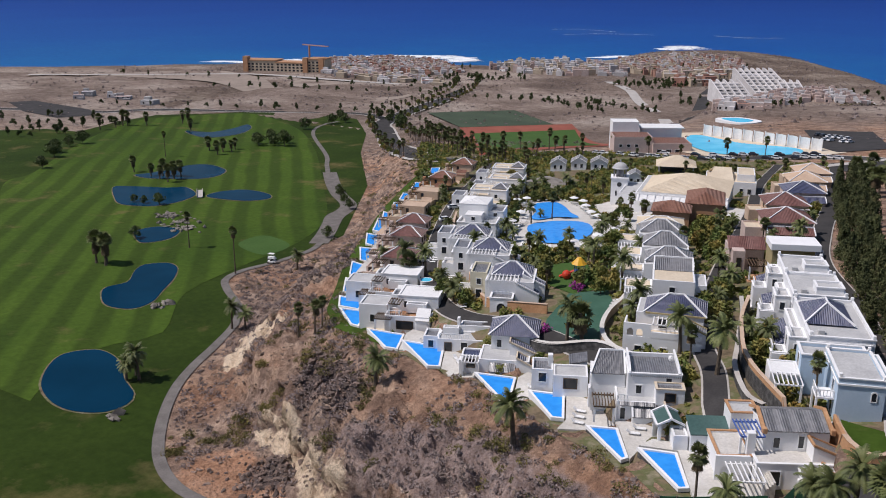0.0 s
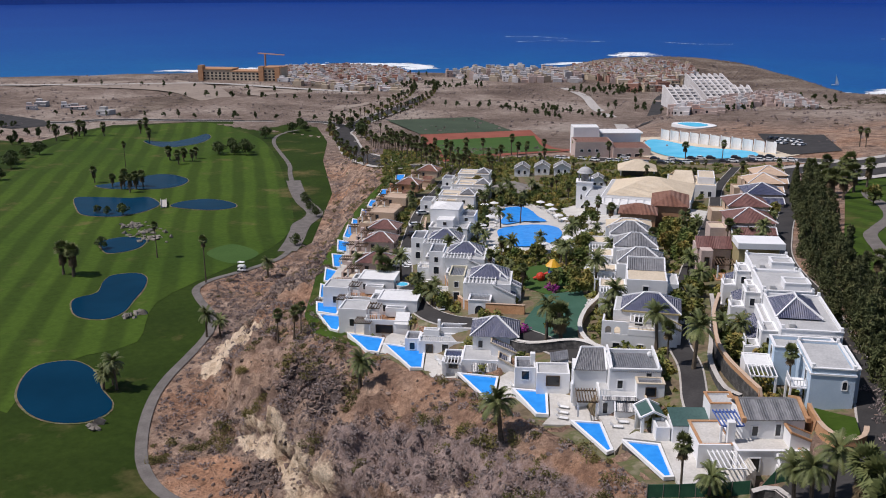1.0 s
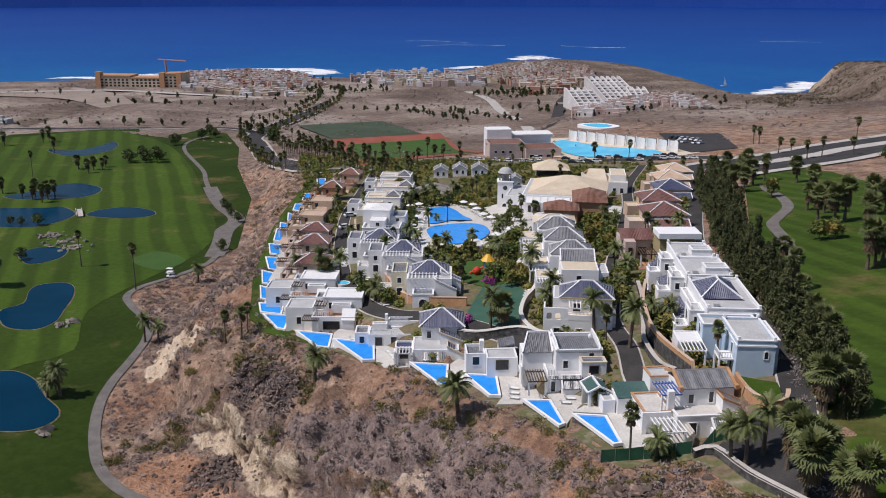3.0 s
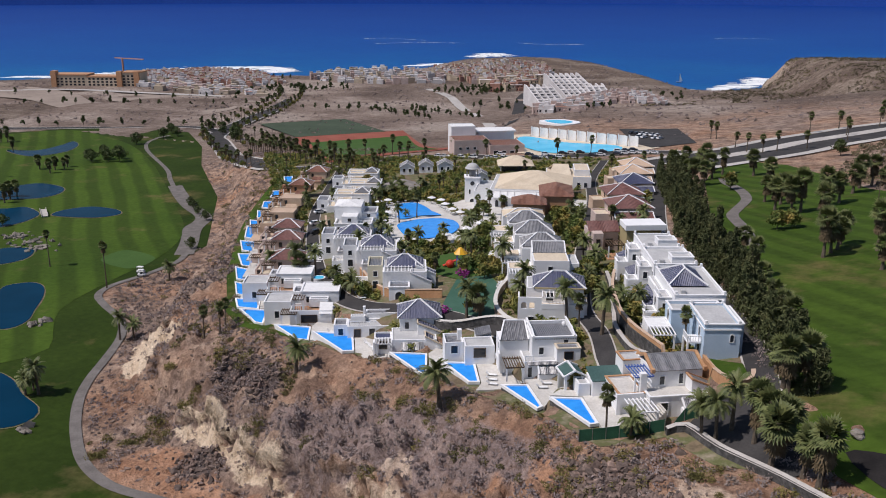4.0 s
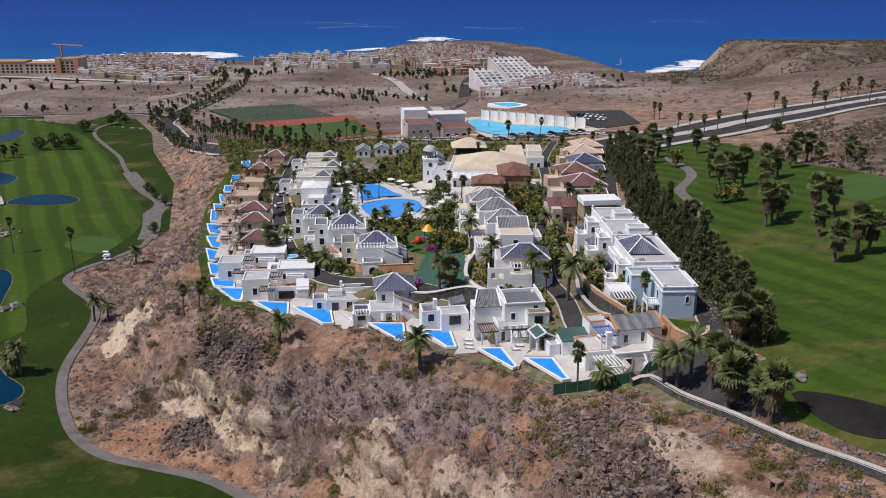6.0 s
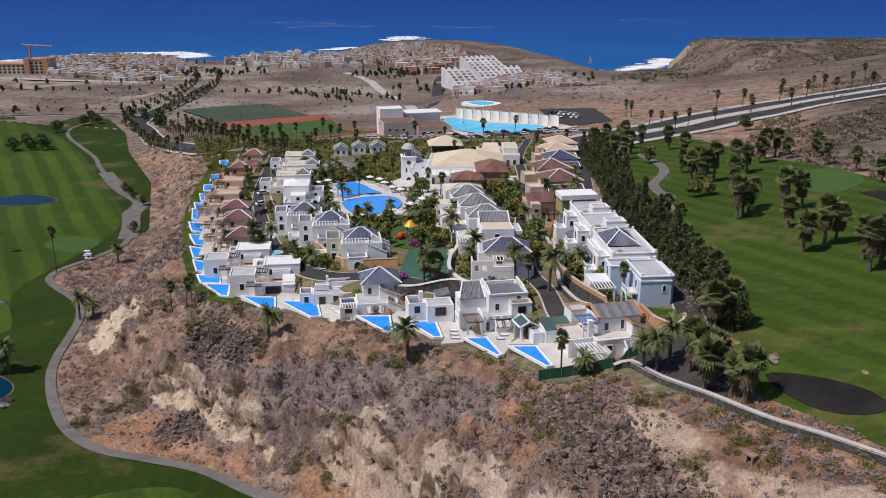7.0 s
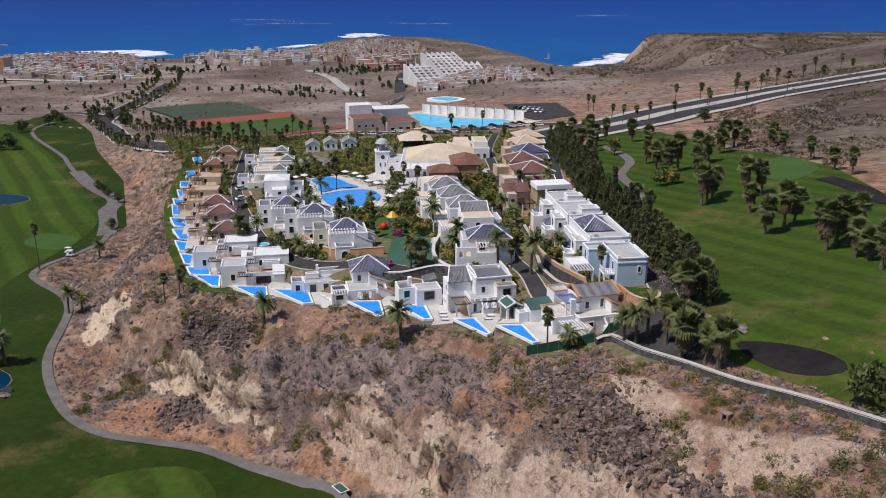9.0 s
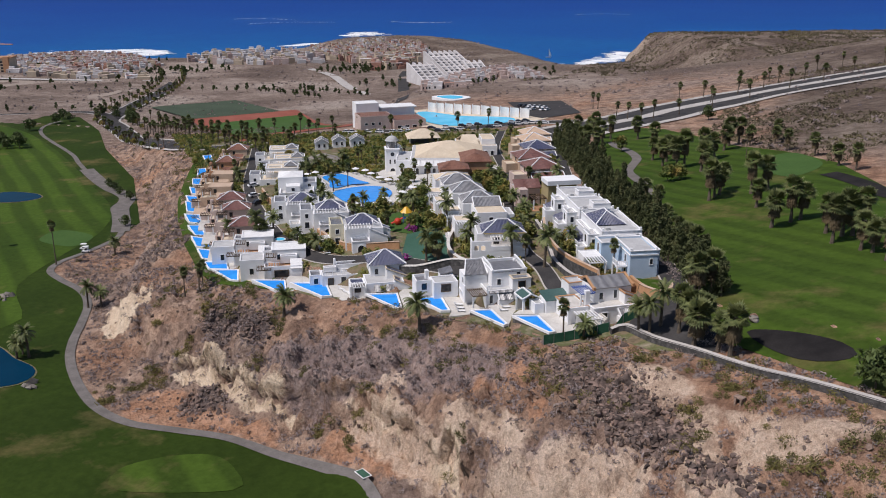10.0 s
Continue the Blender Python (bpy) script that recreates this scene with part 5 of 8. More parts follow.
h = house("tall white villa with stepped flat roofs and balconies", -48.4, 119.0, 0, z=-7.6)
walls(h, 1.0, 0, 11.5, 7.0, -3, 4.6, "white", "flatroof", 0.6, coping="white")
walls(h, 0.4, 6.0, 8.2, 15.0, -3, 8.2, "white", "canvas", 0.15)
hip_roof(h, 0.6, 6.2, 8.0, 14.8, 8.2, 1.0, "canvas", trim=None, over=0.25)
walls(h, 8.25, 7.05, 12.4, 14.0, -3, 6.2, "white", "slate", 0.5, coping="white")
walls(h, 3.0, 1.4, 7.4, 5.9, 4.4, 6.4, "white", "canvas", 0.12)
walls(h, -1.8, 0.8, 0.95, 5.0, -3, 2.4, "white", "slate", 0.3)
walls(h, 4.0, -2.6, 11.0, -0.05, -3, 1.6, "white", "paving", 0.8)
for x in (2.6, 5.8, 9.4):
    window(h, x, -0.02, 1.9, 1.6, 1.9, "front")
window(h, 10.2, 7.03, 4.7, 1.2, 1.2, "front")
window(h, 5.2, 1.38, 4.8, 1.2, 1.2, "front")
window(h, 0.38, 9.0, 5.2, 1.4, 1.6, "left")
rail(h, -1.6, 0.95, 0.8, 0.95, 2.4)
rail(h, 7.6, 0.3, 11.3, 0.3, 4.5)
window(h, 11.52, 3.0, 2.4, 1.2, 1.4, "right")
window(h, 12.42, 10.0, 3.0, 1.2, 1.4, "right")


def cream_villa(u, w, z, yaw=0):
    h = house("white villa with cream flat roofs and tiled edges", u, w, yaw, z=z, group="upper garden villas")
    walls(h, 0, 0, 14, 8, -3, 3.4, "white", "creamroof", 0.4)
    walls(h, 2, 5, 14, 14, -3, 6.4, "white", "creamroof", 0.25, coping="white")
    walls(h, -4, 4, -0.05, 11, -3, 4.6, "white", "slate", 0.4)
    slope_roof(h, ((3.0, 4.4, 5.0), (8.0, 4.4, 5.0), (8.0, 7.0, 6.8), (3.0, 7.0, 6.8)), "creamroof", rib=9, trim="white")
    hip_roof(h, 9.0, 8.0, 13.6, 13.0, 6.4, 1.5, "slate")
    for x in (3.0, 7.0, 11.0):
        window(h, x, -0.02, 0.3, 1.4, 1.9, "front")
    window(h, 10.5, 4.98, 3.8, 1.2, 1.4, "front")
    pergola(h, 1.0, 0.6, 5.0, 4.2, 3.2, 5.4, "white", step=0.7)
    window(h, -2.0, 3.98, 1.8, 1.2, 1.4, "front")


cream_villa(-57.0, 172.0, -14.4)
cream_villa(-55.0, 196.0, -16.0)
cream_villa(-58.0, 220.0, -17.2)

# villa with the arched terrace
h = house("white villa with navy hipped roof and arched upper terrace", -1.2, 30.6, -4, z=1.2)
walls(h, 0, 0, 12.4, 4.0, -3, 3.4, "white", "creamroof", 0.2)
walls(h, 1.6, 3.9, 12.4, 11.0, -3, 6.2, "white", "flatroof", 0.1)
hip_roof(h, 3.2, 4.2, 12.4, 11.0, 6.2, 2.3, "navy", over=0.45)
arch_wall(h, 0.0, 4.4, 0.02, 3.4, 5.6, 0.3, [(1.1, 1.0, 4.2), (2.6, 1.0, 4.2)])
plain_block(h, 4.4, 0.0, 3.2, 12.4, 0.3, 4.4, name="parapet")
plain_block(h, 0.0, 0.32, 3.2, 0.3, 3.9, 5.4, name="parapet")
bm = bmesh.new()
box(bm, 3.1, 3.7, 6.1, 12.8, 3.95, 6.35)
part("eave_trim", bm, "ochre", h, "ochre painted eave")
stair_gable(h, 9.0, 1.2, 13.0, 3.8, 4.2, 6.0, "slate", "white", "ochre", 0)
window(h, 6.0, 3.88, 3.6, 1.6, 1.9, "front")
window(h, 12.42, 7.0, 3.4, 1.2, 1.5, "right")
window(h, 12.42, 9.2, 0.4, 1.2, 1.9, "right")
for x in (2.5, 6.5):
    window(h, x, -0.02, 0.4, 1.3, 1.5, "front")
pergola(h, 4.6, 0.5, 8.0, 3.6, 3.3, 5.6, "white", posts=False)

h = house("white villa with a cream flat roof and slate ridge", 3.2, 49.6, 0, z=2.4)
walls(h, 0, 0, 7.4, 9.5, -3, 5.6, "white", "creamroof", 0.15)
slope_roof(h, ((0.2, 6.0, 5.6), (7.2, 6.0, 5.6), (7.2, 9.2, 7.2), (0.2, 9.2, 7.2)), "slate", trim="white")
walls(h, 7.45, 1.5, 9.6, 8.0, -3, 4.6, "white", "flatroof", 0.3)
walls(h, -5.0, 3.0, -0.05, 8.0, -3, 3.0, "white", "creamroof", 0.3)
window(h, 3.5, -0.02, 3.0, 1.2, 1.5, "front")
window(h, 8.5, 1.48, 1.0, 1.0, 1.8, "front")
pergola(h, -4.8, 0.2, -0.6, 2.9, 0, 2.7, "white")


def ring_villa(u, w, z, roof="navy"):
    h = house("white villa with grey tiled hips and white ridges", u, w, 0, z=z, group="ring villas")
    walls(h, 0, 0, 9.4, 8.6, -3, 5.4, "white", "flatroof", 0.2)
    hip_roof(h, 0.4, 2.0, 9.0, 8.6, 5.4, 2.1, roof, over=0.4)
    walls(h, -4.6, 1.5, -0.05, 7.0, -3, 3.2, "white", "creamroof", 0.3)
    stair_gable(h, 6.8, -1.6, 10.2, 0.0, 1.6, 3.6, roof, "white", "white", -2)
    window(h, 3.0, -0.02, 3.0, 1.2, 1.5, "front")
    window(h, 3.0, -0.02, 0.2, 1.8, 1.9, "front")
    window(h, -0.02, 4.5, 3.2, 1.0, 1.4, "left")
    window(h, 9.42, 4.5, 3.2, 1.0, 1.4, "right")
    pergola(h, -4.4, -1.4, -0.4, 1.4, 0, 2.6, "white")


ring_villa(1.6, 62.0, 1.6, "slate")
ring_villa(1.0, 76.0, 0.8, "slate")
ring_villa(0.2, 89.5, -0.2, "slate")
h = house("low white villa with a cream roof", -0.6, 101.5, 0, z=-0.8)
walls(h, 0, 0, 11, 8, -3, 4.6, "white", "creamroof", 0.15)
hip_roof(h, 0.3, 0.3, 10.7, 7.7, 4.6, 1.4, "creamroof", over=0.3)
window(h, 3, -0.02, 0.6, 1.4, 1.8, "front")
window(h, 7, -0.02, 0.6, 1.4, 1.8, "front")

# terrace of blue and white houses below the tree row
h = house("pale blue and white end house with balcony and flat roof", 26.5, 4.4, 0, z=5.4)
walls(h, 0, 0, 5.7, 10.0, -4, 6.3, "blue", "flatroof", 0.35, coping="white")
bm = bmesh.new()
box(bm, -0.14, -0.14, 5.35, 5.84, 0.0, 5.6)
box(bm, -0.14, 0.0, 5.35, 0.0, 10.0, 5.6)
part("cornice", bm, "white", h)
for px, py in ((0.0, 0.0), (5.25, 0.0), (5.25, 9.55), (0.0, 9.55)):
    part("pier", boxed(px, py, 6.42, px + 0.42, py + 0.42, 6.95, 0.05), "white", h)
walls(h, 5.72, 1.4, 6.6, 9.6, -4, 5.9, "blue", "flatroof", 0.3, coping="white")
window(h, 4.4, -0.02, 3.3, 0.8, 1.1, "front", arched=True)
window(h, 6.62, 3.4, 0.2, 1.0, 2.1, "right")
plain_block(h, -2.3, 1.2, 2.6, -0.02, 4.4, 2.9, "white", "balcony")
plain_block(h, -2.3, 1.2, -3, -2.0, 1.5, 2.6, "white", "post")
plain_block(h, -2.3, 4.1, -3, -2.0, 4.4, 2.6, "white", "post")
rail(h, -2.2, 1.3, -0.1, 1.3, 2.9)
rail(h, -2.2, 1.3, -2.2, 4.3, 2.9)
window(h, -0.02, 2.8, 3.0, 1.2, 2.0, "left")
window(h, -0.02, 2.8, 0.1, 1.4, 2.0, "left")
walls(h, -3.2, 9.0, 5.6, 13.6, -4, 5.4, "blue", "flatroof", 0.5, coping="white")
window(h, -3.22, 11.0, 2.8, 1.4, 1.6, "left", arched=True)
walls(h, -7.2, 8.0, -3.25, 12.5, -4, 2.9, "white", "canvas", 0.2)
pergola(h, -7.0, 4.4, -3.4, 7.9, 0, 2.8, "white")
plain_block(h, -1.0, -1.0, -3.4, 7.6, -0.02, 0.15, "white", "plinth")


def terrace_house(u, w, z, hip, label, wide=8.4, deep=11.0):
    """A white terrace house: flat roofs behind parapets, a low front wing with arches, awning and terrace."""
    h = house(label, u, w, 0, z=z, group="terrace houses")
    walls(h, 0, 0, wide, deep, -4, 6.6, "white", "flatroof", 0.35, coping="white")
    if hip:
        hip_roof(h, 0.2, 5.2, wide - 2.0, deep - 2.4, 6.6, 2.2, "navy", over=0.2)
    else:
        walls(h, wide * 0.45, 1.6, wide - 0.3, 5.0, 6.2, 7.5, "white", "flatroof", 0.3, coping="white")
    walls(h, -2.4, 2.0, -0.05, 6.0, -4, 5.4, "white", "flatroof", 0.4, coping="white")
    walls(h, -1.3, 6.05, -0.05, deep - 0.4, -4, 4.7, "white", "flatroof", 0.4, coping="white")
    walls(h, -4.6, 2.6, -2.45, 5.6, -4, 2.6, "white", "flatroof", 0.8, coping="white")
    slope_roof(h, ((-3.6, deep - 0.6, 2.4), (-3.6, 6.2, 2.4), (-1.35, 6.2, 3.3), (-1.35, deep - 0.6, 3.3)), "navy", rib=0.4)
    for y in (6.4, (6.2 + deep - 0.6) / 2, deep - 0.9):
        plain_block(h, -3.45, y - 0.14, -3, -3.15, y + 0.14, 2.3, "white", "post")
    arch_wall(h, -4.6, -2.4, 1.7, -3.0, 2.8, 0.28, [(-3.5, 1.1, 0.9)])
    window(h, -2.43, 4.0, 3.1, 1.3, 1.5, "left", arched=True)
    window(h, -1.33, 8.0, 3.2, 1.1, 1.2, "left", arched=True)
    window(h, -1.33, 8.0, 0.2, 2.4, 2.0, "left")
    window(h, -1.2, 1.98, 3.0, 1.0, 1.5, "front")
    window(h, -0.02, 1.0, 3.4, 1.0, 1.6, "left")
    window(h, wide + 0.02, 5.5, 3.2, 1.2, 1.4, "right")
    rail(h, -4.4, 2.7, -4.4, 5.5, 2.6)
    rail(h, -2.2, 2.2, -2.2, 5.8, 5.4)
    part("cornice", boxed(0.3, -0.16, 5.7, wide - 0.3, -0.01, 5.9), "white", h)
    for px, py in ((0.0, 0.0), (wide - 0.45, 0.0), (wide - 0.45, deep - 0.45), (0.0, deep - 0.45)):
        part("pier", boxed(px, py, 6.7, px + 0.45, py + 0.45, 7.3, 0.05), "white", h)
    part("roof_unit", boxed(1.4, 1.6, 6.3, 2.3, 2.4, 6.95, 0.05), "flatroof", h)


terrace_house(25.0, 18.6, 5.0, True, "white terrace house with a navy hipped roof and awning", 8.8, 16.4)
terrace_house(25.2, 37.0, 4.8, False, "white terrace house with flat roof and parapet", 8.2, 11.5)
terrace_house(25.4, 49.5, 4.6, False, "white terrace house with flat roof and corner piers", 7.6, 10.0)

h = house("ochre house with a pale overhanging flat roof", 25.8, 69.5, 4, z=2.7)
walls(h, 0, 0, 5.8, 6.0, -3, 6.6, "ochre", "flatroof", 0.2)
walls(h, 5.82, 1.2, 8.2, 6.0, -3, 6.6, "ochre", "flatroof", 0.2)
part("roof", boxed(-0.5, -0.9, 6.62, 8.8, 5.0, 7.9, 0.05), "white", h)
window(h, 4.6, -0.02, 4.2, 1.0, 1.2, "front")
walls(h, -7.0, 7.0, -0.1, 13.0, -3, 4.4, "rose", "flatroof", 0.3)
slope_roof(h, ((-7.2, 6.6, 4.4), (0.2, 6.6, 4.4), (0.2, 10.0, 6.2), (-7.2, 10.0, 6.2)), "redtile", rib=0.45)
plain_block(h, -6.6, 4.4, -3, -4.2, 6.95, 4.6, "rose", "wall")
window(h, -5.4, 4.38, 1.2, 1.0, 2.0, "front", "wood")
pergola(h, -4.0, 0.2, -0.4, 4.0, 0, 3.0, "wood")
plain_block(h, -4.2, -0.6, -3, -0.1, 4.3, -0.1, "terracotta", "terrace")
window(h, -2.2, 6.98, 0.6, 1.8, 2.0, "front", "wood")

def red_house(u, w, z, roof, wall, label, d=10.0):
    h = house(label, u, w, 4, z=z, group="red-roofed houses")
    walls(h, 0, 0, 10.4, d, -3, 5.2, wall, "flatroof", 0.15)
    hip_roof(h, 0, 0, 10.4, d, 5.2, 2.4, roof, over=0.6)
    walls(h, -4.2, 2.0, -0.05, 8.0, -3, 3.2, wall, "creamroof", 0.4)
    slope_roof(h, ((0.0, -3.2, 3.0), (10.4, -3.2, 3.0), (10.4, -0.7, 4.3), (0.0, -0.7, 4.3)), roof, rib=0.45, trim="white")
    plain_block(h, 0.2, -2.9, -3, 10.2, -0.02, 2.8, wall)
    for x in (2.5, 7.5):
        window(h, x, -2.92, 0.4, 1.4, 1.8, "front", "wood")
    window(h, -0.02, 5.0, 3.4, 1.2, 1.3, "left", "wood")
    window(h, 10.42, 5.0, 2.6, 1.2, 1.4, "right", "wood")
    return h


red_house(28.6, 104.5, 0.4, "redtile", "rose", "dusty rose house with a dull red hipped roof")
red_house(32.5, 136.0, -3.2, "redtile", "tan", "sandy house with a bright red roof")
red_house(41.0, 163.0, -5.8, "navy", "rose", "rose house with a purple-grey tiled roof")
red_house(45.0, 186.0, -7.4, "tan", "tan", "sandy house with a sand-coloured roof")
red_house(50.0, 206.0, -8.8, "tan", "tan", "sandy house with low pale roofs")

# hotel core: bell tower, hall, pavilions
x, y = loc(-9.9, 181.0)
h = thing("bell_tower", "white square bell tower with arched openings and grey dome", "tower", pose(x, y, -12.0, rz=YAW))
plain_block(h, 0, 0, -2, 5.2, 5.2, 9.0, "white")
plain_block(h, -0.25, -0.25, 9.02, 5.45, 5.45, 9.4, "white", "cornice")
window(h, 1.7, -0.02, 3.4, 0.8, 1.6, "front", arched=True)
window(h, 3.5, -0.02, 3.4, 0.8, 1.6, "front", arched=True)
bm = bmesh.new()
bmesh.ops.create_cone(bm, cap_ends=True, segments=18, radius1=0.75, radius2=0.75, depth=0.12, matrix=pose(2.6, -0.06, 7.2, 90))
part("round_window", bm, "glass", h)
window(h, 2.6, -0.03, -1.6, 2.0, 2.6, "front", arched=True, name="door")
for a in range(8):
    c, s = math.cos(a * math.pi / 4 + 0.39), math.sin(a * math.pi / 4 + 0.39)
    part("column", boxed(2.6 + 2.0 * c - 0.2, 2.6 + 2.0 * s - 0.2, 9.4, 2.6 + 2.0 * c + 0.2, 2.6 + 2.0 * s + 0.2, 12.0), "slate", h)
plain_block(h, 1.4, 1.4, 9.4, 3.8, 3.8, 12.0, "slate", "belfry_core")
bm = bmesh.new()
bmesh.ops.create_uvsphere(bm, u_segments=20, v_segments=12, radius=2.3, matrix=pose(2.6, 2.6, 12.1) @ Matrix.Diagonal((1, 1, 0.8, 1)))
bmesh.ops.bisect_plane(bm, geom=bm.verts[:] + bm.edges[:] + bm.faces[:], plane_co=(0, 0, 12.1), plane_no=(0, 0, -1), clear_outer=True)
bmesh.ops.create_cone(bm, cap_ends=True, segments=20, radius1=2.6, radius2=2.6, depth=0.3, matrix=pose(2.6, 2.6, 12.1))
bmesh.ops.create_cone(bm, cap_ends=True, segments=8, radius1=0.3, radius2=0.05, depth=1.0, matrix=pose(2.6, 2.6, 14.3))
part("dome", bm, "flatroof", h, "weathered grey dome", True)

h = house("long white hall with a broad sand-coloured roof", -2.0, 166.0, -8, z=-9.0, name="hall", category="hall")
walls(h, 0, 0, 27, 26, -4, 5.4, "white", "flatroof", 0.1)
hip_roof(h, 1.5, 2.5, 27, 26, 5.4, 4.2, "creamroof", trim=None, over=0.1)
for k in range(11):
    bm = bmesh.new()
    box(bm, 1.0 + k * 2.4, -1.5, 3.4, 1.25 + k * 2.4, 0.0, 3.6)
    bar(bm, (1.12 + k * 2.4, -1.5, 3.4), (1.12 + k * 2.4, -0.02, 5.2), 0.25)
    part("rafter", bm, "canvas", h)
slope_roof(h, ((0.6, -1.6, 3.2), (27, -1.6, 3.2), (27, 0.0, 4.9), (0.6, 0.0, 4.9)), "canvas", rib=40)
for k in range(8):
    window(h, 2.6 + 3.1 * k, -0.02, -0.4, 1.3, 2.0, "front", arched=True)
walls(h, -5.5, 3, -0.05, 20, -4, 4.2, "white", "flatroof", 0.4)
for k in range(7):
    part("buttress", boxed(-6.4 - 0.5 * k, 20 + 3.2 * k, -4, -5.6 - 0.5 * k, 22 + 3.2 * k, 3.6 - 0.2 * k), "white", h)

h = house("terracotta house with brown tiled hips", 3.0, 119.0, -4, z=-1.5)
walls(h, 0, 0, 9, 8, -3, 4.6, "terracotta", "flatroof", 0.1)
hip_roof(h, 0, 0, 9, 8, 4.6, 2.0, "browntile", trim=None, over=0.5)
walls(h, 8.0, 8.05, 17, 22, -3, 5.2, "terracotta", "flatroof", 0.1)
hip_roof(h, 8.0, 8.05, 17, 22, 5.2, 2.2, "browntile", trim=None, over=0.5)
for x in (2.2, 4.6, 6.8):
    window(h, x, -0.02, 0.2, 1.1, 2.3, "front", "wood")
window(h, 13.5, 8.03, 0.6, 1.6, 1.8, "front", "wood")
window(h, 9.02, 4.5, 0.6, 1.2, 1.8, "right", "wood")

h = house("open pavilion with a sand-coloured hipped canopy roof", 5.0, 246.0, 0, z=-16.0, name="pavilion", category="pavilion")
hip_roof(h, 0, 0, 14, 12, 4.4, 3.4, "creamroof", trim=None, over=0.6)
for x in (0.4, 13.2):
    for y in (0.4, 11.2):
        part("column", boxed(x, y, -2, x + 0.5, y + 0.5, 4.4), "white", h)
plain_block(h, 1.5, 2.5, -2, 12.5, 10, 2.2, "stone", "wall")
h = house("white annex with cream roofs and pointed gables", 20.0, 196.0, -4, z=-10.0, name="annex", category="building")
walls(h, 0, 0, 16, 16, -3, 4.6, "white", "creamroof", 0.3)
slope_roof(h, ((0.5, 2.0, 4.6), (9.0, 2.0, 4.6), (8.0, 9.0, 7.6), (2.5, 9.0, 7.6)), "creamroof", rib=30)
slope_roof(h, ((9.0, 16.0, 4.6), (0.5, 16.0, 4.6), (2.5, 9.05, 7.6), (8.0, 9.05, 7.6)), "creamroof", rib=30)
walls(h, 10, 3, 15.5, 15, 4.4, 6.6, "white", "creamroof", 0.2)
for x in (3.0, 6.0, 11.5, 14.0):
    window(h, x, -0.02, 0.6, 1.3, 2.0, "front")

x, y = loc(-33.5, 212.0)
h = thing("pool_bar", "round thatched poolside bar on posts", "pavilion", pose(x, y, zat(x, y)))
bm = bmesh.new()
bmesh.ops.create_cone(bm, cap_ends=True, segments=26, radius1=8.2, radius2=1.0, depth=2.4, matrix=pose(0, 0, 3.8))
part("roof", bm, "thatch", h)
for k in range(8):
    c, s = math.cos(k * math.pi / 4), math.sin(k * math.pi / 4)
    part("post", boxed(6.5 * c - 0.15, 6.5 * s - 0.15, -0.5, 6.5 * c + 0.15, 6.5 * s + 0.15, 3.0), "wood", h)
bm = bmesh.new()
bmesh.ops.create_cone(bm, cap_ends=True, segments=18, radius1=3.4, radius2=3.4, depth=1.8, matrix=pose(0, 0, 0.4))
part("counter", bm, "wood", h)


def lodge(u, w, z, wd):
    h = house("small white lodge with grey pitched roof", u, w, 2, z=z, name="lodge", group="white lodges")
    walls(h, 0, 0, wd, 6, -3, 3.0, "white", "flatroof", 0.1)
    slope_roof(h, ((wd + 0.3, -0.3, 3.0), (wd + 0.3, 6.3, 3.0), (wd / 2, 6.3, 5.0), (wd / 2, -0.3, 5.0)), "slate", trim="white")
    slope_roof(h, ((-0.3, 6.3, 3.0), (-0.3, -0.3, 3.0), (wd / 2, -0.3, 5.0), (wd / 2, 6.3, 5.0)), "slate", trim="white")
    bm = bmesh.new()
    bm.faces.new([bm.verts.new(p) for p in ((0, -0.01, 2.9), (wd, -0.01, 2.9), (wd / 2, -0.01, 4.85))])
    part("gable", bm, "white", h)
    for x in (wd * 0.3, wd * 0.7):
        window(h, x, -0.03, 0.8, 1.2, 1.8, "front")


for u, w, wd in ((-37, 254, 6), (-29, 257, 6), (-21, 255, 6.5), (-6, 222, 6)):
    lodge(u, w, zat(*loc(u, w)) + 0.3, wd)


# ---- pools, decks, garden walls ----
KEEP_OUT = []


def pool(ring_uv, z, wall="white", water="pool", label="bright blue plunge pool with a white raised rim"):
    ring = [loc(u, w) for u, w in ring_uv]
    c = np.mean(ring, 0)
    h = thing("swimming_pool", label, "pool", Matrix.Translation((c[0], c[1], z)), "villa pools")
    r0 = [(x - c[0], y - c[1]) for x, y in ring]
    ins, mid = grown(r0, -0.34), grown(r0, 0.05)
    KEEP_OUT.append([loc(u, w) for u, w in ring_uv])
    ins2 = grown(r0, -0.3)
    part("wall", prism(grown(r0, -0.04), -4.5, -0.32), wall, h)
    bm = bmesh.new()
    o, i = mid, ins
    n = len(o)
    vo = [[bm.verts.new((*p, q)) for p in o] for q in (-0.34, 0.16)]
    vi = [[bm.verts.new((*p, q)) for p in i] for q in (-0.34, 0.16)]
    for k in range(n):
        m = (k + 1) % n
        bm.faces.new((vo[0][k], vo[0][m], vo[1][m], vo[1][k]))
        bm.faces.new((vo[1][k], vo[1][m], vi[1][m], vi[1][k]))
        bm.faces.new((vi[1][k], vi[1][m], vi[0][m], vi[0][k]))
    part("coping", bm, "white", h, "white rounded pool rim")
    bm = bmesh.new()
    bm.faces.new([bm.verts.new((*p, -0.06)) for p in ins2])
    part("water", bm, water, h, "clear blue pool water")
    return h


for ring, z, wl in POOLS:
    pool(ring, z, wl)


def deck(ring_uv, z, mat="paving", deep=3.0, label="pale paved terrace between villa and pool"):
    ring = [loc(u, w) for u, w in ring_uv]
    return tagged(part("terrace", prism(ring, z - deep, z), mat), label, kind="structure")


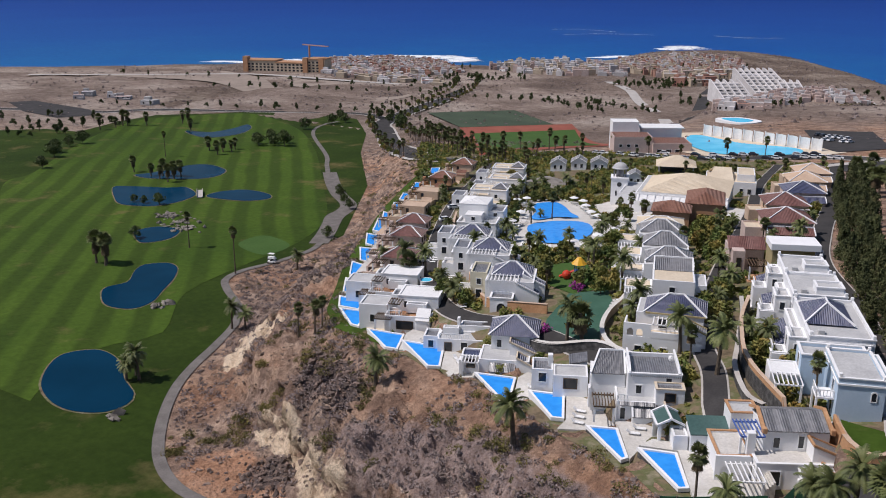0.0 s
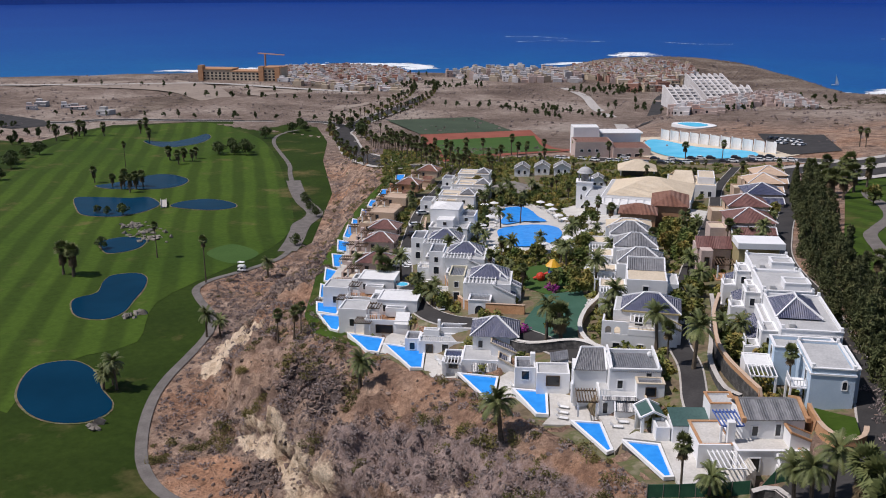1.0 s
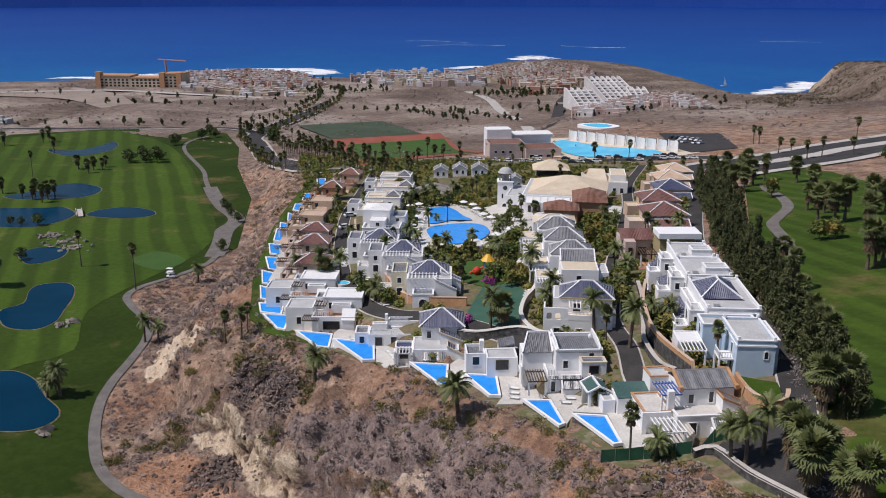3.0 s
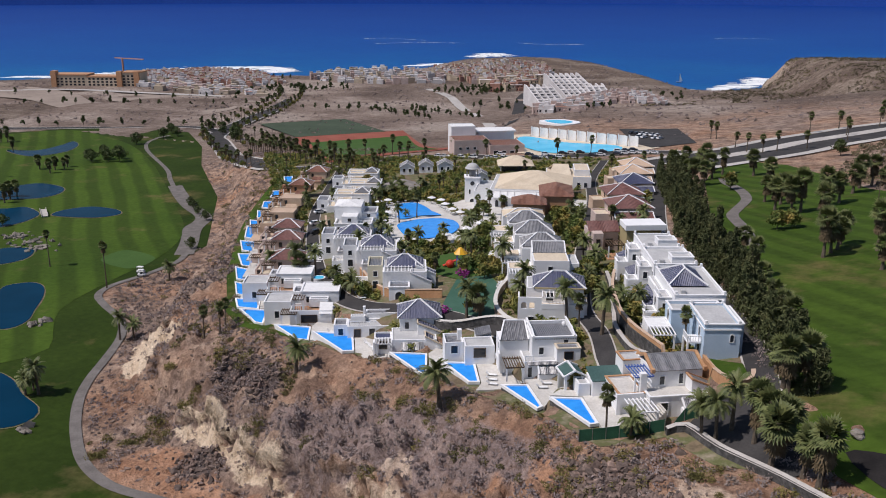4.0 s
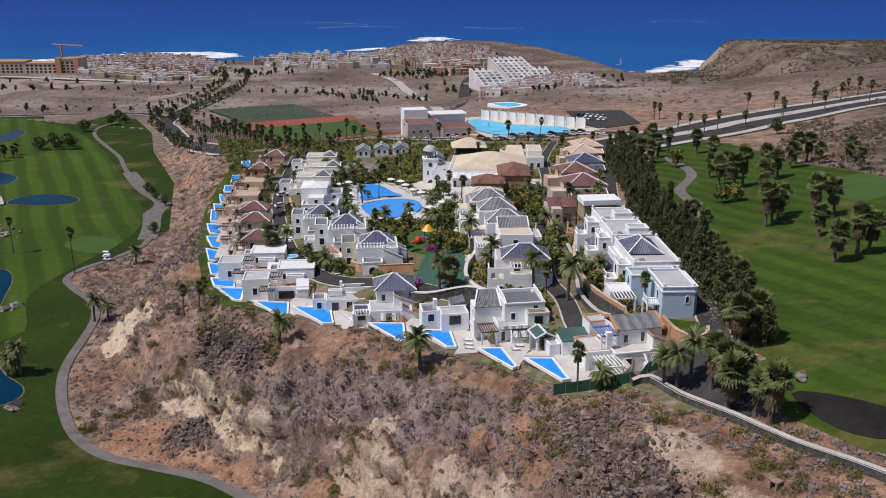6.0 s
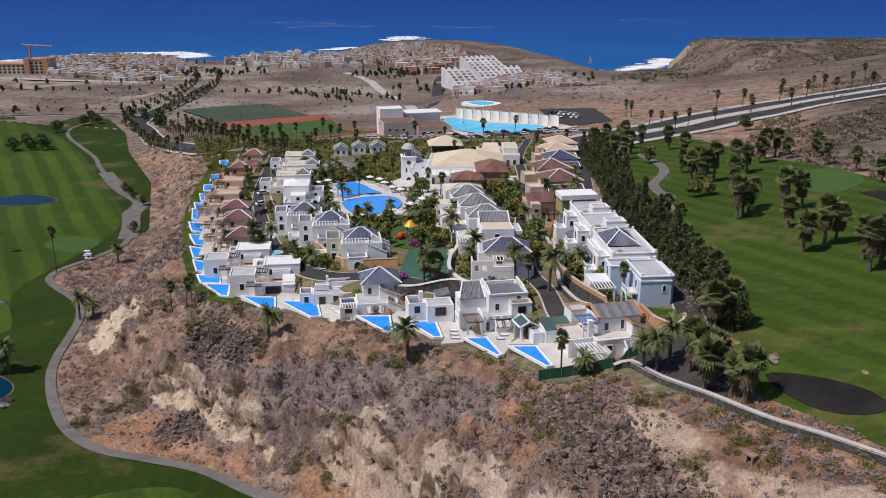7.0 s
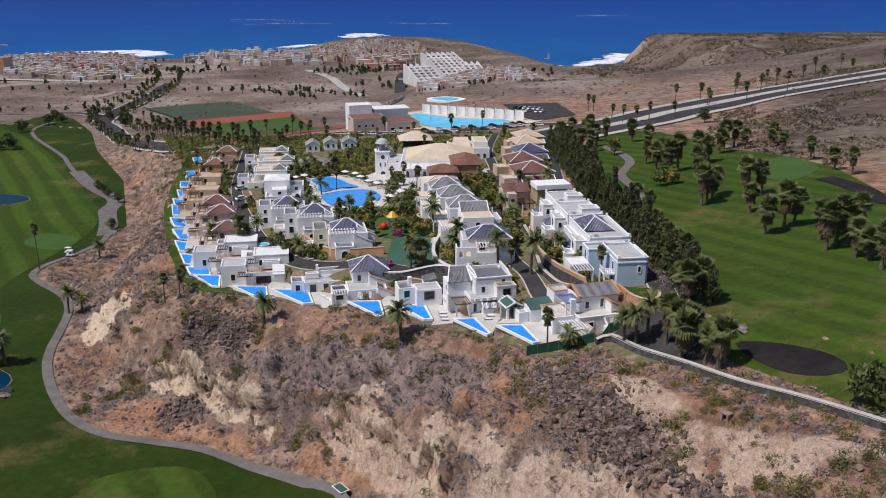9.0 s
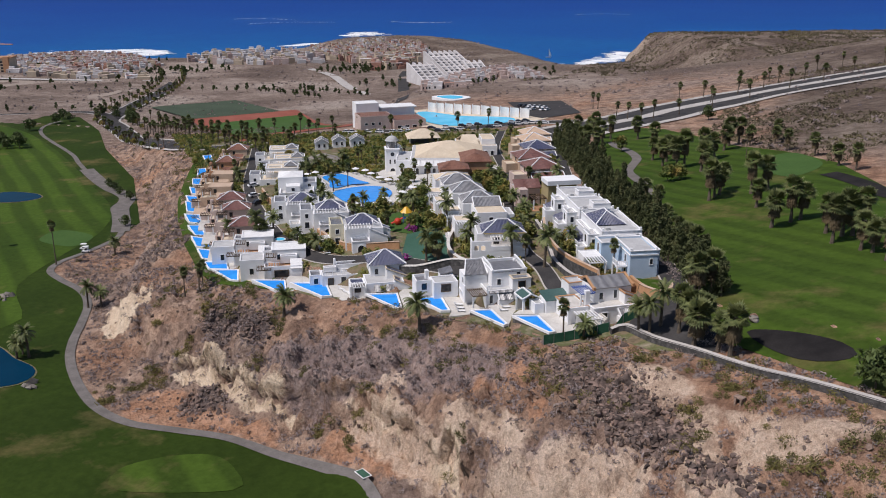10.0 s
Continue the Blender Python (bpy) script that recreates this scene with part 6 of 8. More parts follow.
for ring, z, mt in DECKS:
    deck(ring, z, mt)

# gardens and planted strips
GARDEN = [(-272, 262), (-240, 224), (-196, 176), (-160, 130), (-130, 90), (-108, 57), (-94, 37), (-78, 24), (-50, 15), (-30, 11), (-12, 2), (3, -3), (14, -10.5), (22, -6.5), (30, -12.5), (38, -14), (33, 6), (27, 24), (10, 60), (-8, 90), (-18, 121), (-31, 167), (-49, 227), (-62, 268), (-150, 262), (-200, 250)]
drape("ground_garden", GARDEN, 0.08, 2.0, "soil", "planted garden ground between the villas")
drape("lawn", [loc(u, w) for u, w in ((-43, 44), (-54, 52), (-61, 59), (-67, 71), (-71.5, 90), (-76, 108), (-80, 130), (-84, 150), (-88, 178), (-89.5, 205), (-90.5, 262), (-86, 262), (-85, 205), (-84, 178), (-80, 150), (-75, 130), (-71, 108), (-66, 88), (-58, 70), (-52, 58), (-44, 47))], 0.22, 2.0, "lawn_east", "narrow green strip of grass beside the pools")
drape("lawn", [(-58, 68), (-52, 74), (-37, 55), (-40, 50), (-49, 54)], 0.22, 3.0, "green", "bright green playground lawn")
drape("court", [(-36, 35), (-41, 50), (-35, 55), (-29, 47), (-21, 29), (-32, 27)], 0.22, 3.0, "court", "dark green surfaced court")
drape("pavement", closed_curve([(-122, 146), (-112, 156), (-98, 148), (-84, 130), (-70, 122), (-58, 108), (-58, 84), (-72, 78), (-86, 84), (-94, 98), (-102, 112), (-114, 130)]), 0.2, 4.0, "paving", "pale paved surround of the main pool")
drape("water", closed_curve([(-114, 142), (-111, 149), (-103, 143), (-95, 134), (-87, 126), (-93, 124), (-95, 117), (-99, 119), (-105, 130)]), 0.5, 3.0, "pool", "blue upper basin of the main pool")
drape("water", closed_curve([(-85, 98), (-92, 108), (-91, 116), (-86, 120), (-80, 119), (-73, 111), (-67.5, 101), (-66, 92), (-70, 88), (-77, 90)]), 0.5, 3.0, "pool", "blue lower basin of the main pool")
drape("pavement", [(-60, 108), (-44, 120), (-38, 150), (-70, 170), (-96, 166), (-98, 150), (-80, 132)], 0.16, 5.0, "paving", "pale paved forecourt by the bell tower")
drape("road", [(24, -5), (30, -9.5), (39, -15.5), (43, -13), (37, -3), (33, 6), (27, 4)], 0.26, 3.0, "asphalt", "dark asphalt turning place inside the wall")


GARDEN_WALLS = []


def coped_wall(pts, height, width, wall, cap, label):
    GARDEN_WALLS.append(pts)
    ribbon("wall", pts, width, height, wall, label, thick=1.0)
    ribbon("wall_coping", pts, width + 0.25, height + 0.12, cap, "pale coping on a garden wall", thick=0.0)


coped_wall([(22, -6), (24.5, -5), (30, -9.8), (39, -16), (47, -22.5), (55, -28), (65, -36), (90, -57), (140, -98)], 1.1, 0.6, "stone", "pavement", "low dark stone wall with pale coping along the cliff")
coped_wall([(-9, 58), (-5.2, 49.7), (-2.2, 41.5), (1.3, 32.4), (3.3, 27), (6.8, 20.8), (9.9, 16.5), (12.7, 14.9)], 1.3, 0.5, "stone", "pavement", "curving stone wall with a pale coping beside the street")
CURVE = [(-6, 54), (-3, 44), (0.6, 35.6), (3.6, 29.4), (7.4, 23.6), (11.9, 18.2), (15.4, 14.2), (18.2, 11.4)]
ribbon("wall", CURVE, 0.7, 2.3, "stone", "curving dark stone retaining wall below the houses", thick=1.0)
ribbon("wall", CURVE, 0.4, 3.1, "orange", "curving terracotta parapet on a stone wall", thick=1.0)
ribbon("wall_coping", CURVE, 0.6, 3.14, "tan", "pale coping on a garden wall")
KEEP_OUT.append([(x - 2.6, y - 1.6) for x, y in CURVE] + [(x + 0.8, y + 0.5) for x, y in CURVE[::-1]])
coped_wall([(-52, 87), (-39, 69), (-29, 52), (-26, 40), (-22, 31), (-16, 25), (-7, 22)], 1.7, 0.55, "tan", "paving", "winding pale garden wall")
coped_wall([(-122, 112), (-108, 94), (-86, 70), (-68, 52), (-58, 42), (-50, 37), (-38, 38)], 1.9, 0.4, "orange", "tan", "winding terracotta garden wall beside the lane")
coped_wall([(-34, 25), (-28, 24), (-20, 26), (-14, 24)], 1.8, 0.6, "stone", "paving", "dark stone wall under the court")
coped_wall([(21.8, 15.0), (22.6, 13.2), (25.8, 8.0), (29.1, 5.2), (30.6, 7), (30.2, 10)], 1.7, 0.4, "orange", "tan", "terracotta garden wall below the blue house")
drape("lawn", [(22.4, 15.4), (23.2, 13.6), (26, 8.8), (29, 6.4), (29.8, 9), (28, 14)], 1.0, 2.0, "lawn_east", "small garden lawn at the end house")

# green windbreak fence round the corner villa
fence = thing("fence", "green mesh windbreak fence on thin posts", "fence", pose(0, 0, 0))
run = [loc(4.8, -13.6), loc(10.5, -13.6), loc(16.6, -14.6), loc(17.4, -13.2), loc(21.8, -13.4), loc(25, -12.0)]
for (ax, ay), (bx, by) in zip(run[:-1], run[1:]):
    n = max(1, round(math.hypot(bx - ax, by - ay) / 2.2))
    for k in range(n):
        p, q = [(ax + (bx - ax) * t / n, ay + (by - ay) * t / n) for t in (k, k + 1)]
        zp, zq = zat(*p), zat(*q)
        bm = bmesh.new()
        d = Vector((q[1] - p[1], p[0] - q[0], 0)).normalized() * 0.03
        v = [bm.verts.new(Vector(c) + s * d) for s in (-1, 1) for c in ((*p, zp - 0.6), (*q, zq - 0.6), (*q, zq + 1.9), (*p, zp + 1.9))]
        for f in ((0, 1, 2, 3), (7, 6, 5, 4), (0, 3, 7, 4), (1, 5, 6, 2), (3, 2, 6, 7)):
            bm.faces.new([v[i] for i in f])
        part("panel", bm, "fence_mesh", fence)
        part("post", boxed(p[0] - 0.05, p[1] - 0.05, zp - 0.8, p[0] + 0.05, p[1] + 0.05, zp + 2.0), "metal", fence)

# garden gazebo with teal roof
h = house("white open gazebo with a teal roof beside the pools", 4.6, 3.0, 12, z=0.8, name="gazebo", category="gazebo")
for x in (0.2, 3.0):
    for y in (0.2, 3.4):
        part("post", boxed(x - 0.2, y - 0.2, -1.0, x + 0.2, y + 0.2, 2.3), "white", h)
slope_roof(h, ((-0.2, -0.2, 2.4), (-0.2, 3.8, 2.4), (1.6, 3.8, 3.3), (1.6, -0.2, 3.3))[::-1], "greenroof", rib=9, trim="white")
slope_roof(h, ((3.4, -0.2, 2.4), (3.4, 3.8, 2.4), (1.6, 3.8, 3.3), (1.6, -0.2, 3.3)), "greenroof", rib=9, trim="white")
plain_block(h, 0.0, 3.3, -1.0, 3.2, 3.6, 2.3)


# loungers, umbrellas and tubs
def make_lounger():
    h = thing("sun_lounger", "white cushioned sun lounger on a terrace", "lounger", pose(0, 0, -90), "sun loungers")
    bm = bmesh.new()
    box(bm, -0.33, -0.9, 0.28, 0.33, 0.4, 0.36)
    part("seat", bm, "canvas", h)
    bm = bmesh.new()
    v = [bm.verts.new(c) for c in ((-0.33, 0.4, 0.28), (0.33, 0.4, 0.28), (0.33, 1.0, 0.72), (-0.33, 1.0, 0.72), (-0.33, 0.4, 0.36), (0.33, 0.4, 0.36), (0.33, 0.96, 0.8), (-0.33, 0.96, 0.8))]
    for f in ((4, 5, 6, 7), (3, 2, 1, 0), (0, 1, 5, 4), (1, 2, 6, 5), (2, 3, 7, 6), (3, 0, 4, 7)):
        bm.faces.new([v[i] for i in f])
    part("backrest", bm, "canvas", h)
    for x in (-0.28, 0.28):
        for y in (-0.8, 0.6):
            part("leg", boxed(x - 0.03, y - 0.03, 0.0, x + 0.03, y + 0.03, 0.28), "metal", h)
    return h


lounger = make_lounger()
SPOTS = [(-6.6, 14.5, 80), (-6.6, 12.6, 80), (-6.6, 10.8, 80), (-30.5, 38.5, 40), (-29.5, 36.6, 40), (-28.5, 34.6, 40), (1.4, 6.6, 90), (2.2, 8.2, 90), (10.2, 3.2, 70), (-40, 47.5, 80), (-39, 49, 80), (-15, 25, 70), (-14.4, 27, 70),
         (21.5, 15, 20), (22.5, 24, 20), (21.8, 26, 20), (22.4, 33, 20), (-52.5, 66, 70), (-57, 74.5, 60), (-72, 115, 60), (-75, 138, 60), (-2.8, 55, 10), (-3.8, 68, 10), (-4.0, 82, 10), (-60, 64, 40)]
for u, w, a in SPOTS:
    x, y = loc(u, w)
    copy_thing(lounger, pose(x, y, zat(x, y) + 0.3, rz=YAW + a))
SURROUND = closed_curve([(-118, 143), (-111, 153), (-99, 145), (-85, 130), (-70, 118), (-62, 104), (-61, 90), (-68, 83), (-80, 86), (-90, 97), (-97, 113), (-107, 130)], 2.3)
for k, (x, y) in enumerate(SURROUND):
    if k % 7 not in (0, 4):
        copy_thing(lounger, pose(x, y, zat(x, y) + 0.32, rz=math.degrees(math.atan2(y - 115, x + 88)) + 90))
for u, w, a, n in ((-33.4, 58, 100, 3), (-41.2, 78, 100, 3), (-49.0, 97, 100, 3), (-3.4, 52, 60, 3), (-4.0, 66, 60, 3), (-4.2, 79, 60, 3), (21.0, 12, 20, 3), (20.6, 21, 20, 3), (20.4, 29, 20, 3), (20.4, 40, 20, 3), (20.6, 52, 20, 2)):
    for k in range(n):
        x, y = loc(u + 0.25 * k, w + 1.5 * k)
        copy_thing(lounger, pose(x, y, zat(x, y) + 0.3, rz=YAW + a))
for o in (lounger, *lounger.children):
    bpy.data.objects.remove(o)


def make_umbrella(mat, label):
    h = thing("parasol", label, "parasol", pose(0, 0, -95), "parasols")
    bm = bmesh.new()
    bmesh.ops.create_cone(bm, cap_ends=False, segments=10, radius1=1.5, radius2=0.03, depth=0.6, matrix=pose(0, 0, 2.4))
    part("canopy", bm, mat, h)
    part("pole", boxed(-0.03, -0.03, 0, 0.03, 0.03, 2.6), "metal", h)
    return h


para = make_umbrella("canvas", "white parasol at the pool")
for x, y in [(-118, 138), (-117, 142), (-104, 150), (-98, 146), (-92, 138), (-84, 128), (-78, 122), (-60, 100), (-60, 92), (-62, 84), (-88, 92), (-95, 104), (-102, 118), (-54, 108), (-70, 80)]:
    copy_thing(para, pose(x, y, zat(x, y) + 0.2))
for u, w in [(-44, 68), (-46, 79), (-41, 66), (-53, 86)]:
    x, y = loc(u, w)
    h = thing("hot_tub", "round white hot tub on a villa terrace", "hot tub", pose(x, y, zat(x, y)), "hot tubs")
    bm = bmesh.new()
    bmesh.ops.create_cone(bm, cap_ends=True, segments=18, radius1=1.5, radius2=1.6, depth=0.9, matrix=pose(0, 0, 0.4))
    part("shell", bm, "canvas", h)
    bm = bmesh.new()
    bmesh.ops.create_circle(bm, cap_ends=True, segments=18, radius=1.3, matrix=pose(0, 0, 0.87))
    part("water", bm, "pool_aqua", h)
for o in (para, *para.children):
    bpy.data.objects.remove(o)

# playground
M["red"] = plain("red_plastic", [(0.3, (0.55, 0.04, 0.02)), (0.7, (0.65, 0.07, 0.03))], 1.0, 5.0, 0.4, 0)
M["yellow"] = plain("yellow_plastic", [(0.3, (0.7, 0.36, 0.02)), (0.7, (0.75, 0.42, 0.03))], 1.0, 5.0, 0.4, 0)
x, y = -46.5, 60.5
h = thing("play_tower", "red, yellow and blue playground tower with a slide", "playground", pose(x, y, zat(x, y), rz=20))
for px, py in ((0, 0), (1.6, 0), (1.6, 1.6), (0, 1.6)):
    part("post", boxed(px - 0.08, py - 0.08, -0.5, px + 0.08, py + 0.08, 3.2), "bluepaint", h)
part("platform", boxed(-0.1, -0.1, 1.4, 1.7, 1.7, 1.55), "bluepaint", h)
bm = bmesh.new()
bmesh.ops.create_cone(bm, cap_ends=True, segments=8, radius1=1.7, radius2=0.4, depth=1.4, matrix=pose(0.8, 0.8, 3.8))
part("roof", bm, "yellow", h, "yellow faceted roof")
bm = bmesh.new()
bar(bm, (-0.1, 0.6, 1.5), (-3.2, -0.4, 0.2), 0.9, 0.2)
part("slide", bm, "red", h, "red slide")
bm = bmesh.new()
bmesh.ops.create_uvsphere(bm, u_segments=12, v_segments=8, radius=1.0, matrix=pose(-1.4, -1.2, 1.0))
part("climbing_dome", bm, "red", h, "red climbing dome")
part("side_panel", boxed(1.7, 0, 1.5, 1.8, 1.7, 2.6), "bluepaint", h)

# ---- plants ----
from mathutils.bvhtree import BVHTree
LAND = BVHTree.FromPolygons([v.co.copy() for v in ground.data.vertices], [tuple(p.vertices) for p in ground.data.polygons])


def land_z(x, y):
    hit = LAND.ray_cast(Vector((x, y, 400)), Vector((0, 0, -1)))
    return hit[0].z if hit[0] else zat(x, y)


def leaf_cloud(centres, radii, count, size, seed, up=0.0, long=1.6):
    """Leaf cards spread through ellipsoids: the card corners and faces."""
    r = np.random.default_rng(seed)
    c, s = np.repeat(np.asarray(centres, float), count, 0), np.repeat(np.asarray(radii, float), count, 0)
    n = len(c)
    d = r.normal(size=(n, 3))
    d /= np.linalg.norm(d, axis=1)[:, None]
    p = c + d * s * (0.45 + 0.6 * r.random((n, 1)))
    a = r.normal(size=(n, 3)) + d * 0.4
    a[:, 2] += up
    a /= np.linalg.norm(a, axis=1)[:, None]
    b = np.cross(a, r.normal(size=(n, 3)))
    b /= np.linalg.norm(b, axis=1)[:, None] + 1e-9
    k = (size if np.ndim(size) == 0 else np.repeat(np.asarray(size), count)[:, None]) * (0.6 + 0.8 * r.random((n, 1)))
    a, b = a * k * long, b * k
    v = np.stack([p - a, p + b * 0.7, p + a, p - b * 0.7], 1).reshape(-1, 3)
    f = np.arange(4 * n).reshape(-1, 4)
    return v, f


def tube(bm, pts, radii, sides=7):
    rings = []
    for p, r in zip(pts, radii):
        rings.append([bm.verts.new((p[0] + r * math.cos(2 * math.pi * k / sides), p[1] + r * math.sin(2 * math.pi * k / sides), p[2])) for k in range(sides)])
    for a, b in zip(rings[:-1], rings[1:]):
        for k in range(sides):
            n = (k + 1) % sides
            bm.faces.new((a[k], a[n], b[n], b[k]))
    bm.faces.new(rings[-1])
    return bm


def fan_palm(seed, height, crown, skirt, label, girth=0.3):
    """A fan palm: trunk, a shag of dead leaves and a crown of spiky fans."""
    r = random.Random(seed)
    t = thing("palm_tree", label, "palm", pose(0, 0, -200 - seed), "palms")
    lean = r.uniform(-0.5, 0.5), r.uniform(-0.5, 0.5)
    pts = [(lean[0] * (k / 8) ** 2, lean[1] * (k / 8) ** 2, -0.6 + (height + 0.6) * k / 8) for k in range(9)]
    part("trunk", tube(bmesh.new(), pts, [girth * (1.5 - 0.7 * min(1, k / 3)) for k in range(9)]), "bark", t)
    top = Vector(pts[-1])
    v, f = [], []

    def fan(base, way, reach, spread, blades, droop):
        side = way.cross(Vector((0, 0, 1)))
        side = side.normalized() if side.length > 0.05 else Vector((1, 0, 0))
        hub = base + way * reach * 0.45
        i = len(v)
        v.extend([base + side * 0.03, base - side * 0.03, hub])
        f.append((i, i + 1, i + 2))
        for b in range(blades):
            a = (b / (blades - 1) - 0.5) * spread
            d = (way * math.cos(a) + side * math.sin(a)).normalized()
            tip = hub + d * reach * 0.62 * r.uniform(0.85, 1.1) + Vector((0, 0, -droop * reach * (0.25 + 0.3 * abs(a))))
            e = d.cross(way.cross(side)).normalized() * 0.075 * crown
            m = hub.lerp(tip, 0.45) + Vector((0, 0, 0.05))
            i = len(v)
            v.extend([hub, m + e, tip, m - e])
            f.append((i, i + 1, i + 2, i + 3))

    for k in range(46):
        el = math.radians(r.uniform(-32, 84))
        az = k * 2.399 + r.uniform(-0.2, 0.2)
        way = Vector((math.cos(az) * math.cos(el), math.sin(az) * math.cos(el), math.sin(el)))
        fan(top, way, crown * r.uniform(0.72, 1.02), 2.6, 9, 0.5 if el < 0.5 else 0.2)
    part("crown", ([tuple(p) for p in v], f), "frond", t)
    if skirt:
        v, f = [], []
        for k in range(int(26 * skirt) + 20):
            z = height - skirt * (k / (26 * skirt + 20)) - 0.1
            az = r.uniform(0, 6.283)
            o = Vector((math.cos(az), math.sin(az), 0))
            fan(top * (z / height) + Vector((0, 0, z - top.z * z / height)), (o * r.uniform(0.35, 0.75) + Vector((0, 0, -1))).normalized(), crown * r.uniform(0.55, 0.85), 1.5, 5, 0.2)
        part("dead_leaves", ([tuple(p) for p in v], f), "skirt", t, "shag of dry hanging leaves")
    return t


def feather_palm(seed, height, crown, label, girth=0.3):
    """A date palm: trunk and arching feathered fronds."""
    r = random.Random(seed)
    t = thing("palm_tree", label, "palm", pose(0, 0, -200 - seed), "palms")
    lean = r.uniform(-0.4, 0.4), r.uniform(-0.4, 0.4)
    pts = [(lean[0] * (k / 8) ** 2, lean[1] * (k / 8) ** 2, -0.6 + (height + 0.6) * k / 8) for k in range(9)]
    part("trunk", tube(bmesh.new(), pts, [girth * (1.35 - 0.45 * min(1, k / 3) + (0.3 if k == 8 else 0)) for k in range(9)]), "bark", t)
    top = Vector(pts[-1])
    v, f = [], []
    for k in range(38):
        az, el = k * 2.399, math.radians(r.uniform(-15, 80))
        o = Vector((math.cos(az), math.sin(az), 0))
        side = Vector((-o.y, o.x, 0))
        p, d = top.copy(), math.cos(el) * o + Vector((0, 0, math.sin(el)))
        seg = crown / 8
        for s in range(8):
            q = p + d * seg
            d = (d + Vector((0, 0, -0.17 - 0.02 * s))).normalized()
            wide = crown * 0.2 * math.sin(math.pi * (0.15 + 0.8 * s / 8))
            for sg in (-1, 1):
                for half in (0.0, 0.5):
                    a = p.lerp(q, half)
                    tip = a + side * sg * wide * 1.15 + d * seg * 0.9 + Vector((0, 0, -0.35 * wide))
                    b = p.lerp(q, half + 0.62)
                    i = len(v)
                    v.extend([a, b, tip])
                    f.append((i, i + 1, i + 2))
            p = q
    part("crown", ([tuple(p) for p in v], f), "frond", t)
    return t


def tree(seed, height, spread, material, label, name="tree", clumps=22, leaves=34, size=0.28, low=0.35):
    r = random.Random(seed)
    t = thing(name, label, "tree", pose(0, 0, -200 - seed), name + "s")
    bm = tube(bmesh.new(), [(0, 0, -0.5), (0.05, 0, height * 0.25), (0.1, 0.1, height * 0.6), (0.1, 0.1, height * 0.85)], [0.05 * height * 0.6, 0.04 * height * 0.6, 0.025 * height * 0.6, 0.03])
    for k in range(6):
        a, z = k * 1.05 + r.random(), height * r.uniform(0.3, 0.6)
        bar(bm, (0, 0, z), (math.cos(a) * spread * 0.6, math.sin(a) * spread * 0.6, z + height * 0.22), 0.12)
    part("trunk", bm, "bark", t)
    cs, rs = [], []
    for k in range(clumps):
        h = low + (0.95 - low) * r.random()
        w = spread * math.sin(math.pi * min(0.97, max(0.12, (h - low + 0.18) / (1.2 - low)))) * r.uniform(0.3, 0.9)
        a = r.uniform(0, 6.283)
        cs.append((w * math.cos(a), w * math.sin(a), height * h))
        q = spread * r.uniform(0.26, 0.42)
        rs.append((q, q, q * 0.8))
    part("crown", tuple(map(lambda k: k.tolist(), leaf_cloud(cs, rs, leaves, size, seed))), material, t)
    return t


def cypress(seed, height, spread, label):
    r = random.Random(seed)
    t = thing("casuarina", label, "tree", pose(0, 0, -200 - seed), "tree row")
    part("trunk", tube(bmesh.new(), [(0, 0, -0.6), (0, 0, height * 0.5), (0.1, 0, height * 0.95)], [0.22, 0.15, 0.03]), "bark", t)
    cs, rs = [], []
    for k in range(34):
        h = 0.08 + 0.9 * k / 34
        w = spread * (1.0 - 0.72 * h) * r.uniform(0.35, 1.0)
        a = r.uniform(0, 6.283)
        cs.append((w * math.cos(a), w * math.sin(a), height * h))
        q = spread * (0.62 - 0.38 * h)
        rs.append((q, q, q * 1.3))
    part("crown", tuple(map(lambda k: k.tolist(), leaf_cloud(cs, rs, 52, 0.15, seed, up=0.9, long=2.6))), "conifer", t)
    return t


def plant(src, places, lo=0.85, hi=1.15, seed=1, zo=0.0):
    r = random.Random(seed)
    for k, (x, y) in enumerate(places):
        s = src[k % len(src)] if isinstance(src, list) else src
        q = r.uniform(lo, hi)
        copy_thing(s, pose(x, y, zat(x, y) + zo, rz=r.uniform(0, 360)) @ Matrix.Diagonal((q, q, q * r.uniform(0.92, 1.08), 1)))


def plant_joined(name, src, places, lo, hi, seed, label):
    """Many plants too far off to count, joined into one mesh."""
    r = random.Random(seed)
    kinds = []
    for s in src:
        got = []
        for c in s.children:
            co = np.empty(len(c.data.vertices) * 3)
            c.data.vertices.foreach_get("co", co)
            got.append((co.reshape(-1, 3), [tuple(p.vertices) for p in c.data.polygons], c.data.materials[0]))
        kinds.append(got)
    mats, vs, fs, idx, n = [], [], [], [], 0
    for k, (x, y) in enumerate(places):
        q, a = r.uniform(lo, hi), r.uniform(0, 6.283)
        turn = np.array([[math.cos(a), math.sin(a), 0], [-math.sin(a), math.cos(a), 0], [0, 0, 1]])
        for co, faces, mat in kinds[k % len(kinds)]:
            if mat not in mats:
                mats.append(mat)
            vs.append(co @ turn * q + (x, y, zat(x, y)))
            fs += [tuple(i + n for i in f) for f in faces]
            idx += [mats.index(mat)] * len(faces)
            n += len(co)
    ob = part(name, (np.vstack(vs).tolist(), fs), mats[0])
    for m in mats[1:]:
        ob.data.materials.append(m)
    ob.data.polygons.foreach_set("material_index", idx)
    return tagged(ob, label, name, kind="stuff")


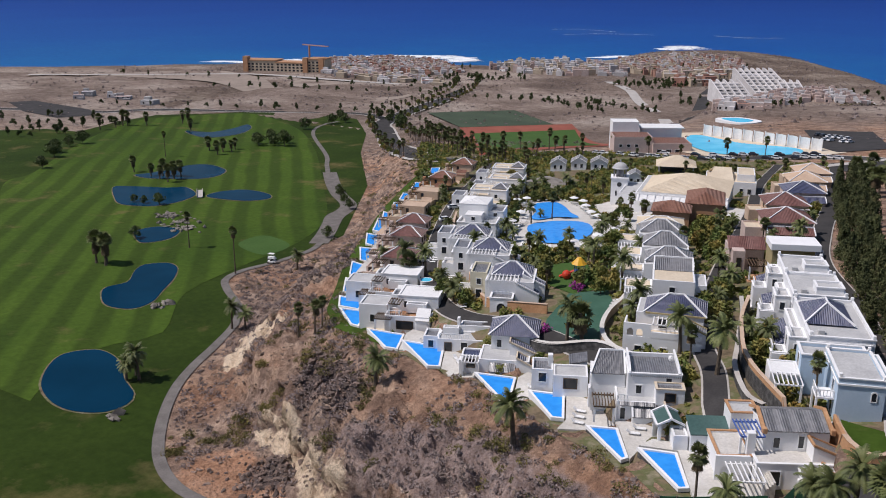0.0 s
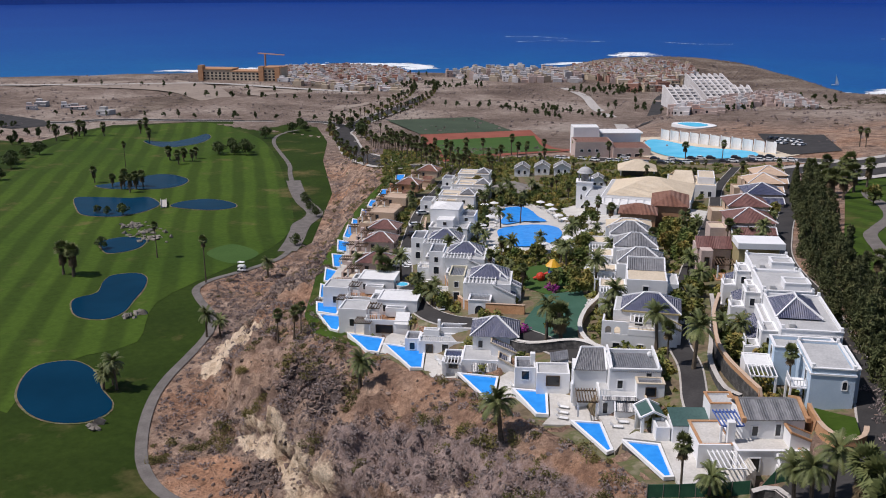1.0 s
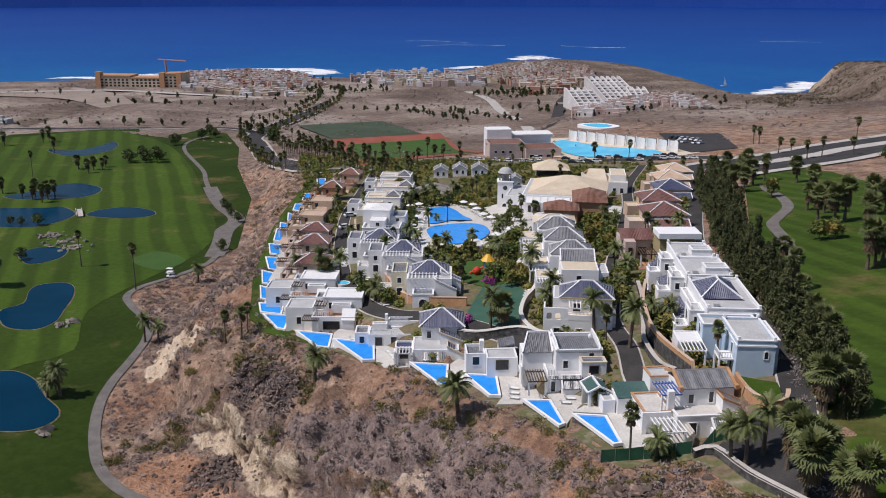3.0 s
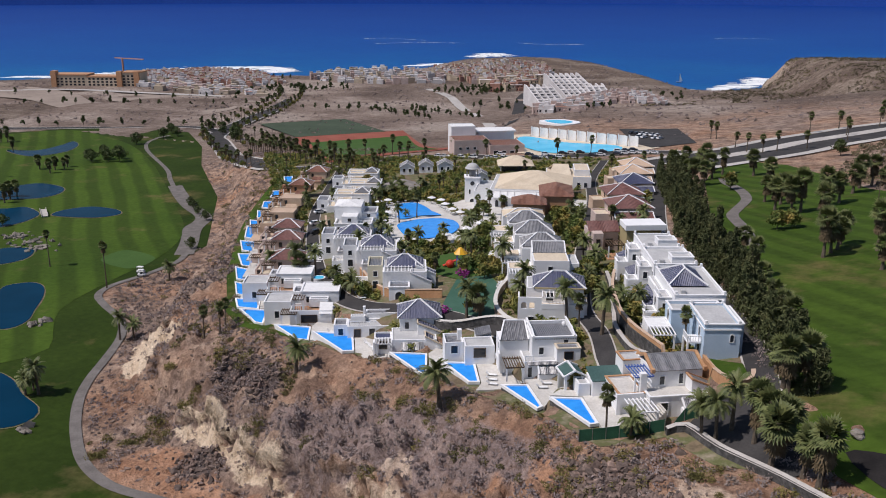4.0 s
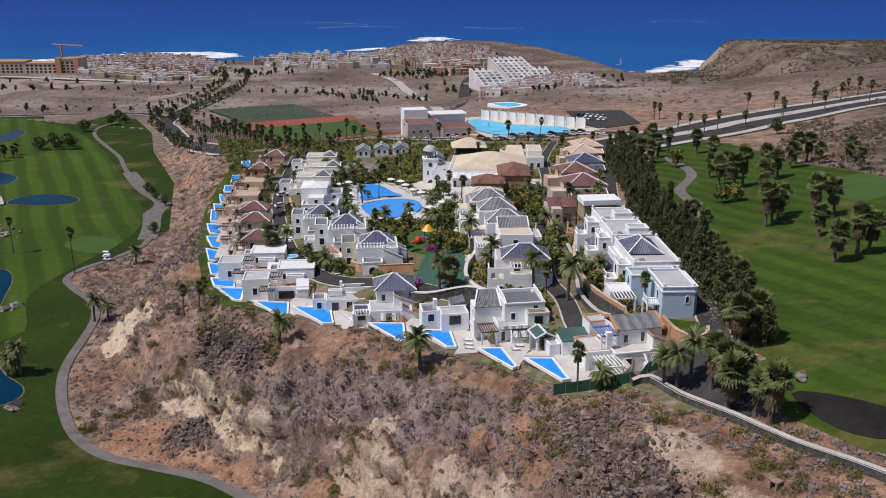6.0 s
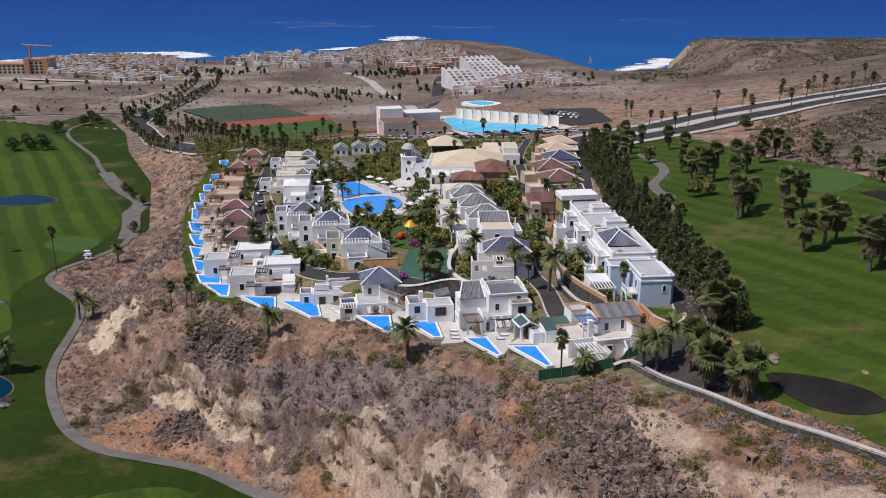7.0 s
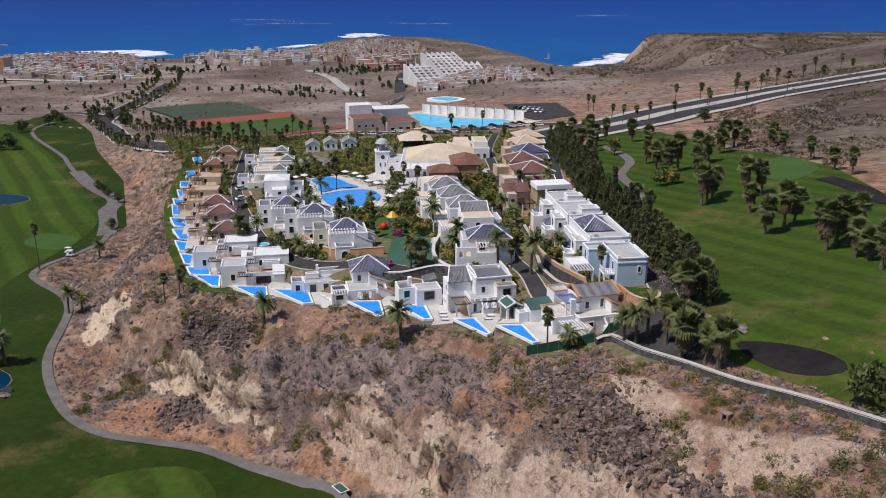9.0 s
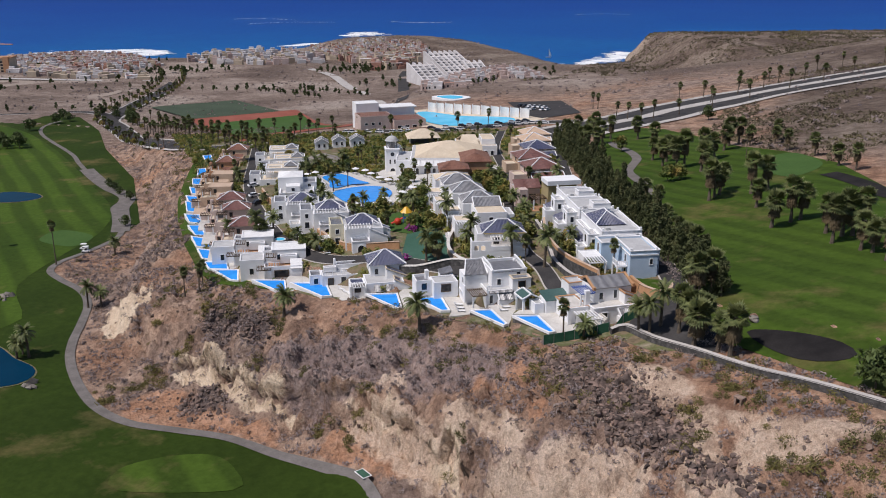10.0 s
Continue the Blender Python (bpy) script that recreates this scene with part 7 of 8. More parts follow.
FAN = [fan_palm(1, 6.4, 2.6, 2.2, "bushy fan palm with a shag of dry leaves", 0.34), fan_palm(2, 5.7, 2.7, 1.9, "bushy fan palm with a full green crown", 0.36), fan_palm(3, 7.3, 2.5, 2.8, "tall fan palm with hanging dry leaves", 0.32)]
SLIM = [fan_palm(11, 13.5, 1.7, 1.2, "tall slender fan palm with a small crown", 0.2), fan_palm(12, 12.0, 1.6, 0.8, "tall slender fan palm above the fairway", 0.2)]
STREET = [fan_palm(21, 8.5, 1.9, 1.2, "street palm with a rounded crown", 0.24), fan_palm(22, 7.5, 2.0, 1.6, "street palm with a dark round crown", 0.26)]
DATE = [feather_palm(31, 4.8, 2.9, "date palm with arching green fronds", 0.34), feather_palm(32, 6.6, 2.8, "date palm with a thick feathered crown", 0.3), feather_palm(33, 3.4, 2.6, "low feathered palm among shrubs", 0.26)]
LEAFY = [tree(41, 6.0, 3.2, "leaf", "dark green broad-leaved tree"), tree(42, 5.0, 2.8, "garden", "green garden tree with yellowish leaves"), tree(43, 4.2, 2.4, "garden", "small leafy garden tree")]
ROWTREE = [cypress(51, 9.0, 1.75, "dark green casuarina in a dense row"), cypress(52, 7.6, 1.9, "dark bushy casuarina in a dense row"), cypress(53, 10.2, 1.65, "tall dark casuarina in a dense row")]

EAST_A = [(-33, 209), (-28, 200), (-25, 199), (-19, 187), (-20, 203), (-19, 215), (-24, 189), (-30, 192), (-34, 222), (-38, 216), (-30, 226), (-26, 218), (-7, 209), (7, 150), (4, 174), (12, 137), (12, 146), (19, 134), (17, 132), (25, 125), (24, 143), (27, 148), (29, 163), (30, 172), (33, 176)]
EAST_B = [(32, 86), (33, 89), (31, 82), (33, 94), (43, 72), (41, 88), (45, 92), (47, 52), (51, 56), (53, 58), (58, 45), (59, 37), (61, 42), (63, 42), (65, 46), (64, 31), (66, 29), (68, 23)]
EAST_C = [(43, -17), (37, -13), (34, -8), (38, -11), (35, 7), (36, 4), (38, 7), (41, -14.5), (36, -9.5)]
plant(FAN, EAST_A, 1.0, 1.25, 3)
plant(FAN, EAST_B, 0.95, 1.2, 4)
plant(FAN, EAST_C, 0.95, 1.12, 5)
plant(FAN, [(37, 168), (45, 167), (49, 151), (57, 137), (63, 118), (67, 110), (46, 174)], 0.7, 0.9, 6)
plant(SLIM, [(37, 144)], 0.6, 0.7, 7)
plant(DATE[1:2], [(27, -7), (29, -7.5), (30.5, -5)], 0.85, 1.0, 8)
plant(LEAFY[1:], [(17, 110), (20, 113), (-8, 176)], 0.9, 1.1, 9)
plant(LEAFY[:1], [(63, -30), (65, -32), (16, 257)], 0.9, 1.1, 10)
plant(SLIM, [(-176, 68), (-214, 77), (-390, 182)], 0.95, 1.05, 11)
plant(FAN[2:], [(-221, 46), (-218, 48), (-216, 46.5)], 1.15, 1.3, 12)
plant(DATE, [(-165, 84), (-124, 2), (-127, 3), (-126, 0), (-135, 36), (-132, 38)], 0.9, 1.15, 13)
plant(FAN, [(-335, 143), (-335, 151), (-325, 141), (-332, 153), (-344, 144), (-361, 145), (-374, 205), (-380, 213), (-376, 216), (-382, 223), (-390, 211), (-340, 148), (-329, 147)], 0.8, 1.1, 14)
plant(FAN[2:], [(-521, 217), (-520, 228), (-528, 238), (-525, 240), (-514, 248), (-504, 270), (-501, 273), (-465, 250)], 0.9, 1.2, 15)
plant(LEAFY[:1], [(-389, 245), (-383, 241), (-376, 247), (-377, 258), (-384, 252), (-370, 250), (-416, 306), (-420, 334), (-418, 345), (-437, 142), (-452, 150), (-468, 167), (-472, 178), (-408, 121), (-420, 381), (-413, 386), (-372, 353), (-366, 346), (-395, 366), (-430, 352)], 1.0, 1.5, 16)
plant(LEAFY[:1], [(-188, 118), (-245, 177), (-236, 170), (-228, 164), (-216, 156), (-284, 110), (-291, 107), (-297, 106), (-240, 72)], 0.55, 0.8, 17)
plant(STREET, [(-22, 274), (-15, 271), (-10, 274), (1, 279), (-5, 330), (6, 343), (23, 345), (22, 380), (37, 388), (42, 375), (55, 374), (62, 420), (75, 418), (80, 392), (-49, 327), (-46, 325), (12, 316), (35, 360), (96, 412), (-30, 290), (14, 300), (30, 322), (48, 345), (64, 358)], 0.85, 1.05, 18)
plant(STREET, [(-206, 231), (-204, 244), (-198, 250), (-178, 249), (-169, 258), (-179, 236), (-171, 246), (-104, 267), (-91, 275), (-138, 263), (-261, 264), (-224, 237), (-190, 262), (-158, 268)], 0.9, 1.1, 19)
plant(STREET, [(-93, 121), (-62, 118), (-70, 126), (-78, 134), (-100, 104), (-29, 95), (-32, 81), (-50, 128), (-60, 150), (-84, 152)], 0.6, 0.85, 20)
plant(DATE[1:2], [(-27, 28), (-32, 55), (2, 24), (-7, 30), (-87, 52), (-83, 54)], 0.95, 1.15, 21)
plant(FAN[1:2], [(-85, 50)], 0.9, 1.0, 22)
plant(DATE[:1], [(-17, -1), (-53, 7)], 1.05, 1.15, 23)
plant(STREET, [(-89, 20), (-86, 22), (-87, 25)], 0.7, 0.8, 24)
plant(STREET[:1], [(13.4, -6.2)], 0.8, 0.85, 25, -0.4)
AVENUE = curve_points([(-185, 196), (-212, 210), (-263, 245), (-320, 296), (-372, 340), (-394, 360), (-425, 411), (-457, 487), (-482, 535), (-520, 600), (-580, 680)], 7.0)
side_a, side_b = [(x + 9, y + 6) for x, y in AVENUE], [(x - 8, y - 7) for x, y in AVENUE]
plant(STREET, side_a[:26], 0.75, 1.0, 26)
more = [(x + 20 + 3 * (k % 3), y + 14) for k, (x, y) in enumerate(AVENUE[:34])]
plant_joined("avenue_palms", STREET + LEAFY[2:], side_a[26:] + side_b[8:] + more, 0.7, 1.0, 27, "rows of palms along the avenue to the village")
ROW = curve_points([(-42, 222), (-39, 211), (-25, 167), (-10, 124), (-1, 95), (7, 77), (14, 60), (21, 40), (27, 26), (32, 13), (36, 5)], 3.0)
ROW = [(x + 1.5 + (2.2 if k % 2 else 0), y + 0.8 * (k % 3)) for k, (x, y) in enumerate(ROW)]
plant(ROWTREE, ROW, 0.8, 1.1, 29)
plant(ROWTREE, [(x - 3.4, y - 0.5) for x, y in ROW if y > 50][::2], 0.65, 0.9, 57)
plant(FAN, [(24, 52), (28, 40), (20, 64), (31, 30), (14, 84), (33, 22)], 0.8, 1.0, 30)


def stuff(name, v, f, material, label):
    return tagged(part(name, (v.tolist(), f.tolist()), material), label, name, kind="stuff")


def built_over(x, y, by=0.6):
    hit = np.zeros(x.shape, bool)
    for cx, cy, c, s, x0, y0, x1, y1 in FOOTPRINTS:
        dx, dy = x - cx, y - cy
        a, b = dx * c + dy * s, -dx * s + dy * c
        hit |= (a > x0 - by) & (a < x1 + by) & (b > y0 - by) & (b < y1 + by)
    return hit


def patches(x, y, scale, layer):
    return np.array([noise.noise(Vector((a * scale, b * scale, layer))) for a, b in zip(x, y)])


# shrubs and flowers in the gardens
NO_PLANT = [[(-58, 68), (-52, 74), (-37, 55), (-40, 50), (-49, 54)], [(-36, 35), (-41, 50), (-35, 55), (-29, 47), (-21, 29), (-32, 27)],
            [(-120, 144), (-110, 156), (-97, 146), (-82, 132), (-66, 116), (-62, 104), (-61, 88), (-68, 83), (-78, 84), (-90, 94), (-98, 110)], [(-60, 108), (-44, 120), (-38, 150), (-70, 170), (-96, 166), (-98, 150), (-80, 132)]]
r = np.random.default_rng(5)
x, y = r.uniform(-270, 38, 40000), r.uniform(-14, 266, 40000)
ok = inside(x, y, GARDEN) & ~built_over(x, y)
for p, w in ((p, w) for _, p, w, _ in ROADS[:3]):
    ok &= away(x, y, p) > w / 2 + 0.9
for q in NO_PLANT + KEEP_OUT:
    ok &= ~inside(x, y, q)
ok &= (away(x, y, RIM) > 6) | (y > 40)
for line in GARDEN_WALLS:
    ok &= away(x, y, line) > 1.3
for ring, _, _ in DECKS:
    ok &= ~inside(x, y, grown([loc(u, w) for u, w in ring], 0.6))
x, y = x[ok], y[ok]
ok = patches(x, y, 0.06, 0) > -0.22
x, y = x[ok][:7000], y[ok][:7000]
GARDEN_SPOTS = list(zip(x.tolist(), y.tolist()))
q = 0.3 + 0.75 * r.random(len(x)) ** 1.3
cs, rs, sz = np.c_[x, y, terrain(x, y) + q * 0.7], np.c_[q, q, q * r.uniform(0.6, 1.3, len(x))], 0.22 + 0.1 * q
v, f = leaf_cloud(cs, rs, 48, sz * 0.8, 5)
stuff("shrubs", v, f, "garden", "dense green and yellow garden shrubs")
near = [q for q in GARDEN_SPOTS if q[1] < 175]
plant(LEAFY[1:] + DATE[2:], [(-107, 122), (-97, 106), (-122, 142), (-116, 151), (-110, 157), (-64, 101), (-67, 111), (-72, 126), (-51, 83), (-48, 79), (-137, 166), (-126, 159), (-145, 172)], 0.9, 1.2, 51)
plant(DATE, [(-87, 91), (-61, 81), (-83, 88), (-62, 96), (-94, 112), (-97, 121)], 0.6, 0.85, 52)
plant(LEAFY[1:], [(-39, 110), (-33, 101), (-27, 89), (-22, 78), (-32, 89), (-39, 121), (-47, 134), (-44, 116), (-30, 95), (-36, 106), (-25, 82)], 0.75, 1.05, 53)
plant(LEAFY[2:] + DATE[2:], [(-13, 58), (-11, 52), (-8, 47), (-14, 64), (-75, 49), (-71, 46), (-65, 40), (-61, 38), (-57, 37), (-55, 41)], 0.7, 1.0, 54)
plant(LEAFY[1:] + DATE[1:2], [(-9, 43), (-12, 50), (-18, 68)], 0.7, 0.95, 58)
plant(LEAFY[1:], [(-35, 52), (-33, 54), (-38, 57), (-41, 55), (-27, 31)], 0.7, 0.95, 55)
plant(FAN[1:2], [(-24, 28)], 0.9, 1.0, 56)
plant(LEAFY[1:], near[3::47], 0.55, 0.95, 41)
plant(DATE[2:] + DATE[1:2], near[11::48], 0.6, 0.95, 42)
plant(STREET, GARDEN_SPOTS[17::120], 0.55, 0.8, 43)
for src in FAN + SLIM + STREET + DATE + LEAFY + ROWTREE:
    for o in (*src.children, src):
        bpy.data.objects.remove(o)

# bougainvillea
M["flower"] = plain("magenta_flowers", [(0.3, (0.2, 0.02, 0.16)), (0.7, (0.38, 0.05, 0.28))], 1.0, 4.0, 0.8, 0)
v, f = leaf_cloud([(-40, 52, zat(-40, 52) + 1.0), (-41.5, 53.5, zat(-41, 53) + 0.9), (-33, 30, zat(-33, 30) + 0.8)], [(1.3, 1.3, 0.9)] * 3, 90, 0.2, 6)
stuff("bougainvillea", v, f, "flower", "magenta bougainvillea beside the court")

# dry scrub on the slopes
def slope_spots(seed, n):
    r = np.random.default_rng(seed)
    k = np.arange(n) % 3 > 0
    x = np.where(k, r.uniform(-175, 70, n), r.uniform(-330, -90, n))
    y = np.where(k, r.uniform(-75, 100, n), r.uniform(40, 320, n))
    df, dr = away(x, y, FOOT), away(x, y, RIM)
    ok = ~(inside(x, y, GARDEN) | inside(x, y, FAIRWAY) | inside(x, y, EAST)) & (away(x, y, PATH_LOW) > 2.2) & ((dr < 60) | (df < 60))
    return x[ok], y[ok], df[ok], dr[ok], r


x, y, df, dr, r = slope_spots(8, 70000)
bare = np.maximum(soil_layer(x, y, PALE_ROCK + TAN_SOIL), 0.9 * soil_layer(x, y, RED_SOIL))
ok = (r.random(len(x)) < (0.3 + 0.45 * df / (df + dr) + 0.7 * soil_layer(x, y, GREY_SOIL) + 0.45 * (dr < 22)) * (1 - 0.88 * bare)) & ((patches(x, y, 0.05, 3) > -0.25) | (soil_layer(x, y, GREY_SOIL) > 0.5))
x, y, dr = x[ok], y[ok], dr[ok]
green = ((dr < 9) | ((y > 60) & (r.random(len(x)) < 0.5)) | (patches(x, y, 0.045, 9) > 0.5)) & (r.random(len(x)) < 0.4)
keep = r.random(len(x)) < np.where(green, np.where(dr < 10, 0.3, 0.12), 0.8)
x, y, dr, green = x[keep], y[keep], dr[keep], green[keep]
BUSHES = [(-80, -1), (-85, -3), (-86, -6), (-86, 0), (-87, 2), (-79, 3), (-77, 3), (-89, -13), (-87, -13), (-92, -8), (-97, 20), (-92, 12), (-77, 11), (-76, 12), (38, -29), (39, -29), (39, -35), (40, -35), (38, -39), (44, -28), (47, -31), (43, -28), (51, -42), (51, -44), (53, -46), (56, -45), (60, -44), (1, -28), (-34, -14), (-32, -15), (-28, -15), (-23, -14), (-24, -14), (-25, -18), (-53, -5), (-41, -6), (-53, 4), (-26, 1), (-20, -2)]
bx = np.repeat(np.array(BUSHES, float), 5, 0) + r.normal(0, 1.0, (5 * len(BUSHES), 2))
x, y, dr, green = np.r_[x, bx[:, 0]], np.r_[y, bx[:, 1]], np.r_[dr, np.full(len(bx), 20.0)], np.r_[green, np.ones(len(bx), bool)]
q = np.where(green, 0.65 + 1.2 * r.random(len(x)) ** 2, 0.3 + 0.85 * r.random(len(x)) ** 2)
z = np.array([land_z(a, b) for a, b in zip(x, y)])
pts, rad, sz = np.c_[x, y, z + q * 0.25], np.c_[q, q, q * 0.6], 0.08 + 0.07 * q
v, f = leaf_cloud(pts[~green], rad[~green], 38, sz[~green] * 0.95, 8, up=0.5, long=1.8)
stuff("scrub", v, f, "scrub", "grey-brown dry scrub on the rocky slope")
v, f = leaf_cloud(pts[green], rad[green], 170, sz[green] * 0.6, 9, up=0.3)
stuff("green_scrub", v, f, "green_scrub", "yellow-green shrubs along the slope")


# loose rock
def rubble(places, seed, name, label, material):
    r = np.random.default_rng(seed)
    bm = bmesh.new()
    bmesh.ops.create_icosphere(bm, subdivisions=1, radius=1)
    bv = np.array([v.co[:] for v in bm.verts])
    bf = np.array([[v.index for v in f.verts] for f in bm.faces])
    bm.free()
    vs, fs = [], []
    for k, (x, y, z, q) in enumerate(places):
        s = q * r.uniform(0.55, 1.4, 3) * (1, 1, 0.85)
        p = bv * (1 + 0.35 * r.normal(size=(len(bv), 1))).clip(0.5, 1.6) * s
        a = r.uniform(0, 6.28)
        p[:, :2] = p[:, :2] @ [[math.cos(a), math.sin(a)], [-math.sin(a), math.cos(a)]]
        vs.append(p + (x, y, z))
        fs.append(bf + k * len(bv))
    return stuff(name, np.vstack(vs), np.vstack(fs), material, label)


x, y, df, dr, r = slope_spots(12, 60000)
dark = soil_layer(x, y, DARK_ROCK)
ok = (dark < 0.4) & (r.random(len(x)) < (0.16 * (1 - 0.6 * soil_layer(x, y, PALE_ROCK + TAN_SOIL)) + 0.3 * (patches(x, y, 0.06, 20) > 0.08)))
x, y = x[ok][:10000], y[ok][:10000]
size = 0.1 + 0.5 * r.random(len(x)) ** 4
rubble([(a, b, land_z(a, b), q) for a, b, q in zip(x, y, size)], 12, "rocks", "broken brown volcanic rocks on the slope", "rock")
spots = []
for ring, n in zip(DARK_ROCK, (3600, 1000, 260, 320)):
    p = np.array(ring)
    a, b = r.uniform(p[:, 0].min() - 2, p[:, 0].max() + 2, 4 * n), r.uniform(p[:, 1].min() - 2, p[:, 1].max() + 2, 4 * n)
    near = np.where(inside(a, b, ring), 1.0, np.exp(-away(a, b, ring + ring[:1]) / 1.0))
    ok = r.random(4 * n) < near
    a, b = a[ok][:n], b[ok][:n]
    spots += [(u, w, land_z(u, w) + 0.1, q) for u, w, q in zip(a, b, 0.12 + 0.55 * r.random(len(a)) ** 2.6)]
rubble(spots, 14, "lava_rocks", "dark jagged lava blocks tumbled down the slope", "lava")
r = random.Random(13)
ring = []
for cx, cy, n, s in ((-167, 35, 16, 3.5), (-240, 92, 30, 6), (-262, 100, 26, 6), (-250, 96, 24, 8), (-110, -12, 6, 2)):
    for _ in range(n):
        x, y = cx + r.gauss(0, s * 0.5), cy + r.gauss(0, s * 0.5)
        ring.append((x, y, zat(x, y) + 0.2, r.uniform(0.4, 1.2)))
rubble(ring, 13, "pond_rocks", "pale grey rocks piled beside the ponds", "pond_rock")
x, y = 46, -6.6
h = thing("boulder", "pale rounded boulder on the lawn", "rock", pose(x, y, zat(x, y) + 0.4))
bm = bmesh.new()
bmesh.ops.create_icosphere(bm, subdivisions=3, radius=1.0)
for vv in bm.verts:
    vv.co = vv.co * (1 + 0.45 * noise.noise(vv.co * 1.3)) * 0.9
    vv.co.z *= 0.7
part("stone", bm, "pond_rock", h)

# ---- sports ground ----
drape("pavement", [(-172, 330), (-140, 350), (-96, 330), (-66, 300), (-80, 280), (-112, 270), (-150, 285)], 0.25, 6.0, "creamroof", "sandy paved surround of the sports pool")
drape("water", closed_curve([(-149, 322), (-146, 331), (-118, 313), (-90, 307), (-84, 290), (-109, 277), (-133, 294)]), 0.55, 5.0, "pool_aqua", "large light-blue sports pool")
ring = closed_curve([(-166, 391), (-157, 403), (-142, 398), (-148, 383)], 3.0)
tagged(part("terrace", prism(ring, zat(-154, 393) - 4, zat(-154, 393) + 1.2), "white"), "white raised terrace under a round pool", kind="structure")
drape("water", closed_curve([(-163, 392), (-156, 400), (-146, 396), (-150, 386)]), 0.0, 4.0, "pool_aqua", "small round light-blue pool on a terrace", level=zat(-154, 393) + 1.3)
wall_a, wall_b = Vector((-146, 334, 0)), Vector((-80, 305, 0))
h = thing("windbreak", "row of curved white canvas panels behind the sports pool", "windbreak", pose(0, 0, 0))
for k in range(11):
    p = wall_a.lerp(wall_b, k / 10.5)
    q = wall_a.lerp(wall_b, (k + 0.85) / 10.5)
    z0 = zat(p.x, p.y)
    bm = bmesh.new()
    n = Vector((0.4, 0.92, 0))
    cols = []
    for t in np.linspace(0, 1, 6):
        c = p.lerp(q, t) + n * 1.1 * math.sin(math.pi * t)
        cols.append([bm.verts.new((c.x + e * n.x * 0.15, c.y + e * n.y * 0.15, zz)) for e in (0, 1) for zz in (z0 - 1, z0 + 5.4)])
    for a, b in zip(cols[:-1], cols[1:]):
        bm.faces.new((a[0], b[0], b[1], a[1]))
        bm.faces.new((a[3], b[3], b[2], a[2]))
        bm.faces.new((a[1], b[1], b[3], a[3]))
    part("panel", bm, "canvas", h)
    part("post", boxed(p.x - 0.2, p.y - 0.2, z0 - 1, p.x + 0.2, p.y + 0.2, z0 + 5.8), "white", h)
h = house("modern beige sports building with white flat roofs", -14.0, 303.0, 10, z=-19.0, name="sports_building", category="building")
walls(h, 0, 0, 17, 14, -4, 8.0, "rose", "browntile", 0.3)
walls(h, 1, 14.05, 13, 24, -4, 12.5, "white", "canvas", 0.3)
walls(h, 17.05, -2, 34, 14, -4, 5.6, "rose", "browntile", 0.3)
walls(h, 15, 16, 33, 26, -4, 9.0, "white", "canvas", 0.3)
plain_block(h, 14.2, 15.4, 9.1, 34, 27, 9.7, "canvas", "canopy")
for x in (3, 6.5, 10):
    window(h, x, -0.02, 3.4, 1.6, 1.4, "front")
    window(h, x, -0.02, 0.2, 1.6, 1.4, "front")
for x in (20, 24, 28):
    window(h, x, -2.02, 1.4, 2.4, 1.6, "front")

# parked cars
M["car_white"] = plain("white_car_paint", [(0.3, (0.7, 0.7, 0.7)), (0.7, (0.78, 0.78, 0.78))], 1, 5, 0.25, 0, spec=0.6, dirt=0.1)
M["car_dark"] = plain("dark_car_paint", [(0.3, (0.02, 0.02, 0.025)), (0.7, (0.04, 0.04, 0.05))], 1, 5, 0.25, 0, spec=0.6, dirt=0.1)
M["car_red"] = plain("red_car_paint", [(0.3, (0.25, 0.02, 0.02)), (0.7, (0.32, 0.03, 0.03))], 1, 5, 0.25, 0, spec=0.6, dirt=0.1)
M["car_blue"] = plain("blue_car_paint", [(0.3, (0.03, 0.08, 0.3)), (0.7, (0.05, 0.11, 0.36))], 1, 5, 0.25, 0, spec=0.6, dirt=0.1)


def make_car(paint, label):
    t = thing("car", label, "car", pose(0, 0, -300), "parked cars")
    bm = bmesh.new()
    prof = [(-2.1, 0.3), (2.1, 0.3), (2.15, 0.75), (1.2, 0.92), (-1.9, 0.95), (-2.15, 0.7)]
    f0, f1 = [bm.verts.new((x, -0.85, z)) for x, z in prof], [bm.verts.new((x, 0.85, z)) for x, z in prof]
    bm.faces.new(f0)
    bm.faces.new(f1[::-1])
    for k in range(6):
        n = (k + 1) % 6
        bm.faces.new((f0[n], f0[k], f1[k], f1[n]))
    part("body", bm, paint, t)
    bm = bmesh.new()
    lo = [bm.verts.new(c) for c in ((-1.8, -0.78, 0.94), (1.15, -0.78, 0.92), (1.15, 0.78, 0.92), (-1.8, 0.78, 0.94))]
    hi = [bm.verts.new(c) for c in ((-1.4, -0.62, 1.42), (0.4, -0.62, 1.42), (0.4, 0.62, 1.42), (-1.4, 0.62, 1.42))]
    for k in range(4):
        n = (k + 1) % 4
        bm.faces.new((lo[k], lo[n], hi[n], hi[k]))
    bm.faces.new(hi)
    part("window", bm, "glass", t)
    part("roof", boxed(-1.4, -0.62, 1.42, 0.4, 0.62, 1.46), paint, t)
    for x in (-1.35, 1.35):
        for y in (-0.8, 0.8):
            bm = bmesh.new()
            bmesh.ops.create_cone(bm, cap_ends=True, segments=12, radius1=0.33, radius2=0.33, depth=0.22, matrix=pose(x, y, 0.33, 90))
            part("wheel", bm, "rubber", t)
    return t


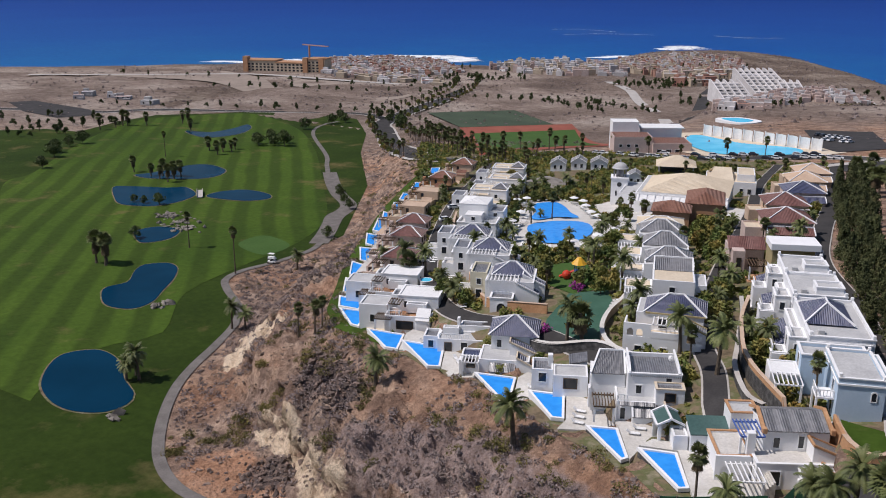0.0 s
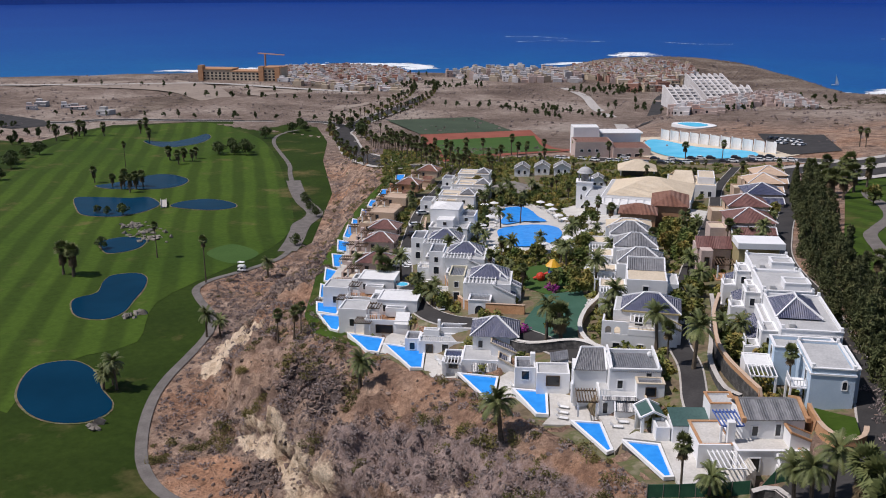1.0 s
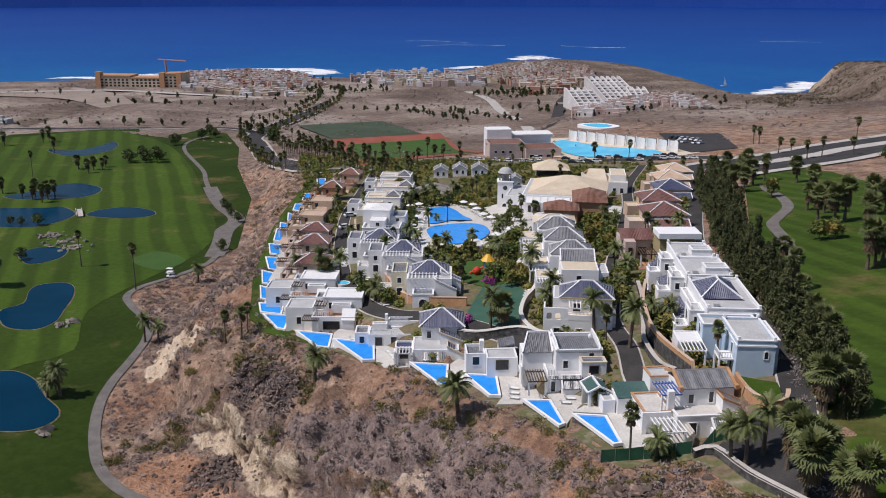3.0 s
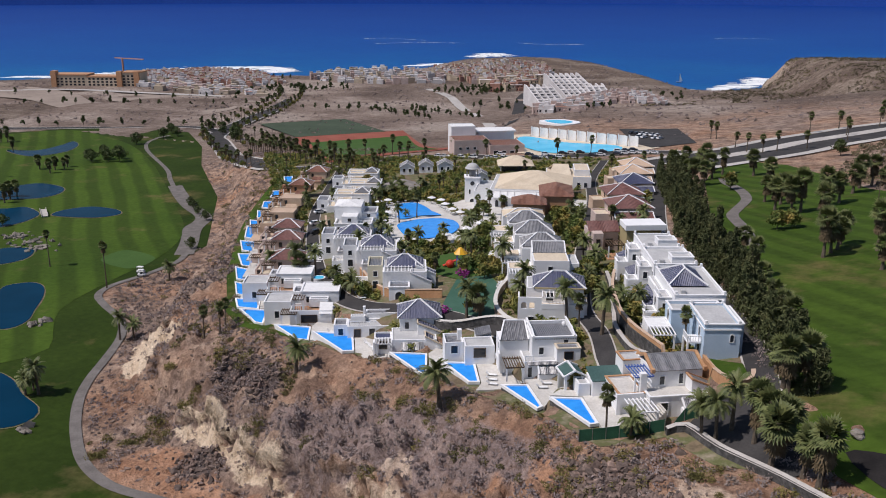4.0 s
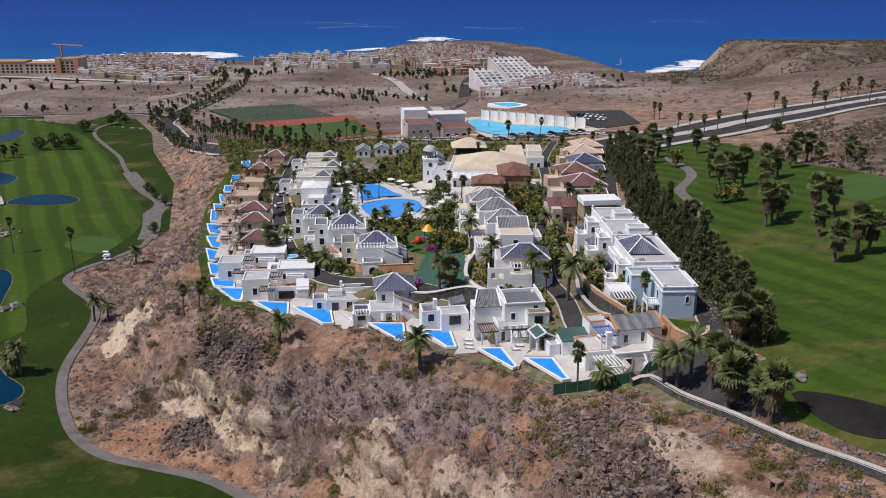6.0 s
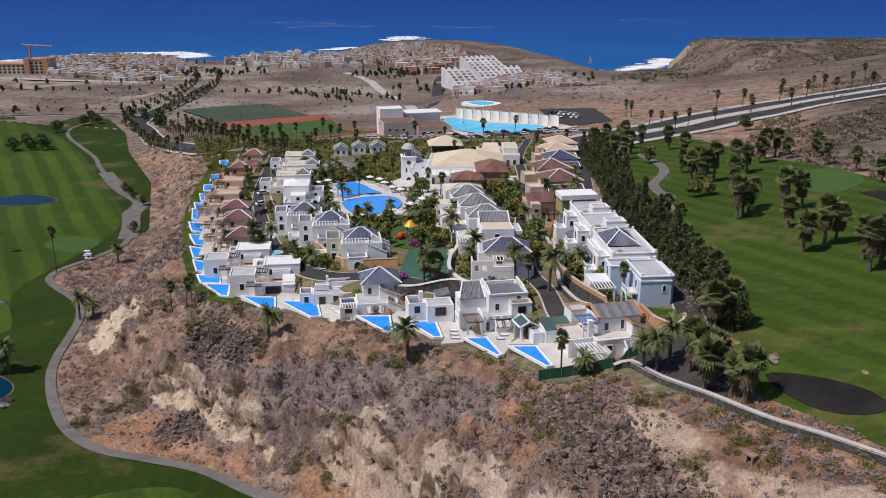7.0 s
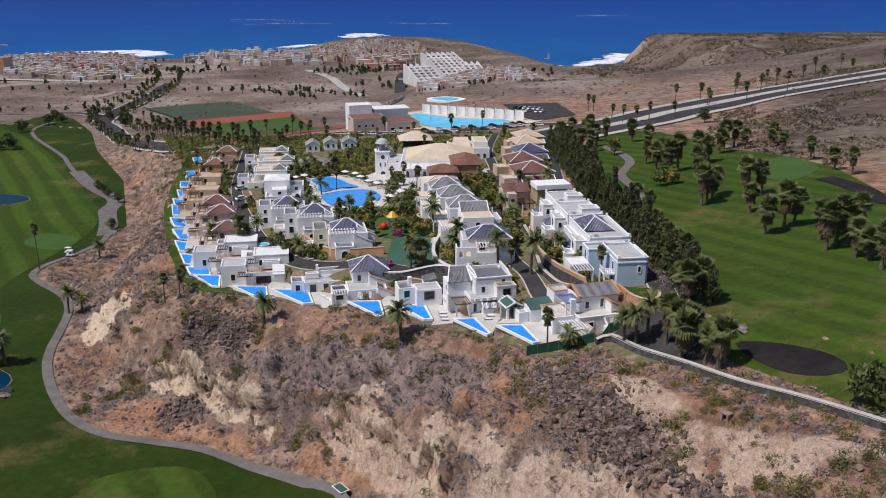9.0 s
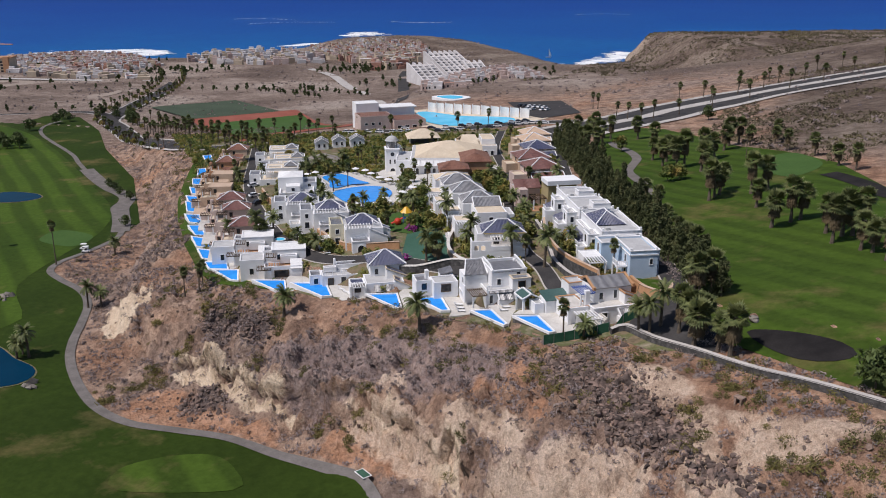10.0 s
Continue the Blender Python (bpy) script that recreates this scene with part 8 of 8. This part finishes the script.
CARS = [make_car("car_white", "white parked car"), make_car("car_dark", "dark parked car"), make_car("car_dark", "dark grey parked car"), make_car("car_white", "pale parked car"), make_car("car_white", "white parked hatchback")]
for c, lab in zip(CARS, ("white hatchback parked beside the road", "black saloon parked beside the road", "dark red car parked beside the road", "blue car parked beside the road", "white car parked beside the road")):
    c["label"] = lab
r = random.Random(3)
line = curve_points([(-160, 256), (-148, 256), (-119, 258), (-96, 269), (-73, 281), (-50, 274)], 3.4)
line2 = curve_points([(-140, 268), (-119, 269), (-98, 280), (-76, 291)], 3.4)
spots = [(x, y, 10 + r.uniform(-8, 8)) for x, y in line if r.random() < 0.62] + [(x, y, 20) for x, y in line2 if r.random() < 0.6]
spots += [(-96 + 3.2 * k, 352 - 1.5 * k, 70) for k in range(6)] + [(-88 + 3.2 * k, 338 - 1.5 * k, 70) for k in range(5) if k != 2]
spots += [(-122, 107, 58), (-133, 124, 58), (-113, 95, 58), (-92, 64, 45), (-30, 104, 108), (-12, 50, 110), (-9, 44, 110), (-8, 96, 108)]
for k, (x, y, a) in enumerate(spots):
    copy_thing(CARS[r.randrange(5)], pose(x, y, zat(x, y) + 0.34, rz=a))
for c in CARS:
    for o in (*c.children, c):
        bpy.data.objects.remove(o)
drape("road", [(-708, 242), (-703, 261), (-618, 264), (-590, 251), (-601, 228), (-651, 227)], 0.3, 8.0, "asphalt", "asphalt car park beside the golf course")
drape("road", [(-110, 372), (-78, 376), (-52, 312), (-70, 300), (-84, 318)], 0.3, 6.0, "asphalt", "dark asphalt car park")

# golf buggies
for x, y, a in ((-179.5, 85.5, 20), (-176.5, 83.0, 30)):
    t = thing("golf_buggy", "white golf buggy with a canopy on the path", "golf buggy", pose(x, y, zat(x, y) + 0.25, rz=a) @ Matrix.Diagonal((1.15, 1.15, 1.15, 1)), "golf buggies")
    part("body", boxed(-1.2, -0.6, 0.25, 1.2, 0.6, 0.75, 0.1), "canvas", t)
    part("seat", boxed(-0.4, -0.55, 0.76, 0.2, 0.55, 1.15, 0.05), "rubber", t)
    part("canopy", boxed(-1.0, -0.62, 1.85, 0.8, 0.62, 1.95, 0.03), "canvas", t)
    for px in (-0.95, 0.75):
        for py in (-0.56, 0.56):
            part("post", boxed(px - 0.03, py - 0.03, 0.7, px + 0.03, py + 0.03, 1.86), "metal", t)
            bm = bmesh.new()
            bmesh.ops.create_cone(bm, cap_ends=True, segments=10, radius1=0.24, radius2=0.24, depth=0.2, matrix=pose(px, py, 0.24, 90))
            part("wheel", bm, "rubber", t)

# practice mat on the tee and a drain mouth under the wall
x, y = -18.8, -25.3
h = thing("practice_mat", "green practice mat with a white frame on the lawn", "mat", pose(x, y, zat(x, y) + 0.2, rz=-32))
part("mat", boxed(-1.4, -0.8, 0, 1.4, 0.8, 0.06), "court", h)
for b in ((-1.55, -0.95, 1.55, -0.8), (-1.55, 0.8, 1.55, 0.95), (-1.55, -0.8, -1.4, 0.8), (1.4, -0.8, 1.55, 0.8)):
    part("frame", boxed(b[0], b[1], 0, b[2], b[3], 0.1), "white", h)
x, y = 45.3, -31.1
h = thing("drain_mouth", "small stone drain mouth under the wall, a dark block as its shaded hole", "drain", pose(x, y, land_z(x, y), rz=-30) @ Matrix.Diagonal((0.7, 0.7, 0.7, 1)))
for b in ((-0.9, -0.5, -0.45, 0.8), (0.45, -0.5, 0.9, 0.8)):
    part("jamb", boxed(b[0], b[1], -0.8, b[2], b[3], 1.3, 0.04), "rock", h)
part("lintel", boxed(-1.1, -0.6, 1.31, 1.1, 0.9, 1.65, 0.04), "rock", h)
# solid near-black block in place of the shade inside the drain
part("opening", boxed(-0.44, 0.1, -0.8, 0.44, 0.6, 1.3), "rubber", h)

# stone footbridge between the ponds
x, y = -288, 133
h = thing("footbridge", "pale stone footbridge between the ponds", "bridge", pose(x, y, zat(x, y) + 0.3, rz=-35))
part("deck", boxed(-7, -1.3, 0.2, 7, 1.3, 0.6, 0.05), "pavement", h)
for s in (-1.3, 1.2):
    part("parapet", boxed(-7, s, 0.6, 7, s + 0.2, 1.2, 0.03), "pavement", h)

# ---- far coast ----
ribbon("road", [(-960, 380), (-865, 484), (-800, 560), (-700, 575), (-586, 590), (-530, 616)], 12, 0.5, "pavement", "pale coast road with a wall", step=12)
ribbon("road", [(-482, 535), (-529, 618), (-621, 726)], 12, 0.4, "asphalt", "asphalt avenue down to the village", step=10)
ribbon("path", [(-460, 770), (-435, 745), (-391, 695), (-330, 605), (-275, 537), (-215, 440)], 9, 0.4, "pavement", "pale dirt road across dry land", step=10)
ribbon("road", [(-205, 430), (-240, 520), (-286, 629), (-328, 730), (-370, 862)], 10, 0.5, "asphalt", "asphalt road towards the headland", step=10)
ribbon("path", [(-60, 640), (-110, 660), (-170, 720), (-190, 760), (-215, 800)], 5, 0.4, "pavement", "pale dirt track on the hillside", step=10)
M["sand"] = plain("bare_sandy_soil", [(0.3, (0.25, 0.197, 0.16)), (0.7, (0.36, 0.295, 0.24))], 0.03, 0.4, 0.95, 0.3, 0.3)
drape("ground_sand", closed_curve([(-660, 500), (-560, 500), (-520, 560), (-600, 570), (-700, 555)]), 0.35, 14.0, "sand", "bare levelled sandy plot")
drape("ground_sand", closed_curve([(-900, 440), (-760, 470), (-640, 430), (-560, 420), (-500, 440), (-520, 520), (-640, 480), (-760, 540), (-880, 560)]), 0.3, 16.0, "sand", "bare pale plain")

M["town_white"] = plain("town_white_render", [(0.3, (0.56, 0.53, 0.52)), (0.7, (0.74, 0.71, 0.7))], 0.05, 0.4, 0.85, 0, per_object=0.25, dirt=0.3)
M["town_pink"] = plain("town_pink_render", [(0.3, (0.48, 0.36, 0.32)), (0.7, (0.6, 0.48, 0.43))], 0.05, 0.4, 0.85, 0, per_object=0.25, dirt=0.3)
M["town_tan"] = plain("town_sand_render", [(0.3, (0.52, 0.42, 0.31)), (0.7, (0.62, 0.52, 0.4))], 0.05, 0.4, 0.85, 0, per_object=0.25, dirt=0.3)
M["town_red"] = plain("town_red_render", [(0.3, (0.36, 0.19, 0.14)), (0.7, (0.46, 0.27, 0.2))], 0.05, 0.4, 0.85, 0, per_object=0.25, dirt=0.3)
M["town_grey"] = plain("town_grey_roof", [(0.3, (0.34, 0.33, 0.33)), (0.7, (0.48, 0.47, 0.46))], 0.05, 0.4, 0.85, 0, per_object=0.25, dirt=0.3)


def town_house(x, y, a, w, d, hh, mat, roof, label, rr, cls="house"):
    """A far house of two or three joined blocks with window openings."""
    t = thing("town_house", label, cls, pose(x, y, zat(x, y), rz=a), "town houses")
    bm = bmesh.new()
    box(bm, -w / 2, -d / 2, -5, w / 2, d / 2, hh)
    box(bm, -w / 2 + w * 0.5, -d / 2 - d * 0.3, -5, w / 2 - 0.05, -d / 2 + 0.1, hh * 0.55)
    box(bm, -w / 2 + 0.2, d * 0.05, hh - 0.1, -w / 2 + w * 0.45, d / 2 - 0.2, hh + 2.2)
    part("wall", bm, mat, t)
    part("roof", boxed(-w / 2 + 0.3, -d / 2 + 0.3, hh + 0.02, w / 2 - 0.3, d * 0.04, hh + 0.25), roof, t)
    n = max(2, int(w / 4))
    for lv in range(max(1, int(hh / 3))):
        for k in range(n):
            cx = -w / 2 + w * (k + 0.5) / n
            part("window", boxed(cx - 0.6, -d / 2 - 0.04, lv * 3 + 0.9, cx + 0.6, -d / 2 + 0.05, lv * 3 + 2.4), "glass", t)
    return t


FAR_BLOCKS = {}


def far_block(x, y, a, w, d, hh, mat):
    """A small distant house, joined with the others of its colour."""
    v, f = FAR_BLOCKS.setdefault(mat, ([], []))
    c, s, z = math.cos(math.radians(a)), math.sin(math.radians(a)), zat(x, y)
    for x0, y0, x1, y1, z1 in ((-w / 2, -d / 2, w / 2, d / 2, hh), (-w / 2 + 0.1, 0.0, w * 0.1, d / 2 - 0.1, hh + 2.0)):
        i = len(v)
        for zz in (z - 5, z + z1):
            for px, py in ((x0, y0), (x1, y0), (x1, y1), (x0, y1)):
                v.append((x + px * c - py * s, y + px * s + py * c, zz))
        f += [tuple(i + k for k in q) for q in ((4, 5, 6, 7), (0, 1, 5, 4), (1, 2, 6, 5), (2, 3, 7, 6), (3, 0, 4, 7))]


def town(ring, n, seed, mats, lo, hi, tall, label, yaw, things=40):
    r = np.random.default_rng(seed)
    p = np.array(ring, float)
    placed = []
    for _ in range(n * 30):
        if len(placed) >= n:
            break
        x, y = r.uniform(p[:, 0].min(), p[:, 0].max()), r.uniform(p[:, 1].min(), p[:, 1].max())
        if not inside(np.array([x]), np.array([y]), ring)[0]:
            continue
        w, d = r.uniform(lo, hi), r.uniform(lo, hi) * 0.8
        if any(math.hypot(x - a, y - b) < (w + c) * 0.4 for a, b, c in placed):
            continue
        placed.append((x, y, w))
        k = int(r.integers(len(mats)))
        if len(placed) > things:
            far_block(x, y, yaw + r.uniform(-18, 18), w, d, r.uniform(*tall), mats[k])
            continue
        town_house(x, y, yaw + r.uniform(-18, 18), w, d, r.uniform(*tall), mats[k], ("town_grey", "town_white", "town_red", "town_pink")[int(r.integers(4))], label, r)


WPT = ["town_white", "town_pink", "town_pink", "town_white", "town_tan", "town_red"]
town([(-895, 760), (-800, 690), (-640, 690), (-640, 745), (-745, 835), (-800, 870), (-868, 885), (-905, 810)], 480, 1, WPT, 4.5, 9, (3, 6), "pale low house of a seaside village", 40, 50)
town([(-690, 870), (-655, 820), (-610, 790), (-500, 800), (-478, 850), (-530, 930), (-640, 985), (-690, 930)], 130, 2, ["town_white", "town_white", "town_tan", "town_white", "town_pink"], 6, 11, (3, 8), "white flat-roofed building near the shore", 30, 30)
town([(-590, 1010), (-545, 930), (-480, 880), (-420, 860), (-395, 900), (-405, 1000), (-450, 1080), (-530, 1100)], 460, 4, ["town_white", "town_tan", "town_pink", "town_pink", "town_tan", "town_red"], 4.5, 8, (3, 6), "pale house stacked on the headland", 35, 50)
town([(-430, 840), (-385, 770), (-360, 790), (-380, 900), (-400, 930)], 22, 5, ["town_tan", "town_red", "town_tan", "town_red"], 9, 14, (6, 10), "orange and red apartment block on the headland", 35, 30)
for k, (mx, my, mh, mr) in enumerate(MOUNDS[:2]):
    ring = [(mx + 1.05 * mr * math.cos(q), my + 1.05 * mr * math.sin(q)) for q in np.linspace(0, 6.28, 13)[:-1]]
    town(ring, 90, 6 + k, ["town_white", "town_pink", "town_white", "town_pink"], 4, 7, (2.5, 4.5), "pale pink terraced apartment stacked on a knoll", 25, 34)
town([(-205, 470), (-180, 452), (-165, 470), (-185, 515), (-215, 530)], 22, 17, ["town_pink", "town_white", "town_white"], 6, 10, (3, 5.5), "pale pink low apartment", 25, 22)
town([(-790, 640), (-640, 590), (-560, 610), (-600, 660), (-760, 680)], 70, 8, ["town_pink", "town_tan", "town_white"], 7, 13, (3, 5), "low sandy house beside the coast road", 35, 30)
town([(-720, 250), (-640, 262), (-600, 300), (-640, 340), (-760, 320)], 5, 9, ["town_white", "town_grey"], 8, 14, (2.5, 4), "low white building beside the road", 35, 14)
for mat, (v, f) in FAR_BLOCKS.items():
    tagged(part("far_houses", (v, f), mat), "distant small pale houses of the coastal villages", "houses", kind="stuff")


def stepped_block(x, y, z, a, wide, steps_n, run, rise, label):
    """Apartments that climb a slope in white steps, with party walls running up between the flats."""
    t = thing("terraced_apartments", label, "apartments", pose(x, y, z, rz=a))
    units = int(wide / 5.5)
    for k in range(steps_n):
        y1 = run * (k + 1) + (6 if k == steps_n - 1 else 0.0)
        part("storey", boxed(-wide / 2, run * k, -14, wide / 2, y1, rise * (k + 1)), "town_grey" if k % 2 else "town_white", t)
        if k % 3 == 0:
            for j in range(units):
                cx = -wide / 2 + wide * (j + 0.5) / units
                part("window", boxed(cx - 1.2, run * k - 0.06, rise * (k + 1) - 1.1, cx + 1.2, run * k + 0.1, rise * (k + 1) - 0.3), "glass", t)
    for j in range(units + 1):
        cx = -wide / 2 + wide * j / units
        bm = bmesh.new()
        pts = [(-0.4, -14), (-0.4, rise + 0.6), (run * steps_n, rise * (steps_n + 1) + 0.6), (run * steps_n + 6.2, rise * (steps_n + 1) + 0.6), (run * steps_n + 6.2, -14)]
        f0, f1 = [[bm.verts.new((cx + e, py, pz)) for py, pz in pts] for e in (-0.55, 0.55)]
        bm.faces.new(f0)
        bm.faces.new(f1[::-1])
        for i in range(len(pts)):
            n = (i + 1) % len(pts)
            bm.faces.new((f0[n], f0[i], f1[i], f1[n]))
        part("party_wall", bm, "town_white", t)
    return t


stepped_block(-246, 625, -50, 40, 24, 9, 7.0, 1.7, "big white apartment block climbing in terraces")
stepped_block(-249, 704, -50, 40, 34, 10, 8.0, 1.7, "big white stepped apartment block on the hillside")
stepped_block(-240, 719, -48, 34, 18, 5, 7.0, 1.7, "white terraced apartment wing on the hillside")

# large hotel with arcades
h = thing("hotel", "long terracotta hotel with arcaded wings and towers", "hotel", pose(-805, 612, zat(-805, 612), rz=26))
for x0, x1, hh in ((-52, -10, 12), (-10, 30, 10), (30, 52, 15)):
    plain_block(h, x0, 0, -6, x1 - 0.05, 22, hh, "town_tan")
    part("roof", boxed(x0 - 0.6, -0.6, hh + 0.02, x1 + 0.4, 22.6, hh + 1.2), "terracotta", h)
    for lv in range(int(hh / 3.3)):
        for k in range(int((x1 - x0) / 5)):
            part("window", boxed(x0 + 1.5 + 5 * k, -0.12, lv * 3.3 + 0.6, x0 + 4.2 + 5 * k, 0.05, lv * 3.3 + 2.6), "glass", h)
for x in (-48, 28, 48):
    plain_block(h, x - 3, -2, -4, x + 3, 6, 17, "terracotta", "turret")
t = thing("tower_crane", "slim construction crane above the hotel", "crane", pose(-790, 640, zat(-790, 640)))
part("mast", boxed(-0.8, -0.8, 0, 0.8, 0.8, 30), "town_red", t)
part("jib", boxed(-12, -0.5, 30, 34, 0.5, 31.2), "town_red", t)

# trees of the far plain
FARTREE = [tree(61, 6.0, 3.0, "leaf", "dark tree on the dry plain", clumps=10, leaves=22, size=0.5), tree(62, 7.5, 1.9, "leaf", "slim dark tree on the dry plain", clumps=10, leaves=20, size=0.5)]
r = random.Random(21)
pts = [(-454 + 11 * k + r.uniform(-2, 2), 536 + 2.0 * k + r.uniform(-3, 3)) for k in range(12)]
pts += [(-384 + 7 * k, 548 - 3.0 * k + r.uniform(-4, 4)) for k in range(11)] + [(-360 + 8 * k, 575 - 4 * k + r.uniform(-4, 4)) for k in range(11)]
pts += [(-400 + r.uniform(-30, 34), 760 + r.uniform(-40, 40)) for _ in range(46)]
pts += [(-300 + r.uniform(-30, 30), 640 + r.uniform(-30, 30)) for _ in range(14)]
pts += [(-575 + r.gauss(0, 26), 690 + r.gauss(0, 36)) for _ in range(40)]
pts += [(-900 + 34 * k + r.uniform(-8, 8), 470 + 10 * k + r.uniform(-12, 12)) for k in range(12)]
pts += [(-700 + 14 * k, 440 + 7 * k + r.uniform(-5, 5)) for k in range(14)]
pts += [(-640 + 13 * k, 282 + 8 * k + r.uniform(-5, 5)) for k in range(18)]
pts += [(-560 + r.uniform(-60, 40), 190 + r.uniform(-70, 60)) for _ in range(46)]
pts += [(-190 + 4.4 * k, 500 + r.uniform(-8, 8)) for k in range(8)]
pts += [(-760 + r.uniform(-120, 110), 740 + r.uniform(-60, 90)) for _ in range(60)]
pts += [(-490 + r.uniform(-80, 80), 960 + r.uniform(-90, 110)) for _ in range(50)]
pts += [(-230 + r.uniform(-50, 50), 760 + r.uniform(-60, 80)) for _ in range(24)]
plant_joined("far_trees", FARTREE, pts, 0.6, 1.1, 32, "dark scattered trees of the far plain and villages")
for s in FARTREE:
    for o in (*s.children, s):
        bpy.data.objects.remove(o)
# scrub across the far plain and the headlands
r = np.random.default_rng(31)
x, y = r.uniform(-1000, 260, 26000), r.uniform(150, 1250, 26000)
d = depth(x, y)
ok = inside(x, y, COAST) & (away(x, y, COAST) > 20) & ~inside(x, y, FAIRWAY) & ~inside(x, y, EAST) & ~inside(x, y, GARDEN) & ((d > 330) | ((x > 30) & (y > 150)))
for _, p, w, _ in ROADS:
    ok &= away(x, y, p) > w
x, y = x[ok][:7000], y[ok][:7000]
ok = patches(x, y, 0.012, 5) > -0.12
x, y = x[ok], y[ok]
q = r.uniform(0.5, 1.5, len(x))
z = np.array([land_z(a, b) for a, b in zip(x, y)])
v, f = leaf_cloud(np.c_[x, y, z + 0.3 * q], np.c_[q, q, 0.6 * q], 14, 0.35 * q, 32)
stuff("plain_scrub", v, f, "scrub", "dry scrub dotted over the coastal plain")
# denser heath beside the boulevard and on the eastern headland
r = np.random.default_rng(33)
x, y = np.r_[r.uniform(20, 190, 9000), r.uniform(-170, 260, 14000)], np.r_[r.uniform(110, 420, 9000), r.uniform(600, 1150, 14000)]
ok = inside(x, y, COAST) & (away(x, y, COAST) > 25) & ~inside(x, y, EAST) & (away(x, y, BOUL) > 26) & (patches(x, y, 0.03, 7) > -0.1)
x, y = x[ok], y[ok]
q = r.uniform(0.5, 1.3, len(x)) * np.where(y > 500, 1.6, 1.0)
z = np.array([land_z(a, b) for a, b in zip(x, y)])
v, f = leaf_cloud(np.c_[x, y, z + 0.25 * q], np.c_[q, q, 0.55 * q], 10, 0.33 * q, 34)
stuff("heath_scrub", v, f, "heath_leaf", "olive-brown heath bushes on the eastern slopes")

# surf, boats and wakes
def surf(pts, wide, seed, label="white surf breaking on the rocks"):
    """Broken white water along a line."""
    r = np.random.default_rng(seed)
    c = curve_points(pts, 7.0)
    v, f = [], []
    for x, y in c:
        for _ in range(7):
            px, py, s = x + r.normal() * wide, y + r.normal() * wide, r.uniform(1.5, 7.0)
            a = r.uniform(0, 6.28)
            i = len(v)
            k = 7
            for j in range(k):
                t = j * 2 * math.pi / k
                rr = s * r.uniform(0.6, 1.3)
                ex, ey = rr * 1.9 * math.cos(t), rr * 0.7 * math.sin(t)
                v.append((px + ex * FU[0] - ey * FU[1], py + ex * FU[1] + ey * FU[0], SEA + 0.25 + 0.002 * (i % 50)))
            f.append(tuple(range(i, i + k)))
    return tagged(part("surf", (v, f), "foam"), label, kind="structure")


surf([(-960, 880), (-925, 925), (-850, 965), (-800, 925)], 9, 1)
surf([(-900, 945), (-850, 975), (-790, 950)], 7, 2)
surf([(-669, 1303), (-674, 1364), (-638, 1339)], 12, 3)
surf([(-680, 1105), (-669, 1129), (-660, 1152)], 5, 4)
surf([(-209, 986), (-200, 1015), (-194, 1072)], 5, 8)
surf([(-225, 1005), (-205, 985), (-180, 1010)], 5, 5)
surf([(-178, 1060), (-178, 1130), (-182, 1180)], 7, 6)
surf([(-1060, 700), (-1010, 740), (-985, 800)], 8, 7)
for k, c in enumerate(([(-1095, 1599), (-1047, 1636), (-949, 1616)], [(-989, 1480), (-940, 1548), (-842, 1585)], [(-742, 1640), (-673, 1631), (-614, 1670)], [(-429, 1991), (-382, 2030), (-311, 2035)])):
    v, f = [], []
    for j, (x, y) in enumerate(curve_points(c, 10.0)):
        s = 1.8 * (0.5 + 0.5 * math.sin(j * 1.7) * math.cos(j * 0.41)) + 0.5
        v += [(x - s * FW[0], y - s * FW[1], SEA + 0.4), (x + s * FW[0], y + s * FW[1], SEA + 0.4)]
    f = [(2 * j, 2 * j + 2, 2 * j + 3, 2 * j + 1)[::-1] for j in range(len(v) // 2 - 1)]
    tagged(part("wake", (v, f), "foam"), "thin white boat wake on the sea", kind="structure")
x, y = -262, 1080
t = thing("sailing_boat", "small white sailing boat in the bay", "boat", pose(x, y, SEA, rz=40))
bm = bmesh.new()
v = [bm.verts.new(c) for c in ((-5, 0, 1.2), (-4, -1.5, 1.2), (5, 0, 1.2), (-4, 1.5, 1.2), (-4, 0, -0.3), (3, 0, -0.3))]
for q in ((0, 1, 2, 3), (1, 4, 5, 2), (3, 2, 5, 4), (0, 4, 1), (0, 3, 4)):
    bm.faces.new([v[i] for i in q])
part("hull", bm, "canvas", t)
part("mast", boxed(-0.1, -0.1, 1, 0.1, 0.1, 13), "metal", t)
bm = bmesh.new()
a = [bm.verts.new(c) for c in ((0.2, 0.05, 2), (0.2, 0.05, 12.5), (4.6, 0.05, 2), (0.2, -0.05, 2), (0.2, -0.05, 12.5), (4.6, -0.05, 2))]
for q in ((0, 2, 1), (3, 4, 5), (0, 1, 4, 3), (1, 2, 5, 4), (2, 0, 3, 5)):
    bm.faces.new([a[i] for i in q])
part("sail", bm, "canvas", t)
